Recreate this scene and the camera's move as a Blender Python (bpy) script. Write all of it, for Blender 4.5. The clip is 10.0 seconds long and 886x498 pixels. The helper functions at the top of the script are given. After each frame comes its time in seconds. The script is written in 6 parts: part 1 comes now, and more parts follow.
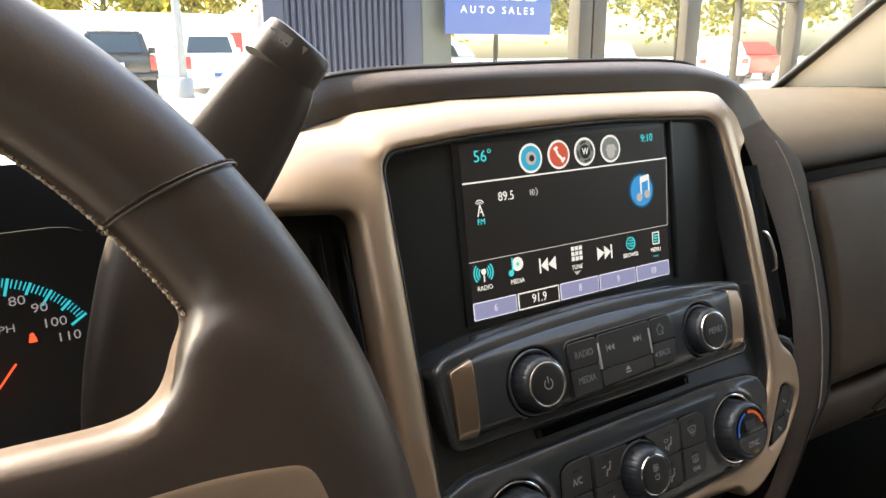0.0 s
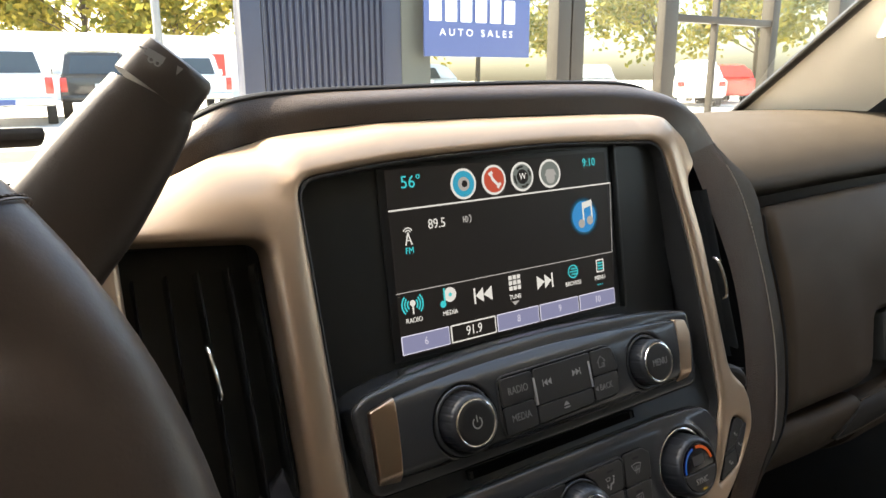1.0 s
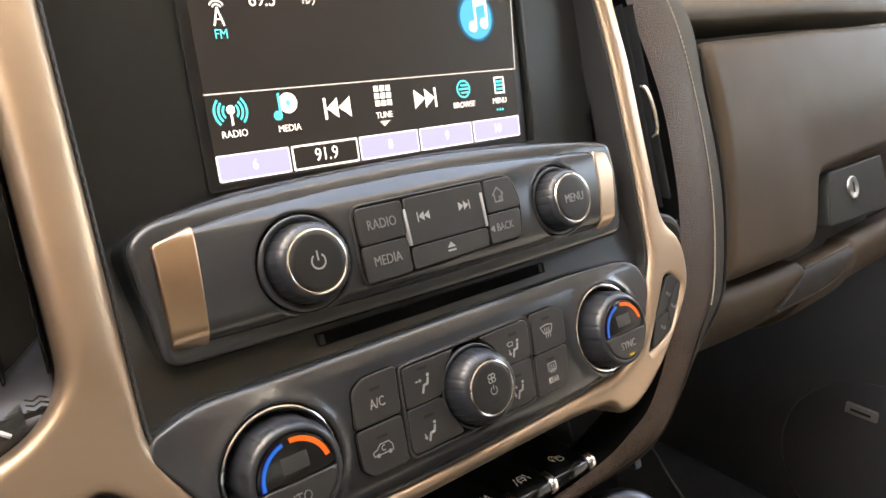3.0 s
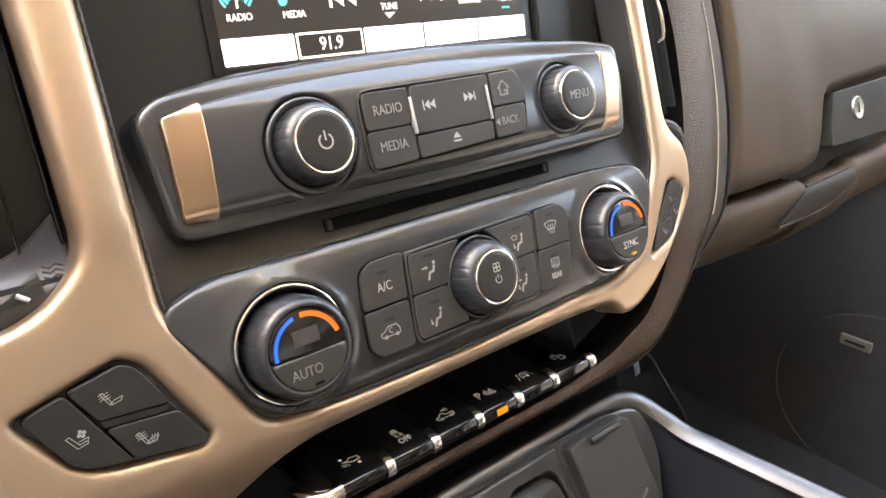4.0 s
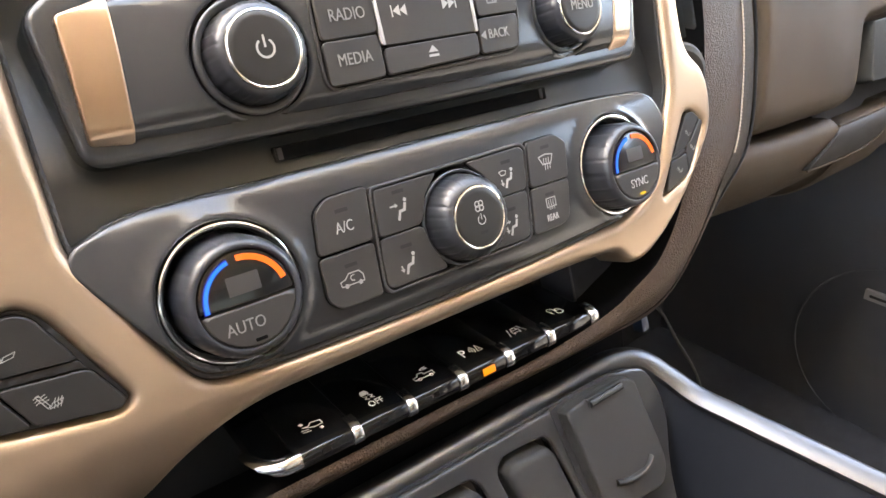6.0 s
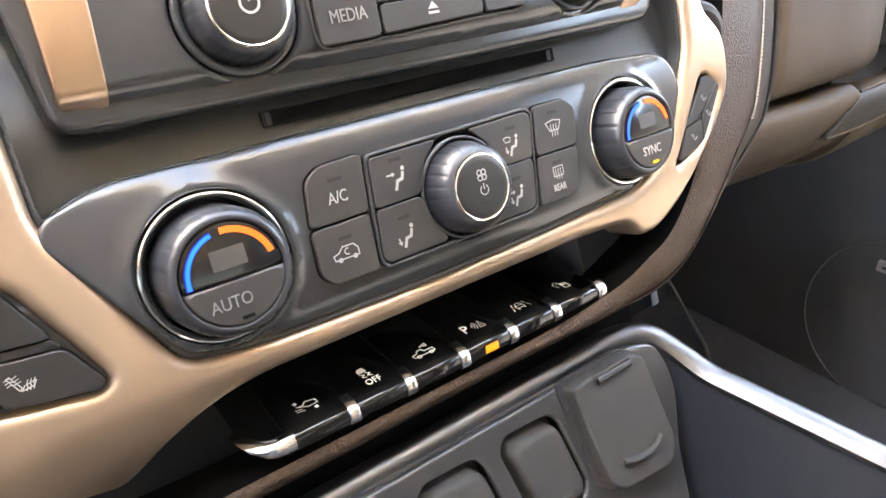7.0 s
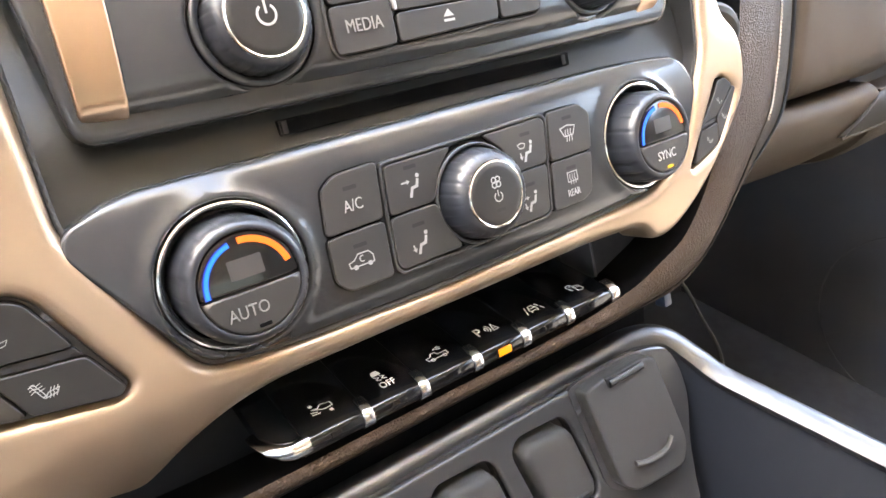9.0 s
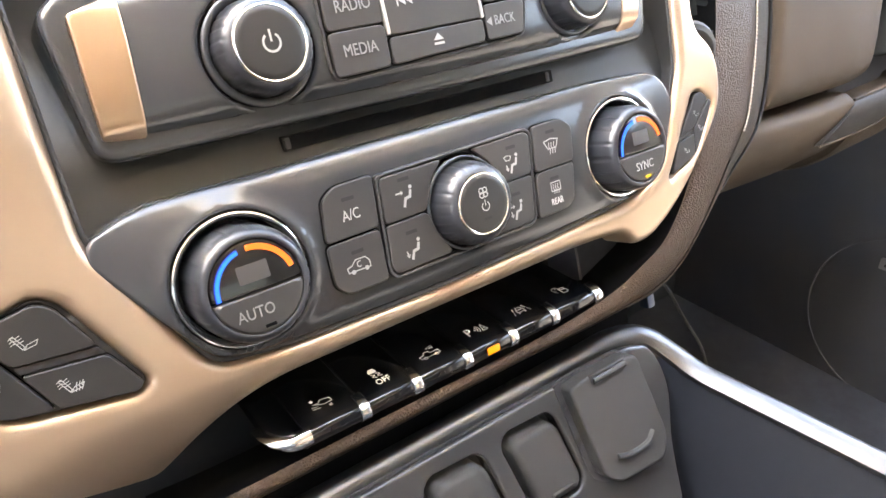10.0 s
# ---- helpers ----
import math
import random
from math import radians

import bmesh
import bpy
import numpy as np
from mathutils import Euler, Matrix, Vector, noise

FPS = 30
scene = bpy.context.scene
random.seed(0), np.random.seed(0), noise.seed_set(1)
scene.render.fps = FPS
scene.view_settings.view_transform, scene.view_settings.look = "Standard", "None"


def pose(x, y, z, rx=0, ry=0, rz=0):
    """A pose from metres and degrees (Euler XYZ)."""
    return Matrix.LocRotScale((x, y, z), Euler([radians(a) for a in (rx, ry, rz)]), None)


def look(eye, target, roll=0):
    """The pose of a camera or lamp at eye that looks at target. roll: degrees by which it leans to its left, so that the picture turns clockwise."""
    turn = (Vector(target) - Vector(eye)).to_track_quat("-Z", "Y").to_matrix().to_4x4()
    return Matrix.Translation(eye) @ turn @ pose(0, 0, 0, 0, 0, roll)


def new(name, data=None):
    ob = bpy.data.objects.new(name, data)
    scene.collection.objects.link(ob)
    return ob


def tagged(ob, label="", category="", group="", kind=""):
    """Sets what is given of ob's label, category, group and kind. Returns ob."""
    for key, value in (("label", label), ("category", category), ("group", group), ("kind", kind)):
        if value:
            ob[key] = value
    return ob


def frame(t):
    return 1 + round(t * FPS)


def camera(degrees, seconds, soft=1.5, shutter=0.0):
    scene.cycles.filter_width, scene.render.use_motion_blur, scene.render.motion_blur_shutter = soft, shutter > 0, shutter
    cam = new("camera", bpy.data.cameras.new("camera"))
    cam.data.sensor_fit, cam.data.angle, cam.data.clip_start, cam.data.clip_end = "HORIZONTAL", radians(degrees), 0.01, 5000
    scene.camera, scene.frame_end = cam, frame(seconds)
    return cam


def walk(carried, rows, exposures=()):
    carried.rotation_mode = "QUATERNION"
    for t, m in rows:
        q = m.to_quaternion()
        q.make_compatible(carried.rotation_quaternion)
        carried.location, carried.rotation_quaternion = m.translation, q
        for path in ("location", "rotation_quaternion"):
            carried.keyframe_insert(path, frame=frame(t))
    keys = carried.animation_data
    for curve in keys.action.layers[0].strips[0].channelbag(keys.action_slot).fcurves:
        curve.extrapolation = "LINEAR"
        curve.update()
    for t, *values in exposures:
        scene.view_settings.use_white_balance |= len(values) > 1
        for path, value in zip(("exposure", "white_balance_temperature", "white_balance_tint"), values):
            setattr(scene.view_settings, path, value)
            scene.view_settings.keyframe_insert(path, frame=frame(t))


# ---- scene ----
# the camera; its rows are given in the frame of the display, which leans back in the car
cam = camera(65.5, 10.0)
CAR = pose(0, 0, 1.35, -10)
PATH = [
    (0, (-0.2196, -0.3421, 0.0957), (0.7971, 1.3630, -0.1466), -5.83),
    (0.5, (-0.1997, -0.3464, 0.0989), (0.8315, 1.3562, -0.0954), -6.07),
    (1, (-0.1810, -0.3418, 0.0953), (0.8845, 1.3403, -0.0923), -5.83),
    (1.5, (-0.1180, -0.3106, 0.0950), (1.0297, 1.3184, -0.0767), -6.54),
    (2, (-0.0976, -0.2905, 0.0671), (1.0682, 1.3236, -0.1217), -6.95),
    (2.5, (-0.0933, -0.2847, 0.0415), (1.0783, 1.3143, -0.2235), -6.97),
    (3, (-0.0992, -0.2817, 0.0154), (1.0735, 1.2948, -0.3583), -7.30),
    (3.2, (-0.0999, -0.2823, 0.0107), (1.0694, 1.2857, -0.4068), -7.32),
    (4.3, (-0.1122, -0.2866, -0.0131), (1.0176, 1.2751, -0.5467), -7.47),
    (4.5, (-0.1127, -0.2880, -0.0127), (1.0104, 1.2742, -0.5588), -7.41),
    (5, (-0.1126, -0.2898, -0.0122), (0.9984, 1.2772, -0.5692), -7.48),
    (5.5, (-0.1002, -0.2825, -0.0166), (0.9949, 1.2890, -0.5920), -7.51),
    (5.7, (-0.0865, -0.2729, -0.0246), (0.9993, 1.2975, -0.6204), -7.64),
    (6.8, (-0.0645, -0.2510, -0.0339), (0.9675, 1.3104, -0.7390), -7.91),
    (7, (-0.0633, -0.2510, -0.0347), (0.9647, 1.3104, -0.7457), -7.97),
    (7.5, (-0.0629, -0.2492, -0.0344), (0.9547, 1.3146, -0.7548), -8.09),
    (8, (-0.0636, -0.2490, -0.0317), (0.9440, 1.3185, -0.7581), -8.14),
    (8.5, (-0.0623, -0.2498, -0.0307), (0.9363, 1.3208, -0.7628), -8.15),
    (9, (-0.0628, -0.2506, -0.0281), (0.9268, 1.3243, -0.7632), -8.10),
    (9.5, (-0.0610, -0.2534, -0.0268), (0.9237, 1.3237, -0.7639), -8.16),
    (10, (-0.0704, -0.2673, -0.0199), (0.9283, 1.3044, -0.7494), -8.14),
]
walk(cam, [(t, CAR @ look(eye, target, roll)) for t, eye, target, roll in PATH],
     exposures=[(0.0, 3.25, 7500, 8), (0.4, 2.85, 7500, 9), (1.0, 2.95, 7500, 8), (1.5, 2.65, 7500, 8), (2.0, 3.05, 7400, 8), (2.5, 3.8, 7800, 10), (3.2, 4.8, 8600, 13), (4.3, 5.2, 8200, 13), (5.7, 5.25, 8000, 13), (7.0, 5.88, 7700, 13), (10.0, 5.95, 7700, 13)])

# world, sun
world = bpy.data.worlds.new("sky")
scene.world = world
world.use_nodes = True
wn = world.node_tree.nodes
sky = wn.new("ShaderNodeTexSky")
sky.sky_type, sky.sun_disc = "NISHITA", False
sky.sun_elevation, sky.sun_rotation = radians(45), radians(323)
sky.air_density, sky.dust_density, sky.ozone_density = 1.0, 4.0, 1.0
world.node_tree.links.new(sky.outputs[0], wn["Background"].inputs[0])
wn["Background"].inputs[1].default_value = 0.15
sun = bpy.data.lights.new("sun", "SUN")
sun.energy, sun.angle, sun.color = 5.0, radians(0.5), (1.0, 0.94, 0.86)
so = new("sun", sun)
so.matrix_world = look((0, 0, 0), (0.45, -0.60, -0.75))


# ---------------------------------------------------------------- materials
def material(name, color, rough=0.5, metal=0.0, grain=0.0, grain_scale=400.0, mottle=0.12, mottle_scale=14.0, coat=0.0,
             spec=0.5, emit=None, emit_power=0.0, cells=False, rough_var=0.12):
    m = bpy.data.materials.new(name)
    m.use_nodes = True
    n, l = m.node_tree.nodes, m.node_tree.links
    b = n["Principled BSDF"]
    co = n.new("ShaderNodeTexCoord")
    if mottle:
        t = n.new("ShaderNodeTexNoise")
        t.inputs["Scale"].default_value, t.inputs["Detail"].default_value = mottle_scale, 5
        l.new(co.outputs["Object"], t.inputs["Vector"])
        r = n.new("ShaderNodeMapRange")
        r.inputs["To Min"].default_value, r.inputs["To Max"].default_value = 1 - mottle, 1 + mottle
        l.new(t.outputs[0], r.inputs["Value"])
        x = n.new("ShaderNodeMix")
        x.data_type, x.blend_type = "RGBA", "MULTIPLY"
        x.inputs["Factor"].default_value = 1
        x.inputs[6].default_value = (*color, 1)
        l.new(r.outputs[0], x.inputs[7])
        l.new(x.outputs[2], b.inputs["Base Color"])
        q = n.new("ShaderNodeMapRange")
        q.inputs["To Min"].default_value, q.inputs["To Max"].default_value = rough * (1 - rough_var), min(1, rough * (1 + rough_var))
        t2 = n.new("ShaderNodeTexNoise")
        t2.inputs["Scale"].default_value, t2.inputs["Detail"].default_value = mottle_scale * 3.7, 6
        l.new(co.outputs["Object"], t2.inputs["Vector"])
        l.new(t2.outputs[0], q.inputs["Value"])
        l.new(q.outputs[0], b.inputs["Roughness"])
    else:
        b.inputs["Base Color"].default_value = (*color, 1)
        b.inputs["Roughness"].default_value = rough
    b.inputs["Metallic"].default_value = metal
    b.inputs["Specular IOR Level"].default_value = spec
    b.inputs["Coat Weight"].default_value = coat
    b.inputs["Coat Roughness"].default_value = 0.08
    if grain:
        if cells:
            g = n.new("ShaderNodeTexVoronoi")
            g.inputs["Scale"].default_value = grain_scale
        else:
            g = n.new("ShaderNodeTexNoise")
            g.inputs["Scale"].default_value, g.inputs["Detail"].default_value = grain_scale, 3
        l.new(co.outputs["Object"], g.inputs["Vector"])
        u = n.new("ShaderNodeBump")
        u.inputs["Strength"].default_value, u.inputs["Distance"].default_value = grain, 0.0006
        l.new(g.outputs[0], u.inputs["Height"])
        l.new(u.outputs[0], b.inputs["Normal"])
    if emit:
        b.inputs["Emission Color"].default_value = (*emit, 1)
        b.inputs["Emission Strength"].default_value = emit_power
    return m


def glow(name, color, power):
    return material(name, (0.004, 0.004, 0.004), 0.4, mottle=0, spec=0.3, emit=color, emit_power=power)


CHAMPAGNE = material("champagne_paint", (0.40, 0.293, 0.205), 0.36, 0.72, 0.05, 3000, 0.07, 9)
BRONZE = material("brushed_champagne", (0.46, 0.335, 0.24), 0.30, 1.0, 0.05, 3000, 0.06, 30)
CHARCOAL = material("charcoal_satin", (0.0300, 0.0310, 0.0320), 0.20, 0.0, 0.03, 2500, 0.15, 20, spec=0.58)
BUTTON = material("button_plastic", (0.028, 0.0262, 0.0240), 0.42, 0.0, 0.10, 2600, 0.12, 30, spec=0.38)
WINDOW_BLACK = material("knob_window", (0.0060, 0.0055, 0.0055), 0.20, 0.0, 0.0, 1, 0.1, 30, coat=0.4)
SEAT_KEY = material("seat_key_plastic", (0.0165, 0.0155, 0.0145), 0.40, 0.0, 0.10, 2600, 0.12, 30, spec=0.34)
RUBBER = material("knob_rubber", (0.0190, 0.0205, 0.0240), 0.32, 0.0, 0.06, 2600, 0.12, 30)
SURROUND = material("display_surround", (0.0160, 0.0165, 0.0152), 0.36, 0.0, 0.02, 2600, 0.08, 25, spec=0.4)
PIANO = material("piano_black", (0.0060, 0.0060, 0.0065), 0.10, 0.0, 0.0, 1, 0.1, 30, spec=0.5)
GLASS_BLACK = material("display_glass", (0.0135, 0.0123, 0.0120), 0.30, 0.0, 0.02, 2600, 0.08, 25, spec=0.4)
DARK = material("dark_plastic", (0.020, 0.019, 0.018), 0.52, 0, 0.1, 1800, 0.15, 20)
VOID = material("shadow_plastic", (0.026, 0.025, 0.025), 0.6, mottle=0.1, spec=0.2)
LIPSKIN = material("hood_lip_skin", (0.034, 0.0240, 0.0170), 0.38, 0, 0.35, 1400, 0.10, 14, cells=True, spec=0.30)
SEAM_THREAD = material("beige_thread", (0.32, 0.27, 0.21), 0.7, 0, 0.3, 2500, 0.1, 80)
SEAM_EDGE = material("worn_leather_edge", (0.11, 0.085, 0.065), 0.35, 0, 0.05, 900, 0.1, 40)
READING = material("reading_panel_grey", (0.034, 0.031, 0.029), 0.4, mottle=0.05)
LEATHER_DARK = material("dark_brown_leather", (0.048, 0.0315, 0.0215), 0.50, 0, 0.8, 900, 0.14, 16, cells=True, spec=0.14)
WHEEL = material("wheel_leather", (0.047, 0.033, 0.025), 0.36, 0, 0.10, 900, 0.10, 18, spec=0.38, rough_var=0.12)
STALK = material("lever_plastic", (0.033, 0.026, 0.021), 0.36, 0, 0.14, 1700, 0.1, 20, spec=0.42)
GLOVE = material("cocoa_dash_skin", (0.049, 0.0345, 0.0225), 0.58, 0, 0.3, 1500, 0.10, 10, cells=True, spec=0.14)
PAD = material("dash_pad_skin", (0.044, 0.036, 0.0275), 0.66, 0, 0.35, 2000, 0.10, 10, cells=True, spec=0.12)
OUTLET = material("textured_rubber", (0.026, 0.0245, 0.0220), 0.44, 0, 0.8, 2600, 0.15, 24, spec=0.35)
CONSOLE = material("console_plastic", (0.026, 0.0255, 0.025), 0.25, 0, 0.06, 2500, 0.12, 14, spec=0.55)
CHROME = material("chrome", (0.93, 0.92, 0.91), 0.16, 1.0, mottle=0.03, mottle_scale=60)
SILVER = material("satin_silver", (0.118, 0.117, 0.118), 0.38, 1.0, 0.04, 2000, 0.06, 20)
CLIP_CHROME = material("polished_chrome", (0.90, 0.89, 0.88), 0.22, 1.0, mottle=0.03, mottle_scale=60)
STEEL_LOCK = material("lock_steel", (0.40, 0.39, 0.37), 0.35, 1.0, mottle=0.1)
PILLAR = material("pillar_cloth", (0.84, 0.78, 0.66), 0.85, 0, 0.3, 900, 0.06, 20)
HEADLINER = material("roof_cloth", (0.66, 0.58, 0.47), 0.85, 0, 0.3, 900, 0.06, 20)
CARPET = material("footwell_carpet", (0.045, 0.048, 0.054), 0.9, 0, 0.8, 700, 0.3, 40, spec=0.1)
WHEEL_THREAD = material("tan_thread", (0.26, 0.205, 0.15), 0.7, 0, 0.3, 2500, 0.1, 80)
INK = material("white_print", (0.31, 0.305, 0.29), 0.5, mottle=0.05)
INK_DIM = material("grey_print", (0.17, 0.167, 0.16), 0.5, mottle=0.05)
TRAY = material("tray_plastic", (0.0115, 0.0130, 0.0165), 0.50, 0, 0.08, 1800, 0.15, 20, spec=0.12)
INK_WHITE = material("bright_print", (0.80, 0.80, 0.80), 0.5, mottle=0.03)
LEDGE = material("grey_vent_plastic", (0.050, 0.047, 0.050), 0.38, 0, 0.05, 2500, 0.1, 20)
SHELF = material("shelf_satin", (0.020, 0.0195, 0.019), 0.25, 0.0, 0.03, 2500, 0.15, 20, spec=0.5)
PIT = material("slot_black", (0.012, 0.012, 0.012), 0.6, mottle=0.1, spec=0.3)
# near-black for slots and gaps; the shade inside them is in this colour
SLOT_SHADE = material("slot_shade_black", (0.0025, 0.0025, 0.0025), 0.9, mottle=0.1, spec=0.05)
CUPSKIN = material("pull_cup_skin", (0.020, 0.0175, 0.0155), 0.55, 0, 0.2, 1500, 0.1, 20, spec=0.15)
LATCH = material("grey_latch_plastic", (0.0250, 0.0245, 0.0215), 0.60, 0, 0.2, 2000, 0.1, 20, spec=0.12)
L_WHITE = glow("lit_white", (0.9, 0.92, 0.95), 0.1038)
L_CYAN = glow("lit_cyan", (0.03, 0.62, 0.72), 0.1212)
L_TAB = glow("lit_tab", (0.32, 0.34, 0.60), 0.0946)
L_TABTXT = glow("lit_tab_text", (0.52, 0.53, 0.72), 0.1392)
L_RIM = glow("lit_tab_rim", (0.62, 0.64, 0.85), 0.1450)
L_AUDIO = glow("lit_audio_blue", (0.02, 0.34, 0.56), 0.1275)
L_PLATE = glow("lit_icon_grey", (0.22, 0.26, 0.26), 0.0927)
L_GREY = glow("lit_grey", (0.5, 0.5, 0.52), 0.0986)
L_BLUE = glow("lit_blue", (0.02, 0.22, 0.55), 0.1461)
L_RED = glow("lit_red_icon", (0.62, 0.10, 0.06), 0.1055)
L_LCD = glow("lit_display_black", (0.10, 0.085, 0.08), 0.0164)
ARC_BLUE = glow("blue_backlight", (0.0, 0.22, 1.0), 0.0390)
ARC_DEEP = glow("deep_blue_backlight", (0.01, 0.02, 0.60), 0.0208)
ARC_RED = glow("orange_backlight", (1.0, 0.16, 0.02), 0.0442)
AMBER = glow("amber_led", (1.0, 0.30, 0.010), 0.0338)
YELLOW = glow("yellow_led", (1.0, 0.62, 0.02), 0.0338)
G_WHITE = glow("gauge_white", (0.50, 0.47, 0.52), 0.062)
G_CYAN = glow("gauge_cyan", (0.02, 0.60, 0.75), 0.0970)
G_RED = glow("gauge_red", (1.0, 0.10, 0.04), 0.1725)


# ---------------------------------------------------------------- mesh helpers
def finish(bm, sharp=38):
    for e in bm.edges:
        if len(e.link_faces) == 2 and e.calc_face_angle(0) > radians(sharp):
            e.smooth = False
    for p in bm.faces:
        p.smooth = True
    return bm


def part(name, bm, mat, parent=None, label="", sharp=38):
    me = bpy.data.meshes.new(name)
    finish(bm, sharp)
    bm.to_mesh(me)
    bm.free()
    me.materials.append(mat)
    ob = new(name, me)
    ob.parent = parent
    if label:
        ob["label"] = label
    return ob


def thing(name, m, label, category, group="", kind=""):
    ob = new(name)
    ob.empty_display_size = 0.02
    ob.matrix_world = m
    return tagged(ob, label, category, group, kind)


def solid(name, bm, mat, m, label, category, group="", kind=""):
    ob = part(name, bm, mat)
    ob.matrix_world = m
    return tagged(ob, label, category, group, kind)


def rounded(pts, r, n=5):
    """A closed outline with its corners rounded; r: one radius, or one for each corner."""
    out, k = [], len(pts)
    rs = r if isinstance(r, (list, tuple)) else [r] * k
    for i in range(k):
        p, a, b = Vector(pts[i]), Vector(pts[i - 1]), Vector(pts[(i + 1) % k])
        u, v = (a - p), (b - p)
        c = min(rs[i], u.length * 0.45, v.length * 0.45)
        if c < 1e-5:
            out.append(tuple(p))
            continue
        u.normalize(), v.normalize()
        for j in range(n + 1):
            t = j / n
            q = (p + u * c) * (1 - t) ** 2 + p * 2 * t * (1 - t) + (p + v * c) * t ** 2
            out.append((q.x, q.y))
    return out


def spline(pts, n=6, closed=False):
    """Points of any size, smoothed by a Catmull-Rom curve."""
    P = [np.array(p, float) for p in pts]
    k, out = len(P), []
    for i in range(k if closed else k - 1):
        a, b = P[i], P[(i + 1) % k]
        z = P[i - 1] if (i or closed) else 2 * a - b
        c = P[(i + 2) % k] if (closed or i + 2 < k) else 2 * b - a
        for j in range(n):
            t = j / n
            out.append(tuple(0.5 * (2 * a + (b - z) * t + (2 * z - 5 * a + 4 * b - c) * t * t + (3 * a - z - 3 * b + c) * t ** 3)))
    if not closed:
        out.append(tuple(P[-1]))
    return out


def dense(pts, step):
    out, k = [], len(pts)
    for i in range(k):
        a, b = np.array(pts[i]), np.array(pts[(i + 1) % k])
        m = max(1, int(math.ceil(np.linalg.norm(b - a) / step)))
        if np.linalg.norm(b - a) < 1e-6:
            continue
        out += [a + (b - a) * j / m for j in range(m)]
    return np.array(out)


def area(p):
    return 0.5 * np.sum(p[:, 0] * np.roll(p[:, 1], -1) - p[:, 1] * np.roll(p[:, 0], -1))


def within(q, loops):
    """Which of the points q lie in the first loop and in none of the rest."""
    ok = np.ones(len(q), bool)
    for n, p in enumerate(loops):
        a, b = p, np.roll(p, -1, 0)
        c = np.zeros(len(q), bool)
        for (x0, y0), (x1, y1) in zip(a, b):
            if y0 != y1:
                c ^= ((y0 > q[:, 1]) != (y1 > q[:, 1])) & (q[:, 0] < (x1 - x0) * (q[:, 1] - y0) / (y1 - y0) + x0)
        ok &= c if n == 0 else ~c
    return ok


def far(q, loops):
    """How far each of the points q lies from the loops."""
    best = np.full(len(q), 1e9)
    for p in loops:
        b = np.roll(p, -1, 0)
        d = b - p
        l2 = np.maximum((d * d).sum(1), 1e-14)
        for s in range(0, len(q), 400):
            w = q[s:s + 400, None] - p[None]
            t = np.clip((w * d[None]).sum(2) / l2, 0, 1)
            e = w - t[..., None] * d[None]
            best[s:s + 400] = np.minimum(best[s:s + 400], np.sqrt((e * e).sum(2)).min(1))
    return best


from mathutils.geometry import delaunay_2d_cdt


def sheet(outer, holes=(), depth=0.0, r=0.0012, skirt=0.008, step=0.012, edge=None):
    """A moulded panel over an outline in x and z with its face towards -y: rounded edges, and a rim that runs back by skirt."""
    edge = edge or max(0.003, r * 2)
    loops = []
    for n, h in enumerate((outer, *holes)):
        p = dense(h, edge)
        if (area(p) > 0) != (n == 0):
            p = p[::-1]
        loops.append(p)
    f = depth if callable(depth) else (lambda x, z: depth)
    pts, cons, start = [], [], []
    for p in loops:
        s = len(pts)
        start.append((s, len(p)))
        pts += list(p)
        cons += [(s + i, s + (i + 1) % len(p)) for i in range(len(p))]
    extra = []
    if r > 0:
        for p in loops:
            d = np.roll(p, -1, 0) - np.roll(p, 1, 0)
            d /= np.maximum(np.linalg.norm(d, axis=1, keepdims=True), 1e-9)
            nl = np.stack([-d[:, 1], d[:, 0]], 1)
            for k in (0.12, 0.4, 0.7, 1.0, 1.5):
                q = p + nl * (r * k)
                ok = within(q, loops) & (far(q, loops) > r * k * 0.93)
                extra += list(q[ok])
    lo, hi = loops[0].min(0), loops[0].max(0)
    gx, gz = np.meshgrid(np.arange(lo[0] + step * 0.5, hi[0], step), np.arange(lo[1] + step * 0.5, hi[1], step))
    g = np.stack([gx.ravel(), gz.ravel()], 1)
    if len(g):
        g = g[within(g, loops)]
    if len(g):
        g = g[far(g, loops) > r * 1.5 + step * 0.3]
        extra += list(g)
    allp = [Vector((float(a), float(b))) for a, b in pts + extra]
    vs, _, fs, _, _, _ = delaunay_2d_cdt(allp, cons, [], 0, 1e-7)
    V = np.array([(v.x, v.y) for v in vs])
    F = np.array([q for q in fs])
    ok = within(V[F].mean(1), loops)
    D = far(V, loops)
    bm = bmesh.new()
    made = []
    for (x, z), d in zip(V, D):
        u = 1 - min(d / r, 1) if r > 0 else 0
        made.append(bm.verts.new((x, f(x, z) + r * (1 - math.sqrt(max(0, 1 - u * u))), z)))
    for q in F[ok]:
        a = [made[i] for i in q]
        x = (V[q[1]] - V[q[0]])
        y = (V[q[2]] - V[q[0]])
        if x[0] * y[1] - x[1] * y[0] < 0:
            a.reverse()
        bm.faces.new(a)
    if skirt:
        rim = [e for e in bm.edges if len(e.link_faces) == 1]
        back = {}
        for e in rim:
            for v in e.verts:
                if v not in back:
                    back[v] = bm.verts.new((v.co.x, v.co.y + skirt, v.co.z))
        for e in rim:
            lp = e.link_loops[0]
            a, b = lp.vert, lp.link_loop_next.vert
            bm.faces.new((b, a, back[a], back[b]))
    bmesh.ops.delete(bm, geom=[v for v in bm.verts if not v.link_faces], context="VERTS")
    return bm


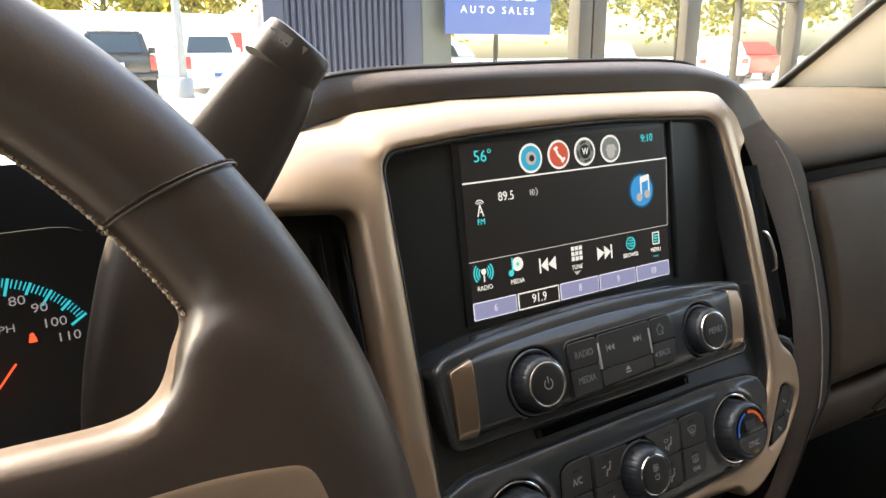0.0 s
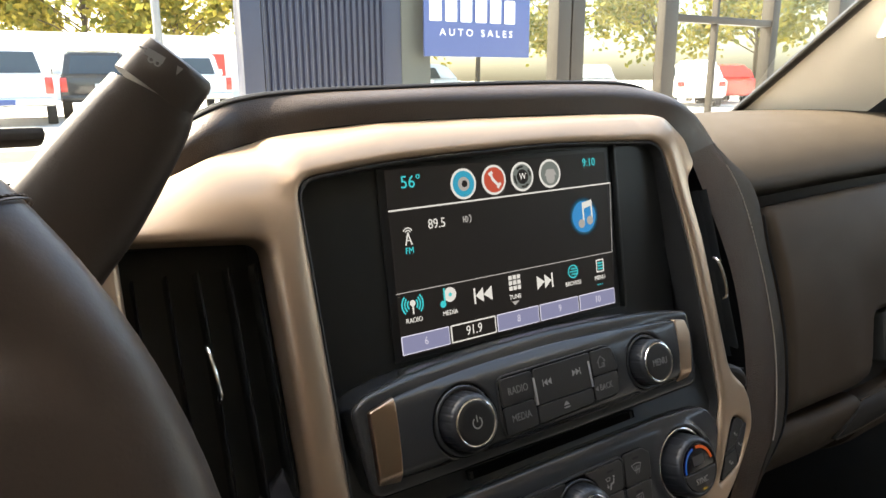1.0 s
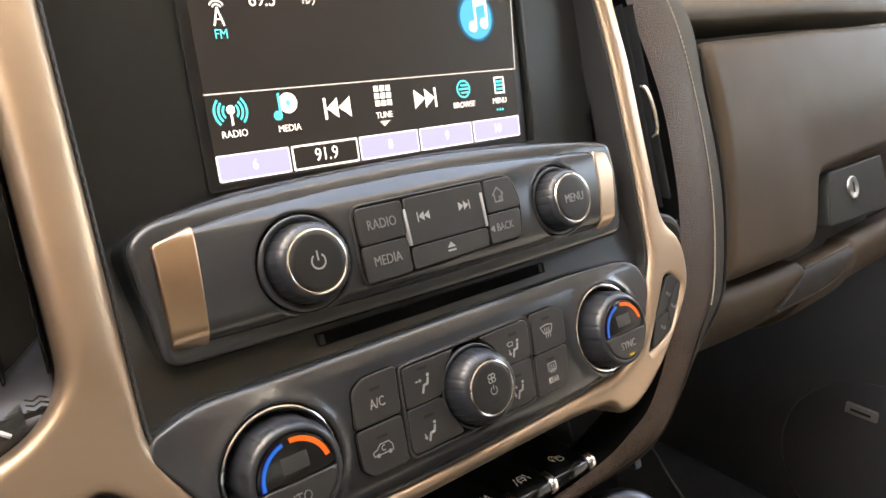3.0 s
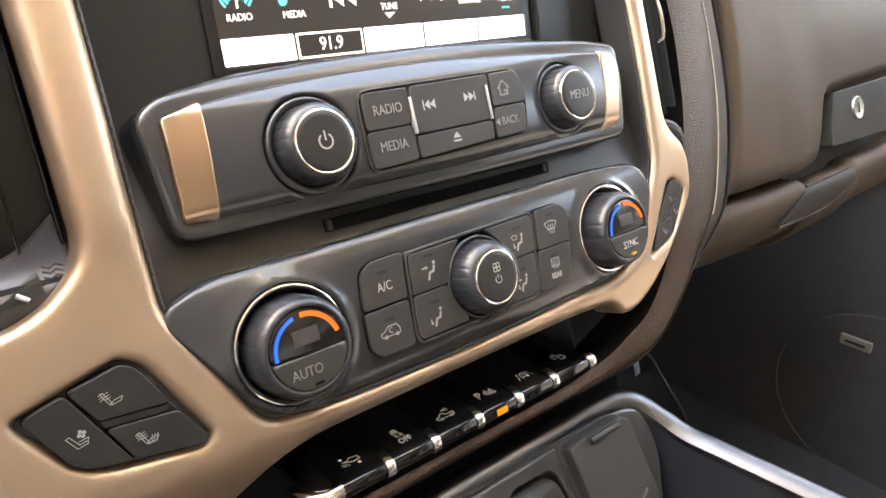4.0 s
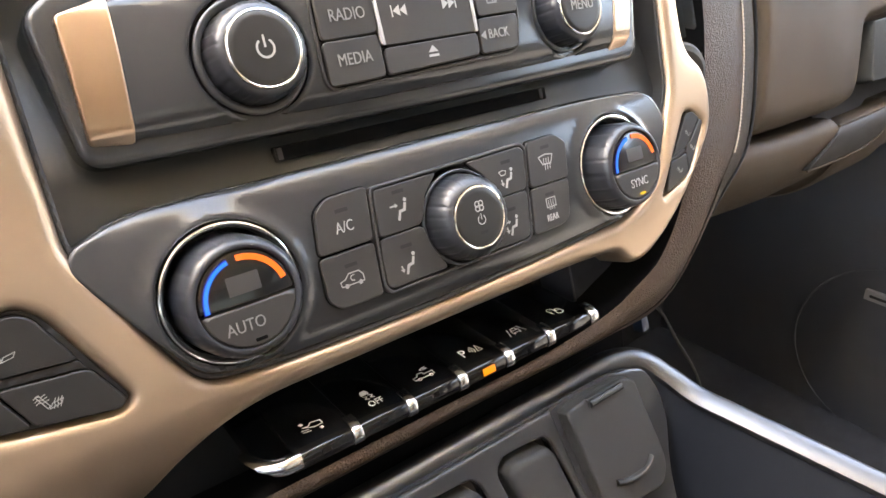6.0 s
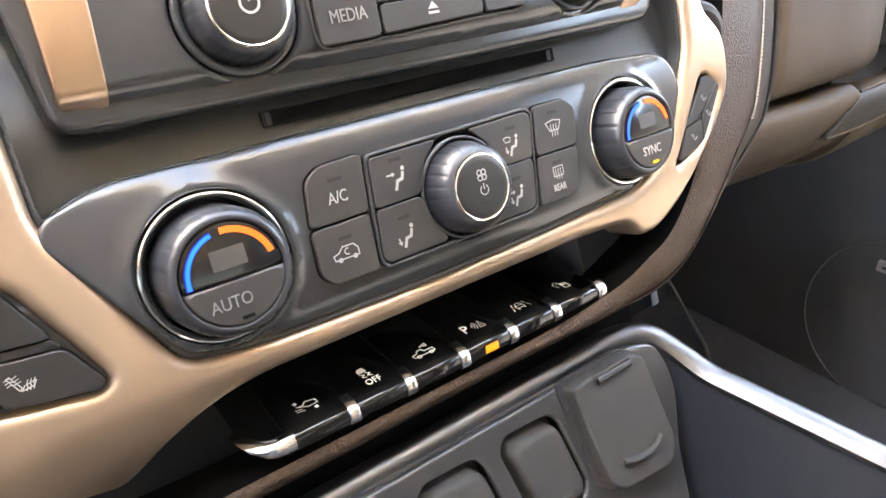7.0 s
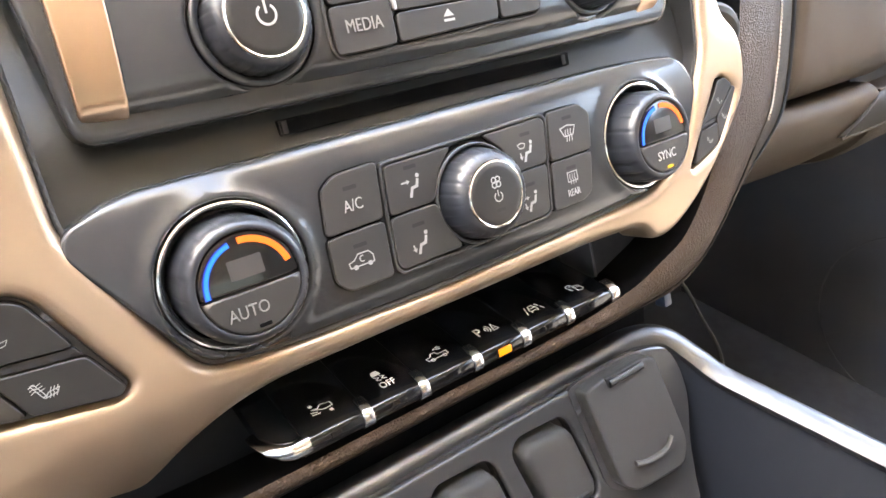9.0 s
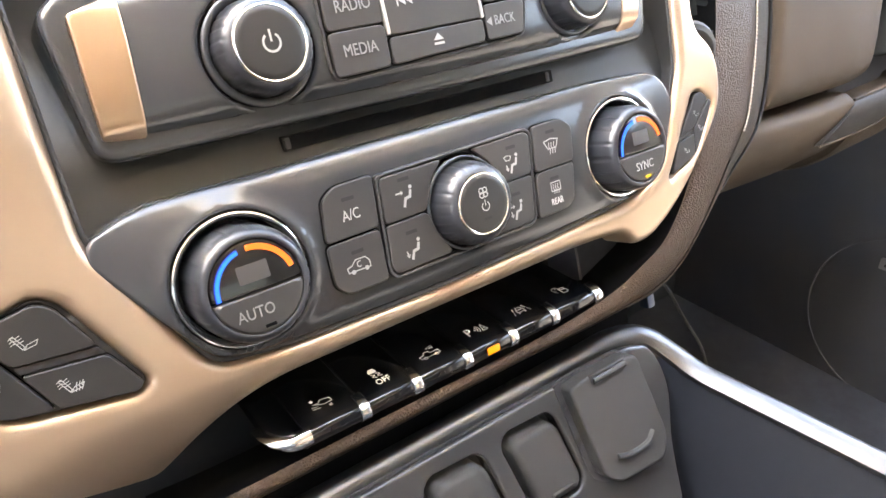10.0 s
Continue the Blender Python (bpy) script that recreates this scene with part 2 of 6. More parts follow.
def lathe(profile, x, z, n=48, ribs=0, rib_depth=0.0, rib_from=-1, rib_to=-1, bm=None):
    """A turned shape about an axis along y through x and z. profile: (radius, y) from the back to the front."""
    bm = bm or bmesh.new()
    rows = []
    for i, (r, y) in enumerate(profile):
        if r < 1e-6:
            rows.append([bm.verts.new((x, y, z))])
            continue
        row = []
        for k in range(n):
            a = 2 * math.pi * k / n
            q = r
            if ribs and rib_from <= i <= rib_to:
                s = (k * ribs / n) % 1
                q -= rib_depth * (1 if s < 0.18 else 0)
            row.append(bm.verts.new((x + q * math.cos(a), y, z + q * math.sin(a))))
        rows.append(row)
    for a, b in zip(rows, rows[1:]):
        for k in range(n):
            k2 = (k + 1) % n
            if len(a) == 1 and len(b) == 1:
                continue
            if len(b) == 1:
                bm.faces.new((a[k], a[k2], b[0]))
            elif len(a) == 1:
                bm.faces.new((a[0], b[k2], b[k]))
            else:
                bm.faces.new((a[k], a[k2], b[k2], b[k]))
    return bm


def ring(r, t, x, y, z, n=64, m=8, bm=None, a0=0.0, a1=360.0):
    """A torus, or a part of one, about an axis along y."""
    bm = bm or bmesh.new()
    full = a1 - a0 >= 360
    rows = []
    for k in range(n if full else n + 1):
        a = radians(a0 + (a1 - a0) * k / n)
        rows.append([bm.verts.new((x + (r + t * math.cos(b)) * math.cos(a), y + t * math.sin(b), z + (r + t * math.cos(b)) * math.sin(a)))
                     for b in [2 * math.pi * j / m for j in range(m)]])
    for i in range(len(rows) if full else len(rows) - 1):
        p, q = rows[i], rows[(i + 1) % len(rows)]
        for j in range(m):
            bm.faces.new((p[j], p[(j + 1) % m], q[(j + 1) % m], q[j]))
    bmesh.ops.recalc_face_normals(bm, faces=bm.faces)
    return bm


def box(x0, x1, y0, y1, z0, z1, bevel=0.0, seg=2, bm=None):
    bm = bm or bmesh.new()
    g = bmesh.ops.create_cube(bm, size=1, matrix=Matrix.LocRotScale(((x0 + x1) / 2, (y0 + y1) / 2, (z0 + z1) / 2), None, (x1 - x0, y1 - y0, z1 - z0)))
    if bevel:
        es = list({e for v in g["verts"] for e in v.link_edges})
        bmesh.ops.bevel(bm, geom=es, offset=bevel, segments=seg, affect="EDGES", profile=0.6)
    return bm


def loft(rows, closed_rows=False, cap=False, bm=None):
    """A skin over rows of points, all of one length."""
    bm = bm or bmesh.new()
    vs = [[bm.verts.new(tuple(p)) for p in row] for row in rows]
    for a, b in zip(vs, vs[1:]):
        k = len(a)
        for j in range(k if closed_rows else k - 1):
            bm.faces.new((a[j], a[(j + 1) % k], b[(j + 1) % k], b[j]))
    if cap and closed_rows:
        bm.faces.new(vs[0][::-1])
        bm.faces.new(vs[-1])
    bmesh.ops.recalc_face_normals(bm, faces=bm.faces)
    return bm


def tube(path, w, h=None, m=12, up=(0, 0, 1), power=2.0, bm=None, cap=True):
    """A swept bar with a rounded section, w wide and h high; w and h may be lists along the path."""
    P = [Vector(p) for p in path]
    rows = []
    for i, p in enumerate(P):
        d = (P[min(i + 1, len(P) - 1)] - P[max(i - 1, 0)]).normalized()
        s = d.cross(Vector(up)).normalized()
        u = s.cross(d).normalized()
        ww = w[i] if isinstance(w, (list, tuple)) else w
        hh = (h[i] if isinstance(h, (list, tuple)) else h) if h else ww
        row = []
        for j in range(m):
            a = 2 * math.pi * j / m
            c, q = math.cos(a), math.sin(a)
            row.append(p + s * (ww / 2 * math.copysign(abs(c) ** (2 / power), c)) + u * (hh / 2 * math.copysign(abs(q) ** (2 / power), q)))
        rows.append(row)
    return loft(rows, True, cap, bm)


def letters(body, size, x, z, y, squeeze=0.86, align="CENTER", thick=0.00012):
    """Writing as a mesh, upright in x and z, its middle at x and z."""
    c = bpy.data.curves.new("writing", "FONT")
    c.body, c.size, c.align_x, c.align_y, c.extrude, c.resolution_u = body, size, align, "CENTER", thick, 3
    o = bpy.data.objects.new("writing", c)
    scene.collection.objects.link(o)
    me = bpy.data.meshes.new_from_object(o.evaluated_get(bpy.context.evaluated_depsgraph_get()))
    bpy.data.objects.remove(o)
    bpy.data.curves.remove(c)
    bm = bmesh.new()
    bm.from_mesh(me)
    bpy.data.meshes.remove(me)
    for v in bm.verts:
        v.co = (x + v.co.x * squeeze, y - v.co.z, z + v.co.y)
    return bm


class Ink:
    """Flat printed marks in x and z, given in units of s about x and z."""

    def __init__(self, x, z, s, y, slant=0.0):
        self.bm, self.x, self.z, self.s, self.y, self.k = bmesh.new(), x, z, s, y, slant

    def v(self, p):
        return self.bm.verts.new((self.x + (p[0] + self.k * p[1]) * self.s, self.y, self.z + p[1] * self.s))

    def poly(self, *pts):
        p = list(pts)
        if sum(a[0] * b[1] - a[1] * b[0] for a, b in zip(p, p[1:] + p[:1])) < 0:
            p.reverse()
        self.bm.faces.new([self.v(q) for q in p])
        return self

    def line(self, *pts, w=0.12):
        for a, b in zip(pts, pts[1:]):
            d = Vector((b[0] - a[0], b[1] - a[1]))
            if d.length < 1e-6:
                continue
            d.normalize()
            n, e = Vector((-d.y, d.x)) * w / 2, d * w * 0.3
            a2, b2 = Vector(a) - e, Vector(b) + e
            self.poly(tuple(a2 - n), tuple(b2 - n), tuple(b2 + n), tuple(a2 + n))
        return self

    def arc(self, cx, cz, r, a0, a1, w=0.12, n=16):
        rows = []
        for i in range(n + 1):
            a = radians(a0 + (a1 - a0) * i / n)
            rows.append([self.v((cx + q * math.cos(a), cz + q * math.sin(a))) for q in (r - w / 2, r + w / 2)])
        for p, q in zip(rows, rows[1:]):
            self.bm.faces.new((p[0], p[1], q[1], q[0]) if a1 > a0 else (q[0], q[1], p[1], p[0]))
        return self

    def disc(self, cx, cz, r, n=20):
        return self.poly(*[(cx + r * math.cos(2 * math.pi * i / n), cz + r * math.sin(2 * math.pi * i / n)) for i in range(n)])


def shrunk(p, k):
    c = np.mean(np.array(p), 0)
    return [tuple(c + (np.array(q) - c) * k) for q in p]


def merged(*bms):
    out = bmesh.new()
    for b in bms:
        me = bpy.data.meshes.new("tmp")
        b.to_mesh(me)
        b.free()
        out.from_mesh(me)
        bpy.data.meshes.remove(me)
    return out


# the two frames of the dash: S, the display's; F, the face of the centre stack, which leans a little more
S = CAR
FM = CAR @ pose(0, -0.027, 0, -math.degrees(math.atan(0.157)))
W = pose(0, 0, 1.35)


# ---------------------------------------------------------------- the centre trim
OPENING = rounded([(-0.053, 0.107), (0.010, 0.1135), (0.124, 0.1165), (0.226, 0.1125), (0.2345, 0.046), (0.2355, -0.030), (0.2325, -0.079),
                   (0.212, -0.124), (0.186, -0.1365), (0.133, -0.1395), (0.057, -0.1405), (-0.002, -0.1385), (-0.028, -0.1345), (-0.035, -0.122), (-0.054, -0.082)],
                  [0.012, 0.03, 0.03, 0.014, 0.02, 0.02, 0.006, 0.012, 0.02, 0.02, 0.02, 0.02, 0.008, 0.008, 0.005])
VENT_L = rounded([(-0.073, 0.0785), (-0.073, -0.056), (-0.090, -0.0715), (-0.128, -0.079), (-0.142, -0.070), (-0.140, 0.085)],
                 [0.008, 0.010, 0.014, 0.010, 0.008, 0.008])
SEAT_L = rounded([(-0.1065, -0.1020), (-0.0715, -0.0930), (-0.0655, -0.0975), (-0.0490, -0.1295), (-0.0530, -0.1325), (-0.0905, -0.1262)],
                 [0.003, 0.006, 0.006, 0.003, 0.003, 0.010])
SEAT_R = rounded([(0.2405, -0.0945), (0.2470, -0.0940), (0.2550, -0.1010), (0.2490, -0.1105), (0.2365, -0.1262), (0.2140, -0.1330), (0.2249, -0.1176), (0.2369, -0.0999)],
                 [0.003, 0.003, 0.004, 0.010, 0.006, 0.001, 0.006, 0.004])
TRIM = rounded([(-0.175, 0.098), (-0.125, 0.1105), (-0.104, 0.1180), (-0.083, 0.1285), (-0.062, 0.1355), (-0.032, 0.1390), (0.020, 0.1412), (0.080, 0.1415), (0.182, 0.1405),
                (0.243, 0.136), (0.272, 0.119), (0.276, 0.093), (0.258, 0.081), (0.2605, 0.028), (0.2575, -0.030), (0.2515, -0.060), (0.2650, -0.079),
                (0.2635, -0.1030), (0.2490, -0.1200), (0.2275, -0.140), (0.211, -0.1530), (0.197, -0.1605), (0.184, -0.1605), (0.1760, -0.1500), (0.055, -0.1495),
                (-0.004, -0.1495), (-0.017, -0.1515), (-0.029, -0.1560), (-0.041, -0.1640), (-0.054, -0.180), (-0.090, -0.164), (-0.110, -0.139), (-0.122, -0.122), (-0.175, -0.100)],
               [0.002, 0.02, 0.02, 0.02, 0.02, 0.02, 0.02, 0.02, 0.02, 0.03, 0.014, 0.006, 0.008, 0.02, 0.02, 0.008, 0.010, 0.010, 0.01, 0.01, 0.01, 0.008, 0.008, 0.01, 0.01,
                0.01, 0.008, 0.01, 0.01, 0.006, 0.01, 0.01, 0.01, 0.002])


def smooth(a, b, t):
    t = min(1, max(0, (t - a) / (b - a)))
    return t * t * (3 - 2 * t)


def rise(t, soft):
    """Zero below, t above, with a rounded corner."""
    return 0.5 * (t + math.sqrt(t * t + soft * soft))


def trim_depth(x, z):
    top = 0.1165 - max(0, (0.01 - x)) * 0.10
    d = 0.0
    if x < 0.275:
        d += 0.45 * rise(z - (top - 0.002), 0.003) + 1.35 * rise(z - (top + 0.0145), 0.0018)
    d += 0.016 * smooth(0.232, 0.275, x) * smooth(0.03, 0.11, z)
    d += 0.010 * smooth(0.243, 0.262, x) * (1 - smooth(0.06, 0.10, z)) * smooth(-0.075, -0.05, z)
    d += 0.018 * smooth(-0.085, -0.175, x) * smooth(0.075, 0.11, z)
    d -= 0.0025 * math.exp(-((x + 0.0645) / 0.006) ** 2) * smooth(-0.07, -0.04, z) * (1 - smooth(0.07, 0.1, z))
    d += 16.0 * max(0.0, -0.130 - z) ** 2 * (1 - 0.75 * smooth(0.14, 0.18, x))
    d += 0.18 * max(0.0, z - 0.090) * smooth(-0.050, -0.064, x)
    return d


trim = thing("centre_trim", FM, "champagne satin metallic trim framing the centre stack", "dashboard trim")
part("trim_frame", sheet(TRIM, (OPENING, VENT_L, SEAT_L, SEAT_R), trim_depth, 0.0045, 0.016, 0.008, 0.0035), CHAMPAGNE, trim)

# dark seam lining inside the opening
inner = [(0.0895 + (x - 0.0895) * 0.988, -0.012 + (z + 0.012) * 0.986) for x, z in OPENING]
part("gasket", sheet([(x, z) for x, z in OPENING], (inner,), 0.0035, 0.0006, 0.02, 0.05, 0.004), DARK, trim, "dark rubbery seam inside the trim")


# ---------------------------------------------------------------- display
def screen_depth(x, z):
    """Where the plane of the display lies, seen from the stack's face."""
    if z > -0.008:
        return 0.0272 - 0.1575 * (z - 0.0042)
    u = min(1, (-0.008 - z) / 0.058)
    bend = (2 * u ** 3 - 3 * u * u + 1) * 0.0291 + (u ** 3 - 2 * u * u + u) * 0.0091 + (3 * u * u - 2 * u ** 3) * 0.0117 - (u ** 3 - u * u) * 0.010
    return bend - 0.003 * smooth(-0.066, -0.080, z)


back = [(0.0895 + (x - 0.0895) * 1.01, -0.012 + (z + 0.012) * 1.012) for x, z in OPENING]
display = thing("touch_display", FM, "glossy black touch display switched on to the radio page", "display")
part("surround", sheet(back, (), lambda x, z: screen_depth(x, z) + 0.0012, 0.0, 0.004, 0.006, 0.005), SURROUND, display, "smooth black display surround and shelf")
LCD = rounded([(-0.004, -0.0035), (0.1785, -0.0035), (0.1795, 0.109), (-0.003, 0.109)], 0.002)
g = part("screen_glass", sheet(LCD, (), 0.0, 0.0004, 0.004, 0.008), GLASS_BLACK, display)
g.matrix_parent_inverse = FM.inverted() @ S
FRAME_R = part("edge_rib", box(0.1805, 0.1830, -0.0030, 0.002, -0.004, 0.112, 0.0008), SURROUND, display)
FRAME_R.matrix_parent_inverse = FM.inverted() @ S


def lit(name, bm, mat, label=""):
    o = part(name, bm, mat, display, label)
    o.matrix_parent_inverse = FM.inverted() @ S
    return o


lit("lit_panel", Ink(0, 0, 1, -0.0004).poly((0.0005, -0.001), (0.1735, -0.001), (0.1745, 0.106), (0.0015, 0.106)).bm, L_LCD, "faintly glowing dark screen")
Y = -0.0006
lit("temperature_reading", letters("56°", 0.0100, 0.0180, 0.0980, Y, 1.0), L_CYAN, "cyan 56 degree reading")
lit("clock_reading", letters("9:10", 0.0078, 0.1585, 0.0996, Y, 0.9), L_CYAN, "cyan clock digits 9:10")
lit("top_rule", Ink(0, 0, 1, Y).line((0.0018, 0.0830), (0.1772, 0.0842), w=0.0010).bm, L_WHITE)
lit("box_outline", Ink(0, 0, 1, Y).line((0.1772, 0.0842), (0.1742, 0.0363), (0.001, 0.0359), w=0.0006).bm, L_GREY)
for n, (x, z, fill, name) in enumerate(((0.0542, 0.0940, L_AUDIO, "audio_icon"), (0.0772, 0.0945, L_RED, "phone_icon"), (0.0997, 0.0947, L_PLATE, "navigation_icon"), (0.1230, 0.0949, L_PLATE, "settings_icon"))):
    o = lit(name, Ink(x, z, 0.0093, Y).disc(0, 0, 1.0, 32).bm, L_WHITE, "round screen icon with a pale rim")
    def sub(nm, bm, mat, o=o):
        q = part(nm, bm, mat, o)
        return q
    sub("icon_face", Ink(x, z, 0.0093, Y - 0.0002).disc(0, 0, 0.84, 32).bm, fill)
    if n == 0:
        sub("icon_mark", Ink(x, z, 0.0093, Y - 0.0004).disc(0, 0, 0.46).bm, L_GREY)
        sub("icon_cone", Ink(x, z, 0.0093, Y - 0.0005).disc(0.05, 0, 0.22).bm, L_LCD)
    elif n == 1:
        sub("icon_mark", Ink(x, z, 0.0093, Y - 0.0004).line((-0.3, 0.45), (-0.1, 0.0), (0.35, -0.42), w=0.2).line((-0.38, 0.4), (-0.15, 0.5), w=0.2).line((0.25, -0.5), (0.45, -0.28), w=0.2).bm, L_WHITE)
    elif n == 2:
        sub("icon_mark", Ink(x, z, 0.0093, Y - 0.0004).disc(0, 0, 0.50).arc(0, 0, 0.68, 0, 40, 0.14, 5).arc(0, 0, 0.68, 80, 130, 0.14, 5).arc(0, 0, 0.68, 170, 220, 0.14, 5).arc(0, 0, 0.68, 260, 310, 0.14, 5).bm, L_LCD)
        sub("icon_letter", letters("W", 0.006, x, z, Y - 0.0006), L_WHITE)
    else:
        sub("icon_mark", Ink(x, z, 0.0093, Y - 0.0004).poly((-0.55, -0.15), (-0.3, 0.3), (0.35, 0.3), (0.6, -0.15)).disc(0, -0.3, 0.4, 16).bm, L_GREY)
lit("station_reading", letters("89.5", 0.0080, 0.0327, 0.0726, Y, 0.9), L_WHITE, "white radio frequency 89.5")
lit("digital_radio_mark", Ink(0.0542, 0.0729, 0.0028, Y).line((-0.9, -0.6), (-0.9, 0.6), w=0.25).line((-0.9, 0), (-0.2, 0), w=0.25).line((-0.3, -0.6), (-0.3, 0.6), w=0.25).arc(-0.3, 0, 0.6, -90, 90, 0.25).arc(0.1, 0, 1.0, -60, 60, 0.25).bm, L_GREY)
lit("mast_icon", Ink(0.0126, 0.0668, 0.0040, Y).line((-0.5, -1), (0, 0.7), (0.5, -1), w=0.22).line((-0.3, -0.4), (0.3, -0.4), w=0.15).arc(0, 0.6, 0.45, 20, 160, 0.16).arc(0, 0.6, 0.8, 25, 155, 0.16).bm, L_WHITE)
lit("band_reading", letters("FM", 0.0054, 0.0127, 0.0592, Y), L_CYAN)
for n, p in enumerate((0.0075, 0.016, 0.028, 0.0474)):
    lit("halo", Ink(0.1503, 0.0637, 0.0100, Y + 0.0004 - 0.0001 * n).disc(0, 0, 1.52 - 0.10 * n, 32).bm, glow("lit_halo_blue", (0.01, 0.10 + 0.02 * n, 0.30), p), "soft blue halo")
note = lit("music_note_icon", Ink(0.1503, 0.0637, 0.0100, Y).disc(0, 0, 1.08, 32).bm, L_BLUE, "blue glowing disc with a white music note")
part("note", Ink(0.1515, 0.0632, 0.0100, Y - 0.0003).poly((-0.25, 0.55), (0.65, 0.75), (0.65, 1.15), (-0.25, 1.0)).line((-0.2, 0.9), (-0.2, -0.35), w=0.14).line((0.58, 1.0), (0.58, -0.2), w=0.14).bm, L_WHITE, note)
part("note_heads", Ink(0.1515, 0.0632, 0.0100, Y - 0.0004).disc(-0.42, -0.4, 0.3).disc(0.36, -0.25, 0.3).bm, L_GREY, note)
lit("radio_waves_icon", Ink(0.0108, 0.0285, 0.0045, Y).arc(0, 0, 0.75, -45, 45, 0.22).arc(0, 0, 1.15, -45, 45, 0.22).arc(0, 0, 1.55, -45, 45, 0.22).arc(0, 0, 0.75, 135, 225, 0.22).arc(0, 0, 1.15, 135, 225, 0.22).arc(0, 0, 1.55, 135, 225, 0.22).bm, L_CYAN)
lit("radio_pin_icon", Ink(0.0108, 0.0285, 0.0045, Y - 0.0002).disc(0, 0.15, 0.42).line((0, 0), (0, -1.2), w=0.22).bm, L_WHITE)
lit("media_icon", Ink(0.0355, 0.0282, 0.0052, Y).disc(0.25, 0.3, 0.85, 28).bm, L_WHITE)
lit("media_note_icon", Ink(0.0355, 0.0282, 0.0052, Y - 0.0002).line((-0.55, 1.1), (-0.55, -0.6), w=0.22).disc(-0.8, -0.65, 0.4).disc(0.25, 0.3, 0.22).bm, L_CYAN)
lit("previous_icon", Ink(0.0611, 0.0256, 0.0055, Y).poly((-1.1, 0), (0, 0.85), (0, -0.85)).poly((0, 0), (1.2, 0.85), (1.2, -0.85)).line((-1.2, 0.8), (-1.2, -0.8), w=0.25).bm, L_WHITE)
pad_icon = Ink(0.0860, 0.0289, 0.0050, Y)
for i in range(3):
    for j in range(3):
        pad_icon.poly(*[(-0.95 + i * 0.68 + a, -0.95 + j * 0.68 + b) for a, b in ((0, 0), (0.54, 0), (0.54, 0.54), (0, 0.54))])
lit("tune_icon", pad_icon.bm, L_WHITE)
lit("next_icon", Ink(0.1107, 0.0256, 0.0055, Y).poly((0, 0), (-1.2, 0.85), (-1.2, -0.85)).poly((1.1, 0), (0, 0.85), (0, -0.85)).line((1.2, 0.8), (1.2, -0.8), w=0.25).bm, L_WHITE)
lit("browse_icon", Ink(0.1361, 0.0282, 0.0046, Y).arc(0, 0, 0.9, 0, 360, 0.2, 24).line((-0.3, 0.4), (0.7, 0.4), w=0.2).line((-0.6, 0), (0.8, 0), w=0.2).line((-0.3, -0.4), (0.7, -0.4), w=0.2).bm, L_CYAN)
lit("menu_icon", Ink(0.1614, 0.0281, 0.0046, Y).line((-0.7, 0.95), (0.7, 0.95), (0.7, -0.8), (-0.7, -0.8), (-0.7, 0.95), w=0.2).bm, L_WHITE)
lit("menu_list_icon", Ink(0.1614, 0.0281, 0.0046, Y - 0.0002).line((-0.45, 0.5), (0.45, 0.5), w=0.25).line((-0.45, 0.08), (0.45, 0.08), w=0.25).line((-0.45, -0.36), (0.45, -0.36), w=0.25).bm, L_CYAN)
for word, x, z in (("RADIO", 0.0110, 0.0192), ("MEDIA", 0.0359, 0.0190), ("TUNE", 0.0856, 0.0198), ("BROWSE", 0.1357, 0.0202), ("MENU", 0.1607, 0.0202)):
    lit(word.lower() + "_caption", letters(word, 0.0042, x, z, Y, 0.88), L_WHITE)
lit("page_dots", Ink(0.1604, 0.0156, 0.001, Y).disc(-2, 0, 0.6).disc(0, 0, 0.6).disc(2, 0, 0.6).bm, L_CYAN)
lit("fold_mark", Ink(0.0856, 0.0160, 0.004, Y).poly((-0.8, 0.3), (0.8, 0.3), (-0.2, -0.4)).bm, L_GREY)
xs = (0.0004, 0.0342, 0.0690, 0.1040, 0.1392, 0.1738)
for n, word in enumerate(("6", "91.9", "8", "9", "10")):
    a, b = xs[n] + 0.0005, xs[n + 1] - 0.0005
    tab = lit("preset_tab", sheet(rounded([(a, 0.0002), (b, 0.0002), (b, 0.0112), (a, 0.0112)], 0.0008), (), Y, 0, 0, 0.05), L_WHITE if n == 1 else L_RIM, "pressed dark preset tab with a pale rim" if n == 1 else "pale lavender preset tab")
    q = 0.0009 if n == 1 else 0.0006
    part("tab_face", Ink(0, 0, 1, Y - 0.0002).poly((a + q, 0.0002 + q), (b - q, 0.0002 + q), (b - q, 0.0112 - q), (a + q, 0.0112 - q)).bm, L_LCD if n == 1 else L_TAB, tab)
    part("preset_number", letters(word, 0.0082 if n == 1 else 0.0065, (a + b) / 2, 0.0057, Y - 0.0004), L_WHITE if n == 1 else L_TABTXT, tab)


# ---------------------------------------------------------------- radio panel
radio = thing("radio_panel", FM, "charcoal radio control panel with two ribbed knobs", "control panel")
HOOD = rounded([(-0.046, -0.0140), (-0.037, -0.0075), (-0.010, -0.0025), (0.035, 0.0000), (0.092, 0.0008), (0.145, -0.0010), (0.185, -0.0045), (0.2165, -0.0100),
                (0.2175, -0.030), (0.2120, -0.0620), (0.100, -0.0625), (-0.0420, -0.0610)], [0.006, 0.01, 0.02, 0.02, 0.02, 0.02, 0.02, 0.006, 0.01, 0.008, 0.01, 0.008])
part("hood", sheet(HOOD, (), lambda x, z: 0.0012 + 0.010 * smooth(-0.010, 0.000, z) * 0.3, 0.0035, 0.032, 0.006), CHARCOAL, radio, "rounded charcoal shell")
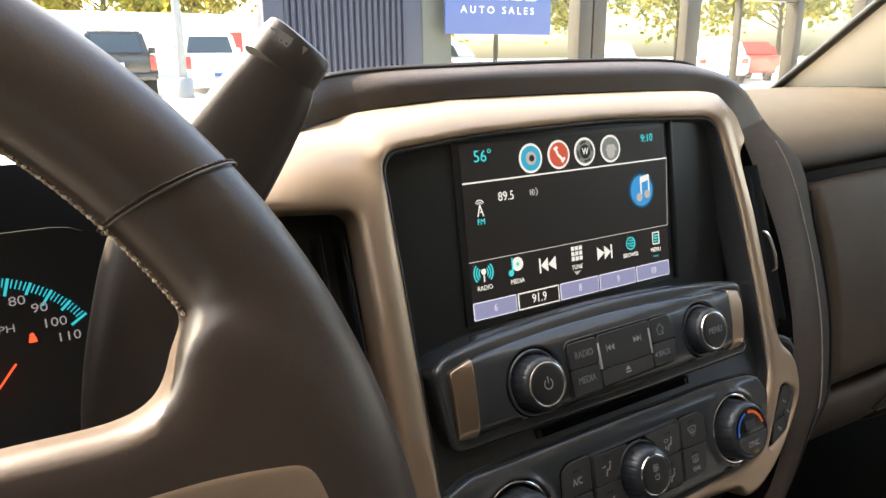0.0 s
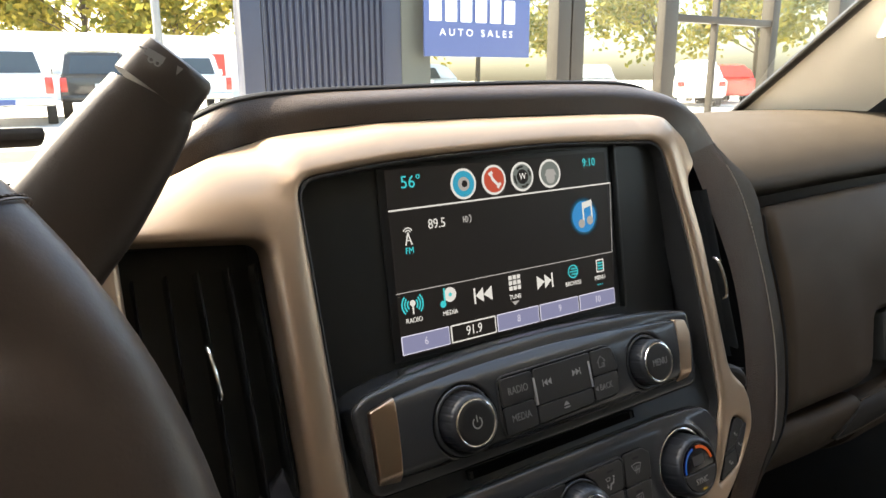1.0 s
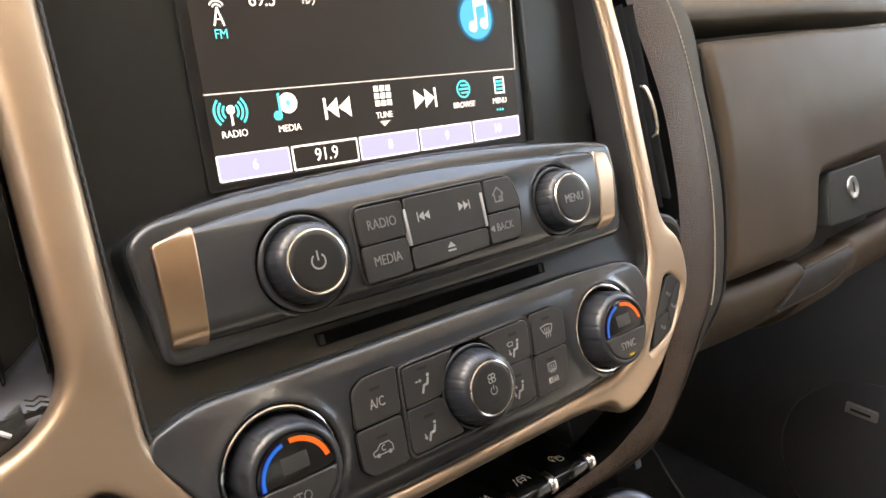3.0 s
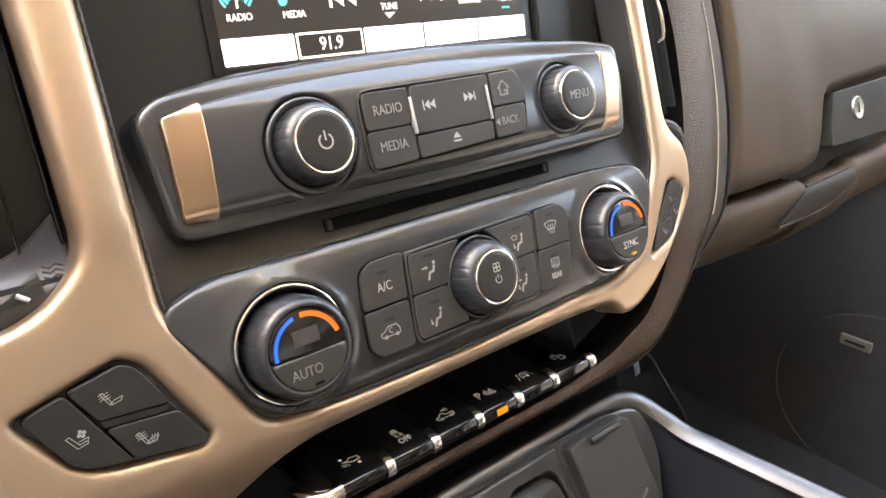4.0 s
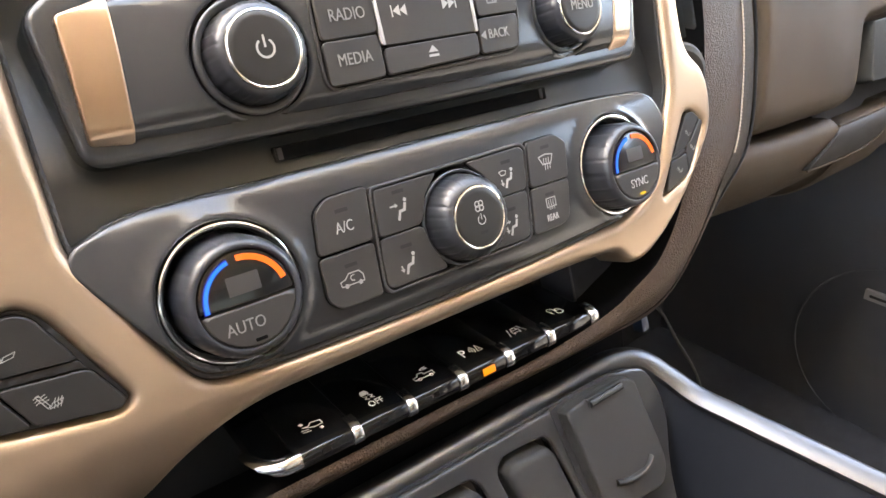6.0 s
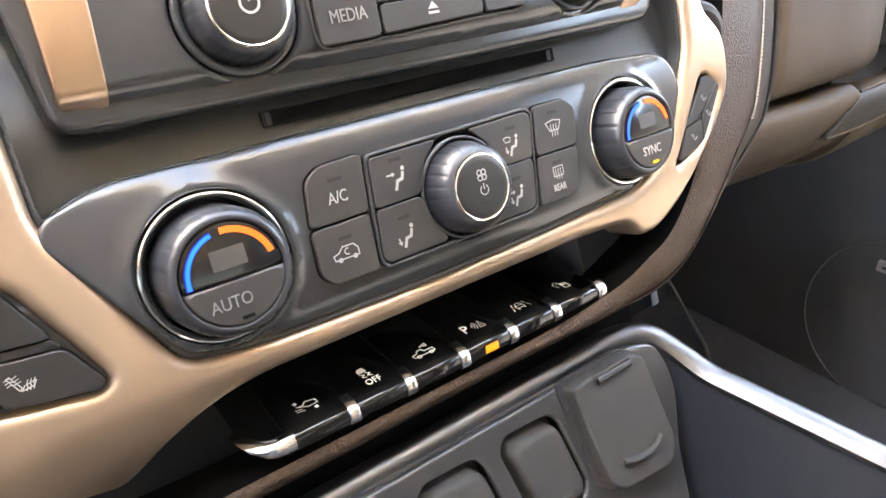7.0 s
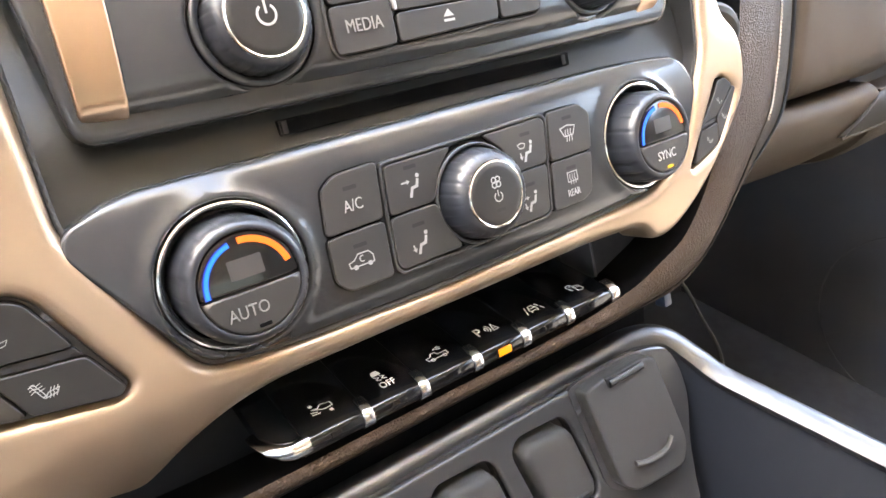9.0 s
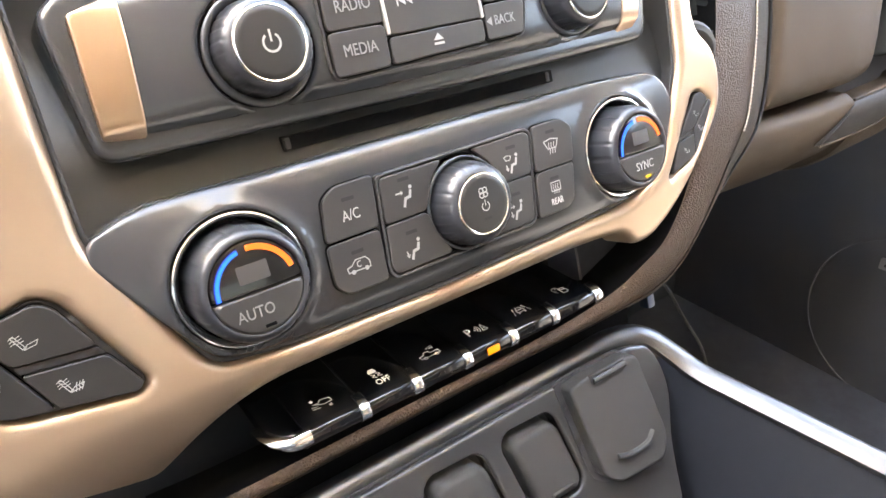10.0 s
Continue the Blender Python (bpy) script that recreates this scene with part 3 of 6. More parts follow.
FACE = rounded([(-0.0375, -0.0165), (-0.0225, -0.0120), (0.000, -0.0090), (0.035, -0.0070), (0.092, -0.0065), (0.150, -0.0090), (0.193, -0.0128), (0.2065, -0.0160),
                (0.2085, -0.0250), (0.2025, -0.0545), (0.187, -0.0558), (0.048, -0.0562), (-0.025, -0.0550), (-0.0385, -0.0530)],
               [0.004, 0.01, 0.02, 0.02, 0.02, 0.02, 0.01, 0.005, 0.01, 0.004, 0.01, 0.02, 0.01, 0.005])
def face_depth(x, z):
    return -0.0022 - 0.0022 * (1 - ((x - 0.087) / 0.125) ** 2) + 0.0040 * smooth(-0.016, -0.0065, z) + 2.5 * (z + 0.034) ** 2 + 0.0035 * smooth(-0.0500, -0.0560, z)
WELLS = [[(a + r * math.cos(radians(8 * k)), b + r * math.sin(radians(8 * k))) for k in range(45)] for a, b, r in ((0.0165, -0.0348, 0.0200), (0.1622, -0.0350, 0.0185))]
part("faceplate", sheet(FACE, WELLS, face_depth, 0.0020, 0.008, 0.003), CHARCOAL, radio)
for nm, pts in (("trim_strip", [(-0.0381, -0.0160), (-0.0226, -0.0115), (-0.0238, -0.030), (-0.0260, -0.0557), (-0.0391, -0.0535)]),
                ("trim_strip", [(0.1965, -0.0130), (0.2071, -0.0155), (0.2091, -0.0250), (0.2031, -0.0552), (0.1905, -0.0562), (0.1950, -0.035)])):
    part(nm, sheet(rounded(pts, 0.0018), (), lambda x, z: face_depth(x, z) - 0.0007, 0.0009, 0.006, 0.0025), BRONZE, radio, "brushed champagne end strip")


def knob(parent, x, z, y, base, body, cap, tall, icon=None, name="knob", word="", wordsize=0.005):
    """A turning knob: collar, ribbed rubber body, bright ring, flat cap with a mark."""
    k = part(name, lathe([(base * 0.99, y + 0.003), (base, y - 0.001), (base * 0.985, y - 0.0026), (base * 0.93, y - 0.0034), (body * 1.03, y - 0.0022)], x, z, 64), CHARCOAL, parent, "ribbed dark knob with a bright ring")
    part("grip", lathe([(body, y - 0.001), (body * 0.985, y - tall * 0.40), (body * 0.5 + cap * 0.62, y - tall * 0.80), (cap * 1.17, y - tall * 0.95), (cap * 1.06, y - tall)], x, z, 192, 24, 0.00030, 0, 2), RUBBER, k, sharp=16)
    part("bright_ring", ring(cap, 0.00065, x, y - tall, z, 72, 8), CHROME, k, "thin chrome ring")
    part("cap", lathe([(cap, y - tall + 0.001), (cap, y - tall - 0.0001), (cap * 0.96, y - tall - 0.0007), (cap * 0.80, y - tall - 0.0008), (0, y - tall - 0.0009)], x, z, 48), SEAT_KEY, k)
    if icon:
        icon(k, x, z, y - tall - 0.0012)
    if word:
        part("caption", letters(word, wordsize, x, z, y - tall - 0.0011, 0.8), INK_DIM, k)
    return k


def power_mark(k, x, z, y, s=0.0034):
    part("power_mark", Ink(x, z, s, y).arc(0, 0, 0.85, 125, 415, 0.22, 22).line((0, 0.15), (0, 1.15), w=0.22).bm, INK, k)


knob(radio, 0.0165, -0.0348, 0.0002, 0.0196, 0.0162, 0.0121, 0.0135, power_mark, "power_knob")
knob(radio, 0.1622, -0.0350, 0.0006, 0.0180, 0.0152, 0.0121, 0.0134, None, "menu_knob", "MENU", 0.0062)


def key(parent, pts, y, name="button", r=0.0018, mat=None, label="", thick=0.004, bed=0.0016):
    """A push button with softened edges, set in a dark bed that shows as a narrow gap round it."""
    cx, cz = sum(p[0] for p in pts) / len(pts), sum(p[1] for p in pts) / len(pts)
    wide, high = max(p[0] for p in pts) - min(p[0] for p in pts), max(p[1] for p in pts) - min(p[1] for p in pts)
    pts = [(cx + (a - cx) * (1 + 0.0005 / wide), cz + (b - cz) * (1 + 0.0005 / high)) for a, b in pts]
    k = part(name, sheet(rounded(pts, r, 3), (), y, 0.0005, thick, 0.02, 0.004), mat or BUTTON, parent, label)
    around = [(cx + (a - cx) * (1 + 0.0010 / wide), cz + (b - cz) * (1 + 0.0010 / high)) for a, b in pts]
    part("gap", sheet(rounded(around, r + 0.0006, 3), (), y + bed, 0, 0.001, 0.05, 0.006), SLOT_SHADE, k)
    return k


def rect(x0, x1, z0, z1, sh=0.0):
    return [(x0 + sh * z0, z0), (x1 + sh * z0, z0), (x1 + sh * z1, z1), (x0 + sh * z1, z1)]


YR = -0.0060
part("button_bezel", sheet(rounded([(0.0395, -0.0165), (0.1300, -0.0160), (0.1345, -0.030), (0.1305, -0.0490), (0.0385, -0.0515)], 0.006),
                           (rounded([(0.0405, -0.0175), (0.1290, -0.0170), (0.1333, -0.030), (0.1296, -0.0480), (0.0396, -0.0505)], 0.0055),), -0.0050, 0.0004, 0.003, 0.05), DARK, radio)
RADIO_KEYS = {"radio": [(0.0415, -0.0185), (0.0643, -0.0183), (0.0637, -0.0335), (0.0408, -0.0337)], "media": [(0.0408, -0.0347), (0.0634, -0.0345), (0.0630, -0.0492), (0.0402, -0.0496)],
              "seek": [(0.0660, -0.0182), (0.1105, -0.0178), (0.1092, -0.0382), (0.0653, -0.0386)], "eject": [(0.0650, -0.0397), (0.1088, -0.0392), (0.1080, -0.0475), (0.0644, -0.0490)],
              "home": [(0.1122, -0.0178), (0.1286, -0.0177), (0.1320, -0.0300), (0.1317, -0.0325), (0.1110, -0.0328)], "back": [(0.1108, -0.0340), (0.1315, -0.0336), (0.1286, -0.0470), (0.1098, -0.0474)]}
for nm, pts in RADIO_KEYS.items():
    k = key(radio, pts, YR, nm + "_button", 0.0022)
    y = YR - 0.0004
    if nm in ("radio", "media"):
        part("caption", letters(nm.upper(), 0.0060, 0.0525 if nm == "radio" else 0.0518, -0.0262 if nm == "radio" else -0.0415, y, 0.80), INK_DIM, k)
    elif nm == "seek":
        part("back_mark", Ink(0.0745, -0.0270, 0.0030, y).poly((-1, 0), (0, 0.7), (0, -0.7)).poly((0, 0), (1, 0.7), (1, -0.7)).line((-1.15, 0.65), (-1.15, -0.65), w=0.2).bm, INK, k)
        part("forward_mark", Ink(0.0972, -0.0265, 0.0030, y).poly((1, 0), (0, 0.7), (0, -0.7)).poly((0, 0), (-1, 0.7), (-1, -0.7)).line((1.15, 0.65), (1.15, -0.65), w=0.2).bm, INK, k)
    elif nm == "eject":
        part("eject_mark", Ink(0.0857, -0.0438, 0.0026, y).poly((-0.9, 0.1), (0.9, 0.1), (0, 1.1)).line((-0.8, -0.4), (0.8, -0.4), w=0.35).bm, INK, k)
    elif nm == "home":
        part("home_mark", Ink(0.1190, -0.0255, 0.0032, y).line((-1.1, 0.1), (0, 1.2), (1.1, 0.1), w=0.2).line((-0.75, 0.2), (-0.75, -0.9), (0.75, -0.9), (0.75, 0.2), w=0.2).line((0.15, -0.9), (0.15, -0.2), (0.5, -0.2), (0.5, -0.9), w=0.15).bm, INK_DIM, k)
    else:
        part("caption", letters("BACK", 0.0054, 0.1195, -0.0405, y, 0.78), INK_DIM, k)
        part("arrow_mark", Ink(0.1118, -0.0405, 0.0020, y).poly((-0.9, 0), (0.5, 0.9), (0.5, -0.9)).bm, INK_DIM, k)
for x in (0.0648, 0.1087):
    part("pale_tick", box(x - 0.0006, x + 0.0006, YR - 0.0008, YR + 0.002, -0.0385, -0.0225, 0.0003, 1), INK, radio, "pale upright bar")

slot = thing("disc_slot", FM, "narrow black disc slot in the charcoal panel", "disc slot")
part("slot_frame", sheet(rounded(rect(0.0199, 0.1546, -0.0708, -0.0652), 0.0008), (rounded(rect(0.0205, 0.1540, -0.0704, -0.0656), 0.0008),), 0.0100, 0.0002, 0.006, 0.05, 0.006), SHELF, slot)
# black block in front of the shelf, coloured as a shaded opening
part("slot_opening", box(0.0205, 0.1540, 0.0097, 0.0112, -0.0704, -0.0656), SLOT_SHADE, slot)
for x in (0.0205, 0.1500):
    part("slot_end", box(x, x + 0.0022, 0.0094, 0.0125, -0.0702, -0.0658, 0.0005), VOID, slot)

# ---------------------------------------------------------------- climate panel
climate = thing("climate_panel", FM, "charcoal climate control panel with three knobs and printed buttons", "control panel")
PLATE = rounded([(-0.0530, -0.0815), (-0.036, -0.0750), (0.086, -0.0745), (0.178, -0.0748), (0.2105, -0.0770), (0.2185, -0.0830), (0.2230, -0.0945), (0.2095, -0.1240),
                 (0.185, -0.1350), (0.133, -0.1380), (0.057, -0.1390), (-0.002, -0.1370), (-0.0265, -0.1330), (-0.0350, -0.1210), (-0.0555, -0.0880)],
                [0.006, 0.018, 0.03, 0.03, 0.010, 0.006, 0.006, 0.012, 0.02, 0.02, 0.02, 0.02, 0.008, 0.008, 0.008])
def plate_depth(x, z):
    d = -0.0006 + 2.2 * (z + 0.108) ** 2
    d += 0.0020 * smooth(-0.131, -0.139, z) + 0.0024 * smooth(-0.0812, -0.0735, z)
    for cx in (-0.0100, 0.1815):
        q = math.hypot(x - cx + 0.0008, z + 0.1085)
        d -= 0.0013 * (1 - smooth(0.0256, 0.0292, q))
    return d
DISHES = [[(cx - 0.0008 + 0.0243 * math.cos(radians(8 * k)), -0.1085 + 0.0243 * math.sin(radians(8 * k))) for k in range(45)] for cx in (-0.0100, 0.1815)]
DISHES.append([(0.0855 + 0.0203 * math.cos(radians(8 * k)), -0.1088 + 0.0203 * math.sin(radians(8 * k))) for k in range(45)])
part("plate", sheet(PLATE, DISHES, plate_depth, 0.0017, 0.012, 0.0026), CHARCOAL, climate)

YB = -0.0026
part("centre_bezel", sheet(rounded([(0.0462, -0.0870), (0.1225, -0.0858), (0.1252, -0.0885), (0.1200, -0.1262), (0.1160, -0.1282), (0.0455, -0.1282), (0.0432, -0.1250)], 0.003),
                           (rounded([(0.0474, -0.0882), (0.1215, -0.0870), (0.1240, -0.0893), (0.1189, -0.1255), (0.1152, -0.1270), (0.0465, -0.1270), (0.0444, -0.1243)], 0.0025),), -0.0024, 0.0005, 0.004, 0.05), DARK, climate)
CLIMATE_KEYS = {"conditioner": [(0.0235, -0.0905), (0.0290, -0.0868), (0.0452, -0.0862), (0.0432, -0.1056), (0.0212, -0.1060)], "recirculation": [(0.0210, -0.1075), (0.0430, -0.1070), (0.0420, -0.1268), (0.0250, -0.1268), (0.0205, -0.1225)],
        "face_vent": [(0.0480, -0.0888), (0.0770, -0.0885), (0.0700, -0.0950), (0.0655, -0.1058), (0.0464, -0.1062)], "floor_vent": [(0.0463, -0.1073), (0.0655, -0.1070), (0.0680, -0.1170), (0.0735, -0.1258), (0.0470, -0.1262), (0.0448, -0.1238)],
        "windscreen_floor": [(0.0925, -0.0882), (0.1210, -0.0876), (0.1232, -0.0895), (0.1210, -0.1055), (0.1038, -0.1056), (0.1000, -0.0950)], "face_floor": [(0.1038, -0.1066), (0.1208, -0.1065), (0.1183, -0.1250), (0.1148, -0.1262), (0.0920, -0.1262), (0.1010, -0.1170)],
        "front_defrost": [(0.1262, -0.0868), (0.1430, -0.0866), (0.1485, -0.0910), (0.1465, -0.1060), (0.1240, -0.1062)], "rear_defrost": [(0.1238, -0.1073), (0.1463, -0.1071), (0.1432, -0.1235), (0.1385, -0.1262), (0.1212, -0.1265)]}
CENTRE = {"conditioner": (0.0333, -0.0920), "recirculation": (0.0318, -0.1120), "face_vent": (0.0578, -0.0912), "floor_vent": (0.0560, -0.1120), "windscreen_floor": (0.1120, -0.0920), "face_floor": (0.1098, -0.1120), "front_defrost": (0.1352, -0.0905), "rear_defrost": (0.1330, -0.1110)}


def sitter(i, dx, dz):
    """A seated figure's outline as printed on vent buttons, drawn as plain strokes."""
    i.disc(dx + 0.60, dz + 1.10, 0.25, 12).line((dx + 0.52, dz + 0.65), (dx + 0.30, dz - 0.05), (dx - 0.35, dz - 0.15), (dx - 0.70, dz - 1.05), w=0.36)


for nm, pts in CLIMATE_KEYS.items():
    k = key(climate, pts, YB, nm + "_button", 0.0022)
    x, z = CENTRE[nm]
    y = YB - 0.0004
    part("indicator", sheet(rounded(rect(x - 0.0026, x + 0.0026, z - 0.0007, z + 0.0007), 0.0003, 2), (), y, 0, 0, 0.05), VOID, k)
    i = Ink(x - 0.0008, z - 0.0068, 0.0032, y)
    if nm == "conditioner":
        i.bm.free()
        part("caption", letters("A/C", 0.0058, x - 0.0002, z - 0.0062, y, 0.78), INK, k)
        continue
    if nm == "recirculation":
        i = Ink(x - 0.0006, z - 0.0055, 0.0030, y, 0.0)
        i.line((-1.6, -0.5), (-1.7, 0.1), (-1.0, 0.3), (-0.4, 0.9), (1.0, 0.9), (1.5, 0.3), (1.5, -0.5), (-1.6, -0.5), w=0.16).disc(-0.95, -0.55, 0.3, 10).disc(0.95, -0.55, 0.3, 10).arc(0.1, 0.25, 0.35, 60, 300, 0.15)
    elif nm in ("face_vent", "floor_vent", "face_floor", "windscreen_floor"):
        sitter(i, 0.35, -0.1)
        if nm in ("face_vent", "face_floor"):
            i.line((-1.2, 0.55), (-0.5, 0.55), w=0.2).poly((-0.55, 0.85), (-0.55, 0.25), (-0.15, 0.55))
        if nm in ("floor_vent", "face_floor", "windscreen_floor"):
            i.line((-0.95, -0.1), (-0.85, -0.55), w=0.2).poly((-1.2, -0.5), (-0.55, -0.5), (-0.8, -0.95))
        if nm == "windscreen_floor":
            i.line((-1.2, 1.0), (-0.9, 0.5), (-0.2, 0.5), (0.0, 1.0), (-0.6, 1.15), (-1.2, 1.0), w=0.12)
    elif nm == "front_defrost":
        i.line((-1.2, 0.9), (-0.6, -0.2), (0.9, -0.2), (1.4, 0.9), (0.1, 1.15), (-1.2, 0.9), w=0.16)
        for q in (-0.3, 0.15, 0.6):
            i.line((q, 0.6), (q - 0.1, 0.1), (q + 0.1, -0.3), (q, -0.9), w=0.14)
    else:
        i = Ink(x, z - 0.0045, 0.0030, y)
        i.line((-0.9, 0.9), (0.9, 0.9), (0.9, -0.4), (-0.9, -0.4), (-0.9, 0.9), w=0.15)
        for q in (-0.45, 0, 0.45):
            i.line((q, 0.6), (q - 0.1, 0.1), (q + 0.1, -0.3), (q, -0.8), w=0.13)
        part("caption", letters("REAR", 0.0042, x - 0.0004, z - 0.0105, y, 0.72), INK, k)
    part("symbol", i.bm, INK, k)


def fan_mark(k, x, z, y):
    i = Ink(x, z + 0.0045, 0.0017, y)
    for a in (45, 135, 225, 315):
        i.arc(0.75 * math.cos(radians(a)), 0.75 * math.sin(radians(a)), 0.62, 0, 360, 0.3, 12)
    part("fan_mark", i.bm, INK, k)
    power_mark(k, x, z - 0.0010, y, 0.0021)
    part("indicator", sheet(rounded(rect(x - 0.002, x + 0.002, z - 0.0066, z - 0.0054), 0.0003, 2), (), y, 0, 0, 0.05), VOID, k)


knob(climate, 0.0855, -0.1088, 0.0008, 0.0200, 0.0176, 0.0120, 0.0138, fan_mark, "fan_knob")


def temperature_knob(x, z, word, lamp):
    """A tall turning knob: well and chrome ring, ribbed grip, a dark domed window over a small reading panel, and a push button."""
    k = part("temperature_knob", lathe([(0.0243, 0.0080), (0.0241, 0.0012), (0.0230, 0.0004), (0.0218, 0.0012), (0.0205, 0.0080)], x - 0.0008, z + 0.0010, 72), CHARCOAL, climate, "temperature knob with blue and orange lit arcs")
    part("bright_ring", ring(0.0231, 0.00080, x - 0.0008, 0.0002, z + 0.0010, 84, 8), CHROME, k, "chrome ring round the knob")
    part("grip", lathe([(0.0207, 0.0080), (0.0202, -0.0060), (0.0196, -0.0092), (0.0185, -0.0112), (0.0172, -0.0121), (0.0163, -0.0121), (0.0161, -0.0110)], x, z, 200, 18, 0.00035, 0, 2), RUBBER, k, sharp=16)
    top, low = [], []
    for j in range(25):
        a = radians(-5 + 190 * j / 24)
        top.append((x + 0.0159 * math.cos(a), z + 0.0159 * math.sin(a)))
    for j in range(25):
        a = radians(187 + 166 * j / 24)
        low.append((x + 0.0159 * math.cos(a), z + 0.0159 * math.sin(a)))
    def dome(u, w):
        return -0.0126 + 5.0 * ((u - x) ** 2 + (w - z) ** 2)
    part("window", sheet(top, (), lambda u, w: dome(u, w), 0.0007, 0.004, 0.002, 0.002), WINDOW_BLACK, k, "glossy black window in the knob")
    part("push_button", sheet(low, (), -0.0125, 0.0008, 0.004, 0.02), BUTTON, k)
    part("reading_panel", sheet(rounded(rect(x - 0.0056, x + 0.0052, z + 0.0020, z + 0.0082), 0.0004, 2), (), lambda u, w: dome(u, w) - 0.00008, 0, 0, 0.003, 0.003), READING, k, "pale grey reading panel")
    for nm, a0, a1, mat, edge, word2 in (("blue_arc", 184, 105, ARC_BLUE, ARC_DEEP, "lit blue arc"), ("orange_arc", 91, 14, ARC_RED, ARC_RED, "lit orange arc")):
        o = part(nm, Ink(x, z, 1, dome(x + 0.0133, z) - 0.0004).arc(0, 0, 0.0133, a0, a1, 0.0012, 20).bm, mat, k, word2)
        part("arc_edge", Ink(x, z, 1, dome(x + 0.0133, z) - 0.0003).arc(0, 0, 0.0134, a0 + 1, a1 - 1, 0.0020, 20).bm, edge, o)
    part("caption", letters(word, 0.0056, x - (0.0030 if word == "AUTO" else 0.0005), z - 0.0083, -0.0128, 0.84), INK_DIM if word == "AUTO" else INK, k)
    part("indicator", sheet(rounded(rect(x - 0.0015, x + 0.0025, z - 0.0143, z - 0.0131), 0.0003, 2), (), -0.0130, 0, 0, 0.05), lamp, k, "lit yellow lamp" if lamp is YELLOW else "unlit lamp in a dark slot")


temperature_knob(-0.0100, -0.1095, "AUTO", SLOT_SHADE)
temperature_knob(0.1815, -0.1095, "SYNC", YELLOW)


# ---------------------------------------------------------------- seat switches
def seat_mark(k, x, z, y, kind, s=0.0022):
    """A seat in outline: warmed back, warmed back and cushion, or blown by a fan."""
    i = Ink(x, z, s, y)
    if kind == "fan":
        i.line((-1.7, 0.7), (-1.2, 0.9), (-0.1, -0.7), (1.1, -0.5), (1.3, -0.05), (-0.1, -0.25), w=0.13).line((-1.7, 0.7), (-0.5, -1.2), (1.0, -0.95), (1.1, -0.5), w=0.13)
        for a in (20, 110, 200, 290):
            i.disc(0.5 + 0.40 * math.cos(radians(a)), 0.75 + 0.40 * math.sin(radians(a)), 0.30, 12)
    else:
        i.line((-1.5, 1.15), (-1.1, 1.25), (-0.2, -0.55), (-0.5, -0.85), (-1.5, 1.15), w=0.13)
        i.line((-0.35, -0.95), (0.15, -0.35), (1.5, -0.10), (1.15, -0.70), (-0.35, -0.95), w=0.13)
        for q in (0.0, 0.42, 0.84):
            i.line((-1.75 + q * 0.1, 0.95 - q), (-1.25, 1.15 - q), (-0.85, 0.95 - q), (-0.35 + q * 0.3, 1.15 - q), w=0.12)
        if kind == "both":
            for q in (0.0, 0.40, 0.80):
                i.line((0.15 + q, -1.05), (0.40 + q, -0.60), (0.35 + q, -0.30), (0.65 + q, 0.20), w=0.12)
    part("seat_mark", i.bm, INK, k)


seats = thing("seat_switch_panel", FM, "dark three-button seat heating switch set in the trim", "switch panel", "seat switches")
part("tray", sheet(SEAT_L, (), 0.0035, 0.0, 0.004, 0.02), DARK, seats)
for nm, pts, mk in (("ventilation_button", [(-0.1035, -0.1030), (-0.1015, -0.1012), (-0.0905, -0.0985), (-0.0762, -0.1270), (-0.0885, -0.1248), (-0.0940, -0.1215)], (-0.0898, -0.1137, "fan")),
                    ("heat_button", [(-0.0895, -0.0980), (-0.0725, -0.0946), (-0.0678, -0.0970), (-0.0598, -0.1124), (-0.0828, -0.1102)], (-0.0772, -0.1043, "back")),
                    ("cushion_button", [(-0.0813, -0.1142), (-0.0578, -0.1166), (-0.0506, -0.1292), (-0.0530, -0.1312), (-0.0750, -0.1274)], (-0.0698, -0.1215, "both"))):
    k = key(seats, pts, -0.0006, nm, 0.0022, SEAT_KEY, bed=0.0030)
    seat_mark(k, mk[0], mk[1], -0.0010, mk[2])
bar = part("indicator_bar", sheet(rounded([(-0.0826, -0.1108), (-0.0596, -0.1130), (-0.0581, -0.1160), (-0.0815, -0.1136)], 0.0006, 2), (), 0.0002, 0.0004, 0.003, 0.02, 0.004), SEAT_KEY, seats, "narrow bar with unlit lamps")
for u in (0.25, 0.5, 0.75):
    x = -0.0826 + 0.0238 * u
    part("lamp", sheet(rounded(rect(x - 0.0013, x + 0.0013, -0.1128 - 0.0025 * u, -0.1117 - 0.0025 * u), 0.0002, 2), (), -0.0002, 0, 0, 0.05), VOID, bar)
seats2 = thing("seat_switch_panel", FM, "dark slanted seat heating switch on the far side of the stack", "switch panel", "seat switches")
part("tray", sheet(SEAT_R, (), 0.0045, 0.0, 0.004, 0.02), DARK, seats2)
for nm, pts, mk in (("heat_button", [(0.2376, -0.1004), (0.2412, -0.0952), (0.2466, -0.0948), (0.2514, -0.0990), (0.2380, -0.1112), (0.2256, -0.1138)], (0.2400, -0.1050, "back")),
                    ("cushion_button", [(0.2520, -0.0996), (0.2542, -0.1013), (0.2484, -0.1102), (0.2366, -0.1252), (0.2376, -0.1130)], (0.2425, -0.1130, "both")),
                    ("ventilation_button", [(0.2238, -0.1172), (0.2368, -0.1150), (0.2356, -0.1256), (0.2165, -0.1314)], (0.2290, -0.1222, "both"))):
    k = key(seats2, pts, 0.0006, nm, 0.0012, SEAT_KEY, bed=0.0030)
    seat_mark(k, mk[0], mk[1], 0.0002, mk[2], 0.0014)
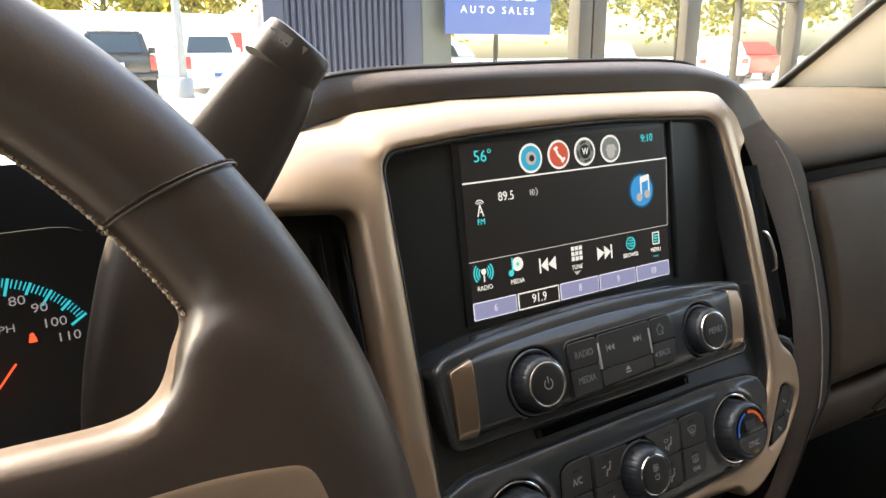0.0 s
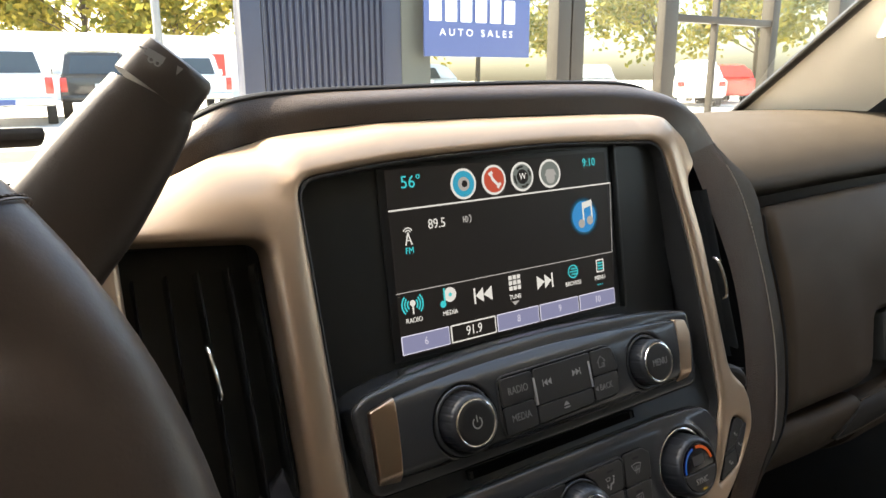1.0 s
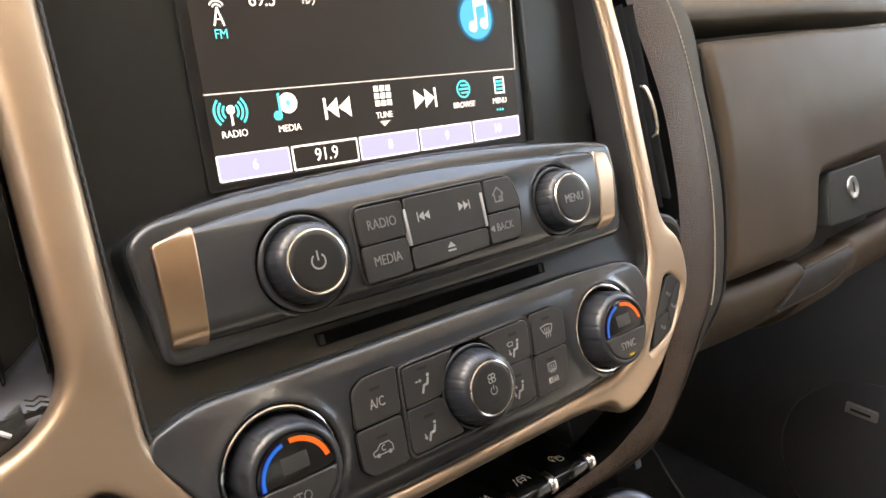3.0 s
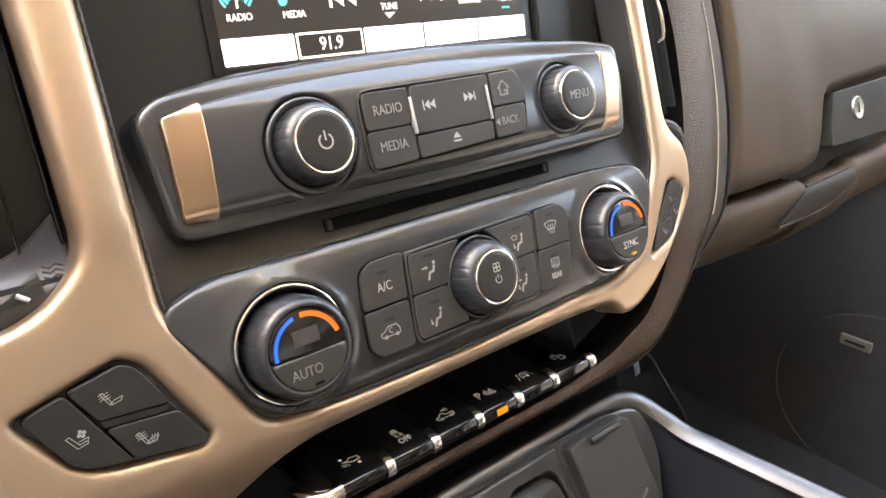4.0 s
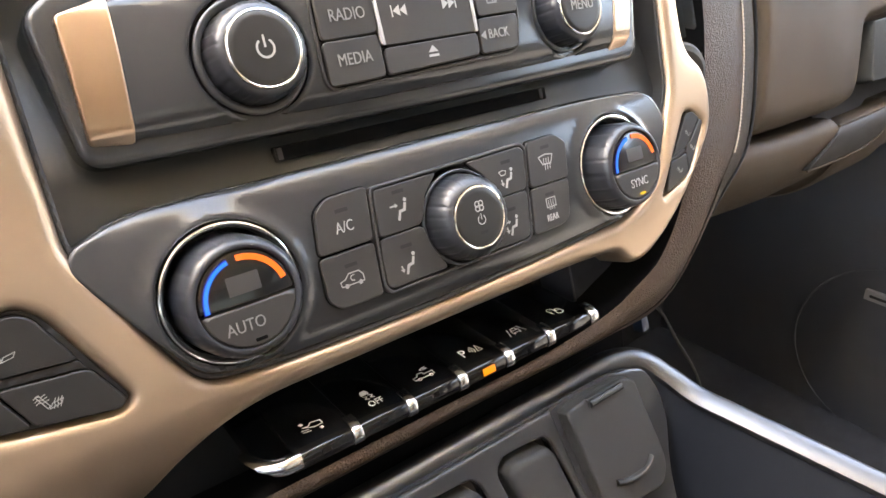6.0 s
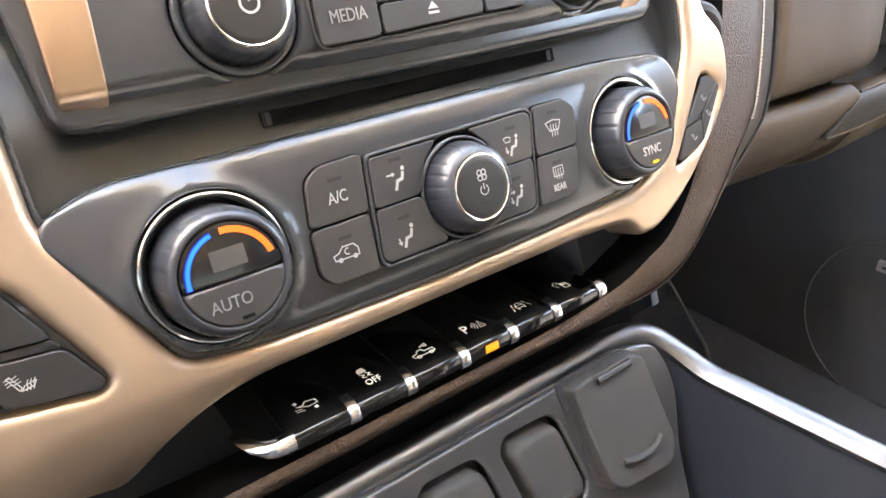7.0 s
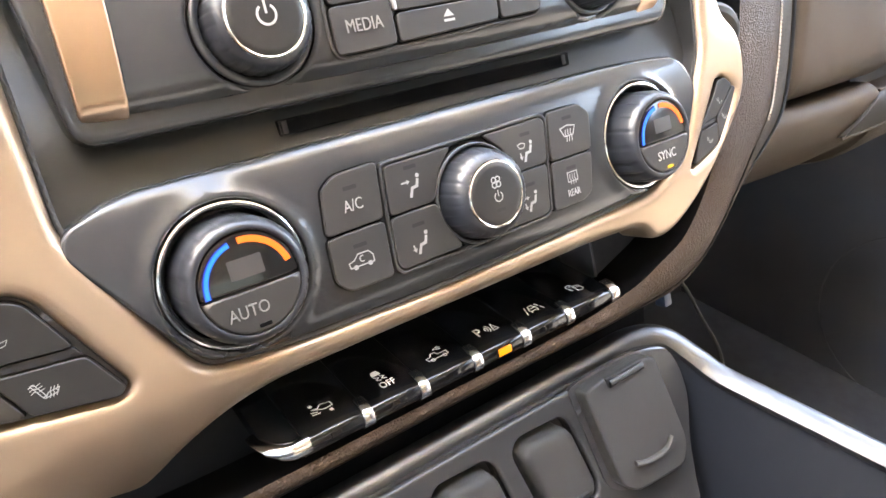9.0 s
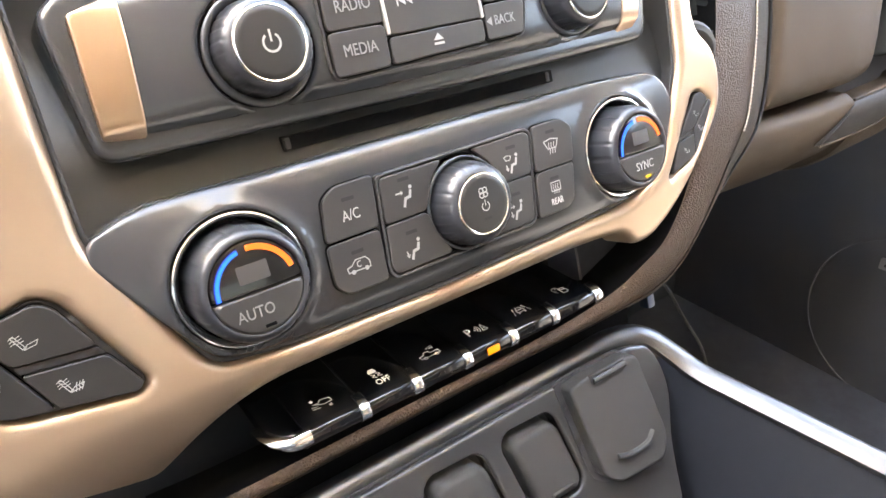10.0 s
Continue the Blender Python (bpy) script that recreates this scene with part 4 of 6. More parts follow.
part("indicator_bar", sheet(rounded([(0.2252, -0.1146), (0.2374, -0.1120), (0.2369, -0.1143), (0.2240, -0.1166)], 0.0004, 2), (), 0.0012, 0.0003, 0.003, 0.02, 0.004), SEAT_KEY, seats2)

# ---------------------------------------------------------------- row of flip switches
row = thing("switch_row", FM, "row of six glossy black flip switches with chrome clips", "switch row")
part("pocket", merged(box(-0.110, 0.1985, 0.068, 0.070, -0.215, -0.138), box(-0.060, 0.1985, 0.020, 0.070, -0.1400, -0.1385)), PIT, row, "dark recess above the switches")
part("pocket_cheek", box(0.1775, 0.1795, 0.0420, 0.067, -0.182, -0.1480, 0.0008), LEDGE, row, "grey inner cheek of the recess")
SLOPE = 0.305


def deck(y):
    """Height of the switches' sloping tops."""
    return -0.1757 + (y - 0.029) * SLOPE


NOSE = [(0.0235, deck(0.0235)), (0.0208, deck(0.0208) - 0.0002), (0.0188, -0.1796), (0.0176, -0.1810), (0.0174, -0.1828), (0.0176, -0.1846), (0.0186, -0.1862), (0.0206, -0.1874), (0.0260, -0.1880)]
LIP = [(0.066, deck(0.066)), (0.050, deck(0.050)), (0.036, deck(0.036))] + spline(NOSE, 3)
EDGES = [-0.0011, 0.0263, 0.0529, 0.0807, 0.1084, 0.1356, 0.1645]


def across(x0, x1, profile, shrink=0.0007):
    """A bar from x0 to x1 with the given section in y and z, its ends softened."""
    rows = [(x0, 2.0), (x0 + shrink * 0.3, 0.8), (x0 + shrink, 0.0), (x1 - shrink, 0.0), (x1 - shrink * 0.3, 0.8), (x1, 2.0)]
    return loft([[(x, y + d * shrink * 0.5, z - d * shrink * 0.45) for y, z in profile] for x, d in rows])


def laid(ink, x, y=0.0285):
    """Turns a mark drawn upright so that it lies on the sloping top at x and y."""
    bmesh.ops.transform(ink, verts=ink.verts, matrix=Matrix.Translation((x, y, deck(y) + 0.0002)) @ Matrix.Rotation(-math.atan2(1, SLOPE), 4, "X"))
    return ink


def mark():
    return Ink(0, 0, 0.0032, 0)


for n, (a, b) in enumerate(zip(EDGES, EDGES[1:])):
    k = part("flip_switch", across(a + 0.0002, b - 0.0002, LIP), PIANO, row)
    if n == 0:
        i = mark().line((-1.5, -0.55), (-0.5, -0.75), w=0.15).line((-1.5, -0.15), (-0.7, -0.35), w=0.15)
        i.line((-1.2, 0.35), (-0.4, 0.25), (0.1, 0.75), (1.3, 0.45), (1.35, -0.25), (0.2, -0.35), (-0.5, 0.0), (-1.2, 0.35), w=0.15)
        i.line((-1.3, 1.15), (-0.9, 0.95), w=0.22).line((-1.0, 1.25), (-1.15, 0.85), w=0.22).line((0.7, -0.85), (1.05, -1.1), w=0.22).line((1.0, -0.75), (0.8, -1.15), w=0.22)
        part("symbol", laid(i.bm, 0.0124), INK_WHITE, k)
    elif n == 1:
        i = mark().poly((-0.75, 0.55), (-0.45, 1.05), (0.25, 1.05), (0.45, 0.55), (0.45, 0.05), (-0.75, 0.05))
        i.line((-0.65, -0.15), (-0.15, -0.45), (-0.60, -0.75), (-0.1, -1.05), w=0.17).line((0.15, -0.15), (0.65, -0.45), (0.2, -0.75), (0.7, -1.05), w=0.17)
        part("symbol", laid(i.bm, 0.0398, 0.0315), INK_WHITE, k)
        part("caption", laid(letters("OFF", 0.0052, 0, 0, 0, 0.78), 0.0405, 0.0250), INK_WHITE, k)
    elif n == 2:
        i = mark().line((-1.6, -0.45), (-1.65, 0.15), (-0.95, 0.25), (-0.6, 0.75), (0.1, 0.75), (0.2, 0.25), (1.55, 0.25), (1.55, -0.45), (-1.6, -0.45), w=0.16).arc(-0.95, -0.5, 0.26, 0, 360, 0.16, 12).arc(0.95, -0.5, 0.26, 0, 360, 0.16, 12)
        i.disc(0.35, 1.35, 0.17, 10).line((0.65, 1.15), (1.25, 1.05), w=0.12).line((0.65, 1.35), (1.3, 1.35), w=0.12).line((0.65, 1.55), (1.25, 1.65), w=0.12)
        part("symbol", laid(i.bm, 0.0668, 0.0272), INK_WHITE, k)
    elif n == 3:
        i = mark().arc(-0.3, 0, 0.30, -50, 50, 0.16).arc(-0.3, 0, 0.68, -50, 50, 0.16).arc(-0.3, 0, 1.05, -50, 50, 0.16).line((0.95, -0.75), (1.85, -0.75), (1.4, 0.75), (0.95, -0.75), w=0.15).line((1.15, -0.3), (1.65, -0.3), w=0.12)
        part("symbol", laid(i.bm, 0.0943), INK_WHITE, k)
        part("caption", laid(letters("P", 0.0082, 0, 0, 0, 0.85), 0.0904), INK_WHITE, k)
    elif n == 4:
        i = mark()
        for q in (-1, 1):
            i.line((q * 1.55, -1.05), (q * 1.30, -0.35), w=0.16).line((q * 1.20, -0.05), (q * 0.95, 0.65), w=0.16).line((q * 0.55, -0.75), (q * 0.55, -0.95), w=0.25)
        i.line((-0.65, -0.65), (-0.70, -0.05), (0.70, -0.05), (0.65, -0.65), (-0.65, -0.65), w=0.16).line((-0.55, 0.0), (-0.35, 0.55), (0.35, 0.55), (0.55, 0.0), w=0.16)
        part("symbol", laid(i.bm, 0.1222), INK_WHITE, k)
    else:
        i = mark().arc(-0.55, 0.55, 0.55, -40, 260, 0.15).line((-0.55, 0.55), (-0.2, 0.85), w=0.15).line((-1.05, -0.05), (-0.75, -0.45), w=0.15)
        i.line((0.0, -0.95), (0.0, 0.05), (0.35, 0.45), (0.95, 0.25), (1.15, -0.75), (0.75, -1.05), (0.0, -0.95), w=0.16).line((0.15, 0.0), (0.95, -0.1), w=0.14)
        part("symbol", laid(i.bm, 0.1502), INK_WHITE, k)
    xm = (a + b) / 2 + 0.0006
    nose = [(p[0] - 0.0004, p[1]) for p in LIP if -0.1852 < p[1] < -0.1812]
    part("lamp", across(xm - 0.0036, xm + 0.0036, nose, 0.0003), AMBER if n == 3 else PIANO, k, "lit amber lamp" if n == 3 else "")
CLIP = spline([(0.0250, deck(0.025) + 0.0003), (0.0208, deck(0.0208) + 0.0004), (0.0184, -0.1792), (0.0170, -0.1808), (0.0167, -0.1828), (0.0169, -0.1848), (0.0181, -0.1868), (0.0206, -0.1880)], 3)
for x in EDGES[1:-1]:
    part("chrome_clip", across(x - 0.0024, x + 0.0024, CLIP, 0.0006), CLIP_CHROME, row)
part("chrome_clip", across(EDGES[-1] - 0.0010, EDGES[-1] + 0.0048, CLIP, 0.0009), CLIP_CHROME, row)


def end_edge(y):
    """How far the row's rounded blank end reaches at the depth y."""
    return -0.0150 + 0.0105 * max(0.0, 1 - (y - 0.0170) / 0.016) ** 2.4


ys = [0.066, 0.056, 0.046, 0.038, 0.033, 0.029, 0.026, 0.0235, 0.0215, 0.0200, 0.0188, 0.0180]
part("switch_end", loft([[(end_edge(y) + d, y, deck(max(y, 0.0205)) - c) for d, c in ((0, 0.0020), (0.0005, 0.0008), (0.0014, 0.0))] + [(EDGES[0] - 0.0002, y, deck(max(y, 0.0205)))] for y in ys]), PIANO, row, "blank glossy end of the row")
rows = []
for t in range(15):
    u = t / 14
    if u < 0.32:
        x, y, nx, ny = 0.0013 - 0.0058 * u / 0.32, 0.0174, 0.0, -1.0
    else:
        v = (u - 0.32) / 0.68
        y = 0.0176 + 0.0150 * v ** 1.3
        x = end_edge(y)
        nx, ny = -smooth(0.0, 0.5, v), -(1 - smooth(0.1, 0.7, v)) - 0.15
    tall = 0.0062 * (1 - 0.80 * smooth(0.45, 1.0, u))
    z0 = deck(max(y, 0.0195)) - 0.0006
    rows.append([(x + nx * q * 0.0030, y + ny * q * 0.0012, z0 - tall * p) for p, q in ((-0.06, -0.5), (0.0, 0.1), (0.15, 0.6), (0.4, 0.95), (0.65, 0.9), (0.9, 0.4), (1.0, -0.4))])
part("chrome_end", loft(rows), CLIP_CHROME, row, "curved chrome end cap")

# ---------------------------------------------------------------- leather brow that runs round the stack
INNER = [(-0.150, 0.104, 0.034), (-0.116, 0.1130, 0.030), (-0.086, 0.1265, 0.029), (-0.062, 0.1352, 0.029), (-0.032, 0.1385, 0.0285), (0.015, 0.1408, 0.026), (0.080, 0.1415, 0.027), (0.180, 0.1405, 0.026), (0.238, 0.1370, 0.026),
         (0.264, 0.1265, 0.022), (0.278, 0.108, 0.024), (0.2865, 0.075, 0.022), (0.2925, 0.015, 0.016), (0.2880, -0.037, 0.013), (0.2765, -0.075, 0.010), (0.2620, -0.104, 0.008),
         (0.2480, -0.124, 0.008), (0.2310, -0.148, 0.008), (0.2110, -0.166, 0.008), (0.1930, -0.1748, 0.010), (0.1730, -0.1845, 0.016), (0.1300, -0.1912, 0.022), (0.0500, -0.1912, 0.022), (-0.0300, -0.1912, 0.022), (-0.060, -0.1900, 0.022)]
INNER = [(x, z, max(y, trim_depth(x, z) + 0.0015)) if n < 10 else (x, z, y) for n, (x, z, y) in enumerate(INNER)]
OUTER = [(-0.150, 0.118, 0.046), (-0.112, 0.136, 0.042), (-0.082, 0.1525, 0.040), (-0.058, 0.1595, 0.040), (-0.020, 0.1630, 0.040), (0.036, 0.1645, 0.040), (0.100, 0.1660, 0.040), (0.190, 0.1665, 0.040), (0.250, 0.1635, 0.040),
         (0.300, 0.1530, 0.046), (0.352, 0.1250, 0.066), (0.3680, 0.0770, 0.0345), (0.3730, 0.0140, 0.0345), (0.3735, -0.040, 0.0345), (0.3640, -0.085, 0.034), (0.3400, -0.130, 0.032),
         (0.2970, -0.158, 0.031), (0.2620, -0.182, 0.031), (0.2360, -0.197, 0.031), (0.2130, -0.204, 0.032), (0.1770, -0.2035, 0.034), (0.1300, -0.2030, 0.034), (0.0500, -0.2035, 0.034), (-0.0300, -0.2035, 0.034), (-0.060, -0.2020, 0.034)]
PAIRS = [a + b for a, b in zip(INNER, OUTER)]
LINE = spline(PAIRS, 6)


def band(u, bulge):
    rows = []
    for n, p in enumerate(LINE):
        s = n / (len(LINE) - 1)
        side = smooth(0.33, 0.55, s)
        row = []
        for k in u:
            x, z, y = p[0] + (p[3] - p[0]) * k, p[1] + (p[4] - p[1]) * k, p[2] + (p[5] - p[2]) * k
            y2 = p[2] + (p[5] - p[2]) * max(0, (k - 0.44) / 0.56) ** 2.0 - 0.002 * min(1, k / 0.44)
            row.append((x, (y - bulge * (0.75 + 0.5 * smooth(0.60, 0.68, s) * (1 - smooth(0.84, 0.9, s))) * math.sin(math.pi * k) ** 0.8) * side + y2 * (1 - side), z))
        rows.append(row)
    return rows


brow = thing("leather_brow", FM, "brown grained leather hood wrapped round the centre stack", "dashboard hood")
crown = band([0, 0.04, 0.1, 0.18, 0.24, 0.30, 0.36, 0.42, 0.48, 0.54, 0.60, 0.66, 0.72, 0.78, 0.84, 0.89, 0.93, 0.97, 1.0], 0.008)
part("crown", loft(crown[:62]), LIPSKIN, brow, "smooth crown over the display")
part("padded_band", loft([r[:9] + [p] for r, (p,) in zip(crown, band([0.545], 0.008))][61:]), LEATHER_DARK, brow)
lip = band([0.548, 0.58, 0.64, 0.70, 0.76, 0.82, 0.87, 0.91, 0.94, 0.97, 1.0], 0.0085)
part("pad_cheek", loft(lip[61:97]), PAD, brow, "pad-coloured skin running down beside the glove box")
part("lower_lip", loft(lip[96:]), LEATHER_DARK, brow)
ends = band([1.0], 0.008)
part("lip_return", loft([[r[0], (r[0][0] + 0.0015, r[0][1] + 0.02, r[0][2] - 0.002), (r[0][0] + 0.001, r[0][1] + 0.05, r[0][2] - 0.012)] for r in ends]), VOID, brow)
tops = [[(x, y + 0.010 * smooth(48, 55, n), z - 0.004 * smooth(48, 55, n))] for n, ((x, y, z),) in enumerate(band([1.0], 0.0085)) if 4 <= n < 57]
part("edge_groove", tube([(x, y + 0.0004, z + 0.0010) for (x, y, z), in tops], 0.0024, 0.0024, 8, (0, 1, 0)), VOID, brow, "dark groove along the hood edge")
part("edge_piping", tube([(x, y + 0.0028, z + 0.0026) for (x, y, z), in tops], 0.0022, 0.0022, 8, (0, 1, 0)), DARK, brow, "thin dark piping")
part("gap_seal", tube([(x + 0.0024, y - 0.0006, z) for (x, y, z), in band([1.0], 0.0085)[69:98]], 0.0016, 0.0020, 8, (0, 1, 0)), PIT, brow, "dark gap beside the glove box")
fr = band([0.0], 0.008)
# hood return in near-black, so the gap's shade is painted on
part("inner_return", loft([[r[0], (r[0][0], r[0][1] + 0.03, r[0][2])] for r in fr]), SLOT_SHADE, brow)
mids = band([0.528], 0.0100)
bm = bmesh.new()
for n in range(64, 92):
    for q in (0.0, 0.34, 0.68):
        a, b = Vector(mids[n][0]), Vector(mids[n + 1][0])
        p0, p1 = a.lerp(b, q), a.lerp(b, q + 0.22)
        if (p1 - p0).length > 1e-5:
            tube([p0 + Vector((0, 0.0003, 0)), (p0 + p1) / 2 + Vector((0, -0.0005, 0)), p1 + Vector((0, 0.0003, 0))], 0.0009, 0.0009, 5, (0, 1, 0), bm=bm)
part("stitching", bm, SEAM_THREAD, brow, "pale stitching along the leather seam")

# ---------------------------------------------------------------- air vents
def vent(name, x0, x1, z0, z1, y, vanes, tab, label):
    v = thing(name, FM, label, "air vent", "air vents")
    part("vent_box", merged(box(x0 - 0.003, x1 + 0.003, y + 0.050, y + 0.052, z0 - 0.006, z1 + 0.006), box(x0 - 0.003, x0 - 0.001, y, y + 0.05, z0 - 0.006, z1 + 0.006),
                            box(x1 + 0.001, x1 + 0.003, y + 0.014, y + 0.05, z0 - 0.006, z1 + 0.006), box(x0 - 0.003, x1 + 0.003, y, y + 0.05, z0 - 0.008, z0 - 0.006), box(x0 - 0.003, x1 + 0.003, y + 0.022, y + 0.05, z1 + 0.006, z1 + 0.008)), VOID, v)
    for x in vanes:
        rows = [[(x - 0.0005, y + 0.006, z), (x, y + 0.0048, z), (x + 0.0006, y + 0.006, z), (x + 0.0025, y + 0.030, z), (x + 0.0018, y + 0.030, z)] for z in (z0 + 0.004, z1 - 0.010)]
        part("vane", loft(rows, True, True), CHARCOAL, v)
    part("shutter", box(x0 - 0.001, x1 + 0.001, y + 0.030, y + 0.033, z0 - 0.006, z1 + 0.006), SURROUND, v, "closed dark shutter behind the vanes")
    tx, tz0, tz1 = tab
    path = spline([(tx - 0.001, y + 0.001, tz1), (tx - 0.0012, y - 0.003, tz1 - 0.003), (tx, y - 0.0045, (tz0 + tz1) / 2), (tx + 0.001, y - 0.003, tz0 + 0.003), (tx + 0.001, y + 0.001, tz0)], 5)
    part("chrome_tab", tube(path, 0.0030, 0.0022, 10, (1, 0, 0)), CHROME, v, "slim chrome vane tab")
    return v


vl = vent("air_vent", -0.140, -0.073, -0.055, 0.079, 0.012, (-0.134, -0.119, -0.104, -0.089, -0.0755), (-0.1065, 0.0065, 0.0335), "black air vent with upright vanes and a chrome tab")
ledge = rounded([(-0.0735, -0.0385), (-0.0735, -0.0600), (-0.0905, -0.0715), (-0.130, -0.0785), (-0.142, -0.0700), (-0.142, -0.060), (-0.100, -0.053), (-0.087, -0.0495)], [0.002, 0.008, 0.012, 0.01, 0.004, 0.004, 0.01, 0.006])
part("lower_ledge", sheet(ledge, (), lambda x, z: 0.0110 + 0.028 * smooth(-0.066, -0.038, z), 0.0015, 0.010, 0.006), LEDGE, vl, "grey ledge below the vanes")
wheel_rows = []
for a in range(-24, 25):
    t = radians(a * 3)
    rib = 0.00035 if a % 2 else 0.0
    wheel_rows.append([(x, 0.0190 - (0.0095 - rib) * math.cos(t), -0.0662 + (x + 0.0907) * 0.40 + (0.0068 - rib) * math.sin(t)) for x in (-0.126, -0.118, -0.108, -0.098, -0.0905, -0.086)])
part("vent_dial", loft(wheel_rows), DARK, vl, "ridged vent dial with a white dash")
part("dial_mark", tube([(-0.0940, 0.0098, -0.0638), (-0.0908, 0.0098, -0.0664)], 0.0016, 0.0022, 8, (0, 1, 0)), INK_WHITE, vl)
part("flow_mark", Ink(-0.0815, -0.0590, 0.0026, 0.0115).line((-1.2, 0.9), (-0.4, 0.5), (0.4, 0.9), (1.2, 0.5), w=0.22).line((-1.2, 0.2), (-0.4, -0.2), (0.4, 0.2), (1.2, -0.2), w=0.22).line((-1.2, -0.5), (-0.4, -0.9), (0.4, -0.5), (1.2, -0.9), w=0.22).bm, DARK, vl)
vr = vent("air_vent", 0.2585, 0.2900, -0.060, 0.084, 0.012, (0.2637, 0.2742, 0.2848), (0.2715, -0.0110, 0.0205), "narrow black air vent beside the stack with a chrome tab")
part("lower_dial", tube(spline([(0.2500, 0.012, -0.060), (0.2600, 0.008, -0.064), (0.2690, 0.010, -0.071), (0.2750, 0.016, -0.080)], 4), 0.009, 0.010, 10, (0, 1, 0)), DARK, vr, "dark rounded vent dial")

# ---------------------------------------------------------------- console below the stack
console = thing("lower_console", FM, "dark console face with rubber-covered sockets", "console")
def con_depth(x, z):
    return 0.0235 + (z + 0.2250) * 0.24
CFACE = rounded([(-0.120, -0.2215), (0.1850, -0.2215), (0.2030, -0.2275), (0.2075, -0.2400), (0.2070, -0.2560), (0.1960, -0.2800), (0.1820, -0.3500), (-0.120, -0.3500)], [0.002, 0.012, 0.008, 0.008, 0.01, 0.01, 0.01, 0.002])
def cover(dx):
    return rounded([(0.0900 + dx, -0.2350), (0.0950 + dx, -0.2300), (0.1215 + dx, -0.2312), (0.1255 + dx, -0.2362), (0.1300 + dx, -0.2690), (0.1255 + dx, -0.2745), (0.1000 + dx, -0.2735), (0.0955 + dx, -0.2690)], 0.004)
DOOR = rounded([(0.1335, -0.2225), (0.1470, -0.2208), (0.1760, -0.2212), (0.1840, -0.2240), (0.1865, -0.2700), (0.1790, -0.2805), (0.1450, -0.2775), (0.1370, -0.2710)], [0.003, 0.004, 0.004, 0.005, 0.006, 0.006, 0.005, 0.004])
part("console_face", sheet(CFACE, (cover(0), cover(-0.046), cover(-0.092)), con_depth, 0.0020, 0.02, 0.010), CONSOLE, console)
for dx in (0, -0.046, -0.092):
    c = part("socket_cover", sheet(shrunk(cover(dx), 0.84), (), lambda x, z: con_depth(x, z) - 0.0035, 0.0035, 0.016, 0.006), OUTLET, console, "rounded rubber socket cover")
    part("pull_lip", box(0.1060 + dx, 0.1200 + dx, con_depth(0, -0.266) - 0.0050, con_depth(0, -0.266), -0.2675, -0.2655, 0.0008), OUTLET, c)
    part("well", sheet(cover(dx), (), lambda x, z: con_depth(x, z) + 0.0085, 0.0, 0.004, 0.02), DARK, console)
part("door_gap", sheet([(x - 0.0022, z) for x, z in shrunk(DOOR, 1.05)], (), lambda x, z: con_depth(x, z) - 0.0006, 0.0, 0.002, 0.02), VOID, console)
door = part("outlet_door", sheet(DOOR, (), lambda x, z: con_depth(x, z) - 0.0085, 0.0016, 0.010, 0.006), OUTLET, console, "hinged textured power outlet door")
part("hinge_notch", box(0.1480, 0.1735, con_depth(0, -0.2240) - 0.0090, con_depth(0, -0.2240) - 0.0060, -0.2262, -0.2208, 0.0004, 1), VOID, door)
part("hinge", tube([(0.1490, con_depth(0, -0.2240) - 0.0090, -0.2238), (0.1725, con_depth(0, -0.2240) - 0.0090, -0.2238)], 0.0042, 0.0042, 10), CONSOLE, door)
part("pull_lip", tube(spline([(0.1480, con_depth(0, -0.264) - 0.0095, -0.2640), (0.1560, con_depth(0, -0.266) - 0.0102, -0.2660), (0.1690, con_depth(0, -0.266) - 0.0102, -0.2662), (0.1760, con_depth(0, -0.262) - 0.0095, -0.2630)], 5), 0.0035, 0.0026, 8), OUTLET, door)
# sheet painted near-black as the shade between switch row and console
part("shade_sheet", sheet(rounded([(-0.12, -0.198), (0.22, -0.198), (0.215, -0.235), (-0.12, -0.235)], 0.004), (), 0.050, 0, 0.004, 0.05), SLOT_SHADE, console)

rail = thing("console_rail", FM, "satin silver rail round the console edge", "trim rail")
RP = spline([(-0.120, 0.0330, -0.2190), (0.040, 0.0330, -0.2190), (0.150, 0.0325, -0.2180), (0.1880, 0.0315, -0.2175), (0.2060, 0.0270, -0.2210), (0.2150, 0.0165, -0.2330), (0.2200, 0.0040, -0.2445), (0.2260, -0.0140, -0.2540), (0.2400, -0.0600, -0.2765), (0.2620, -0.1350, -0.3130), (0.3100, -0.3000, -0.3930)], 6)
rrows = []
for n, p in enumerate(RP):
    a, b = np.array(RP[max(0, n - 1)]), np.array(RP[min(len(RP) - 1, n + 1)])
    d = (b - a) / np.linalg.norm(b - a)
    t = smooth(0.175, 0.224, p[0])
    nrm = np.array([0.0, -0.80, 0.60]) * (1 - t) + np.array([-0.10, -0.30, 0.95]) * t
    nrm -= d * (nrm @ d)
    nrm /= np.linalg.norm(nrm)
    sd = np.cross(d, nrm)
    w = 0.0068 + 0.0004 * t
    hgt = 0.0052 * (1 - t) + 0.0022 * t
    sec = [(-w, -0.006)] + [(w * q, hgt * (1 - abs(q) ** 2.6) - 0.003) for q in (-1, -0.93, -0.8, -0.55, -0.2, 0.2, 0.55, 0.8, 0.93, 1)] + [(w, -0.006)]
    rrows.append([tuple(np.array(p) + sd * u + nrm * v) for u, v in sec])
part("front_rail", loft(rrows[:25]), SILVER, rail)
part("side_rail", loft(rrows[24:]), SILVER, rail)
tray = thing("console_tray", FM, "deep dark console tray beside the sockets", "console")
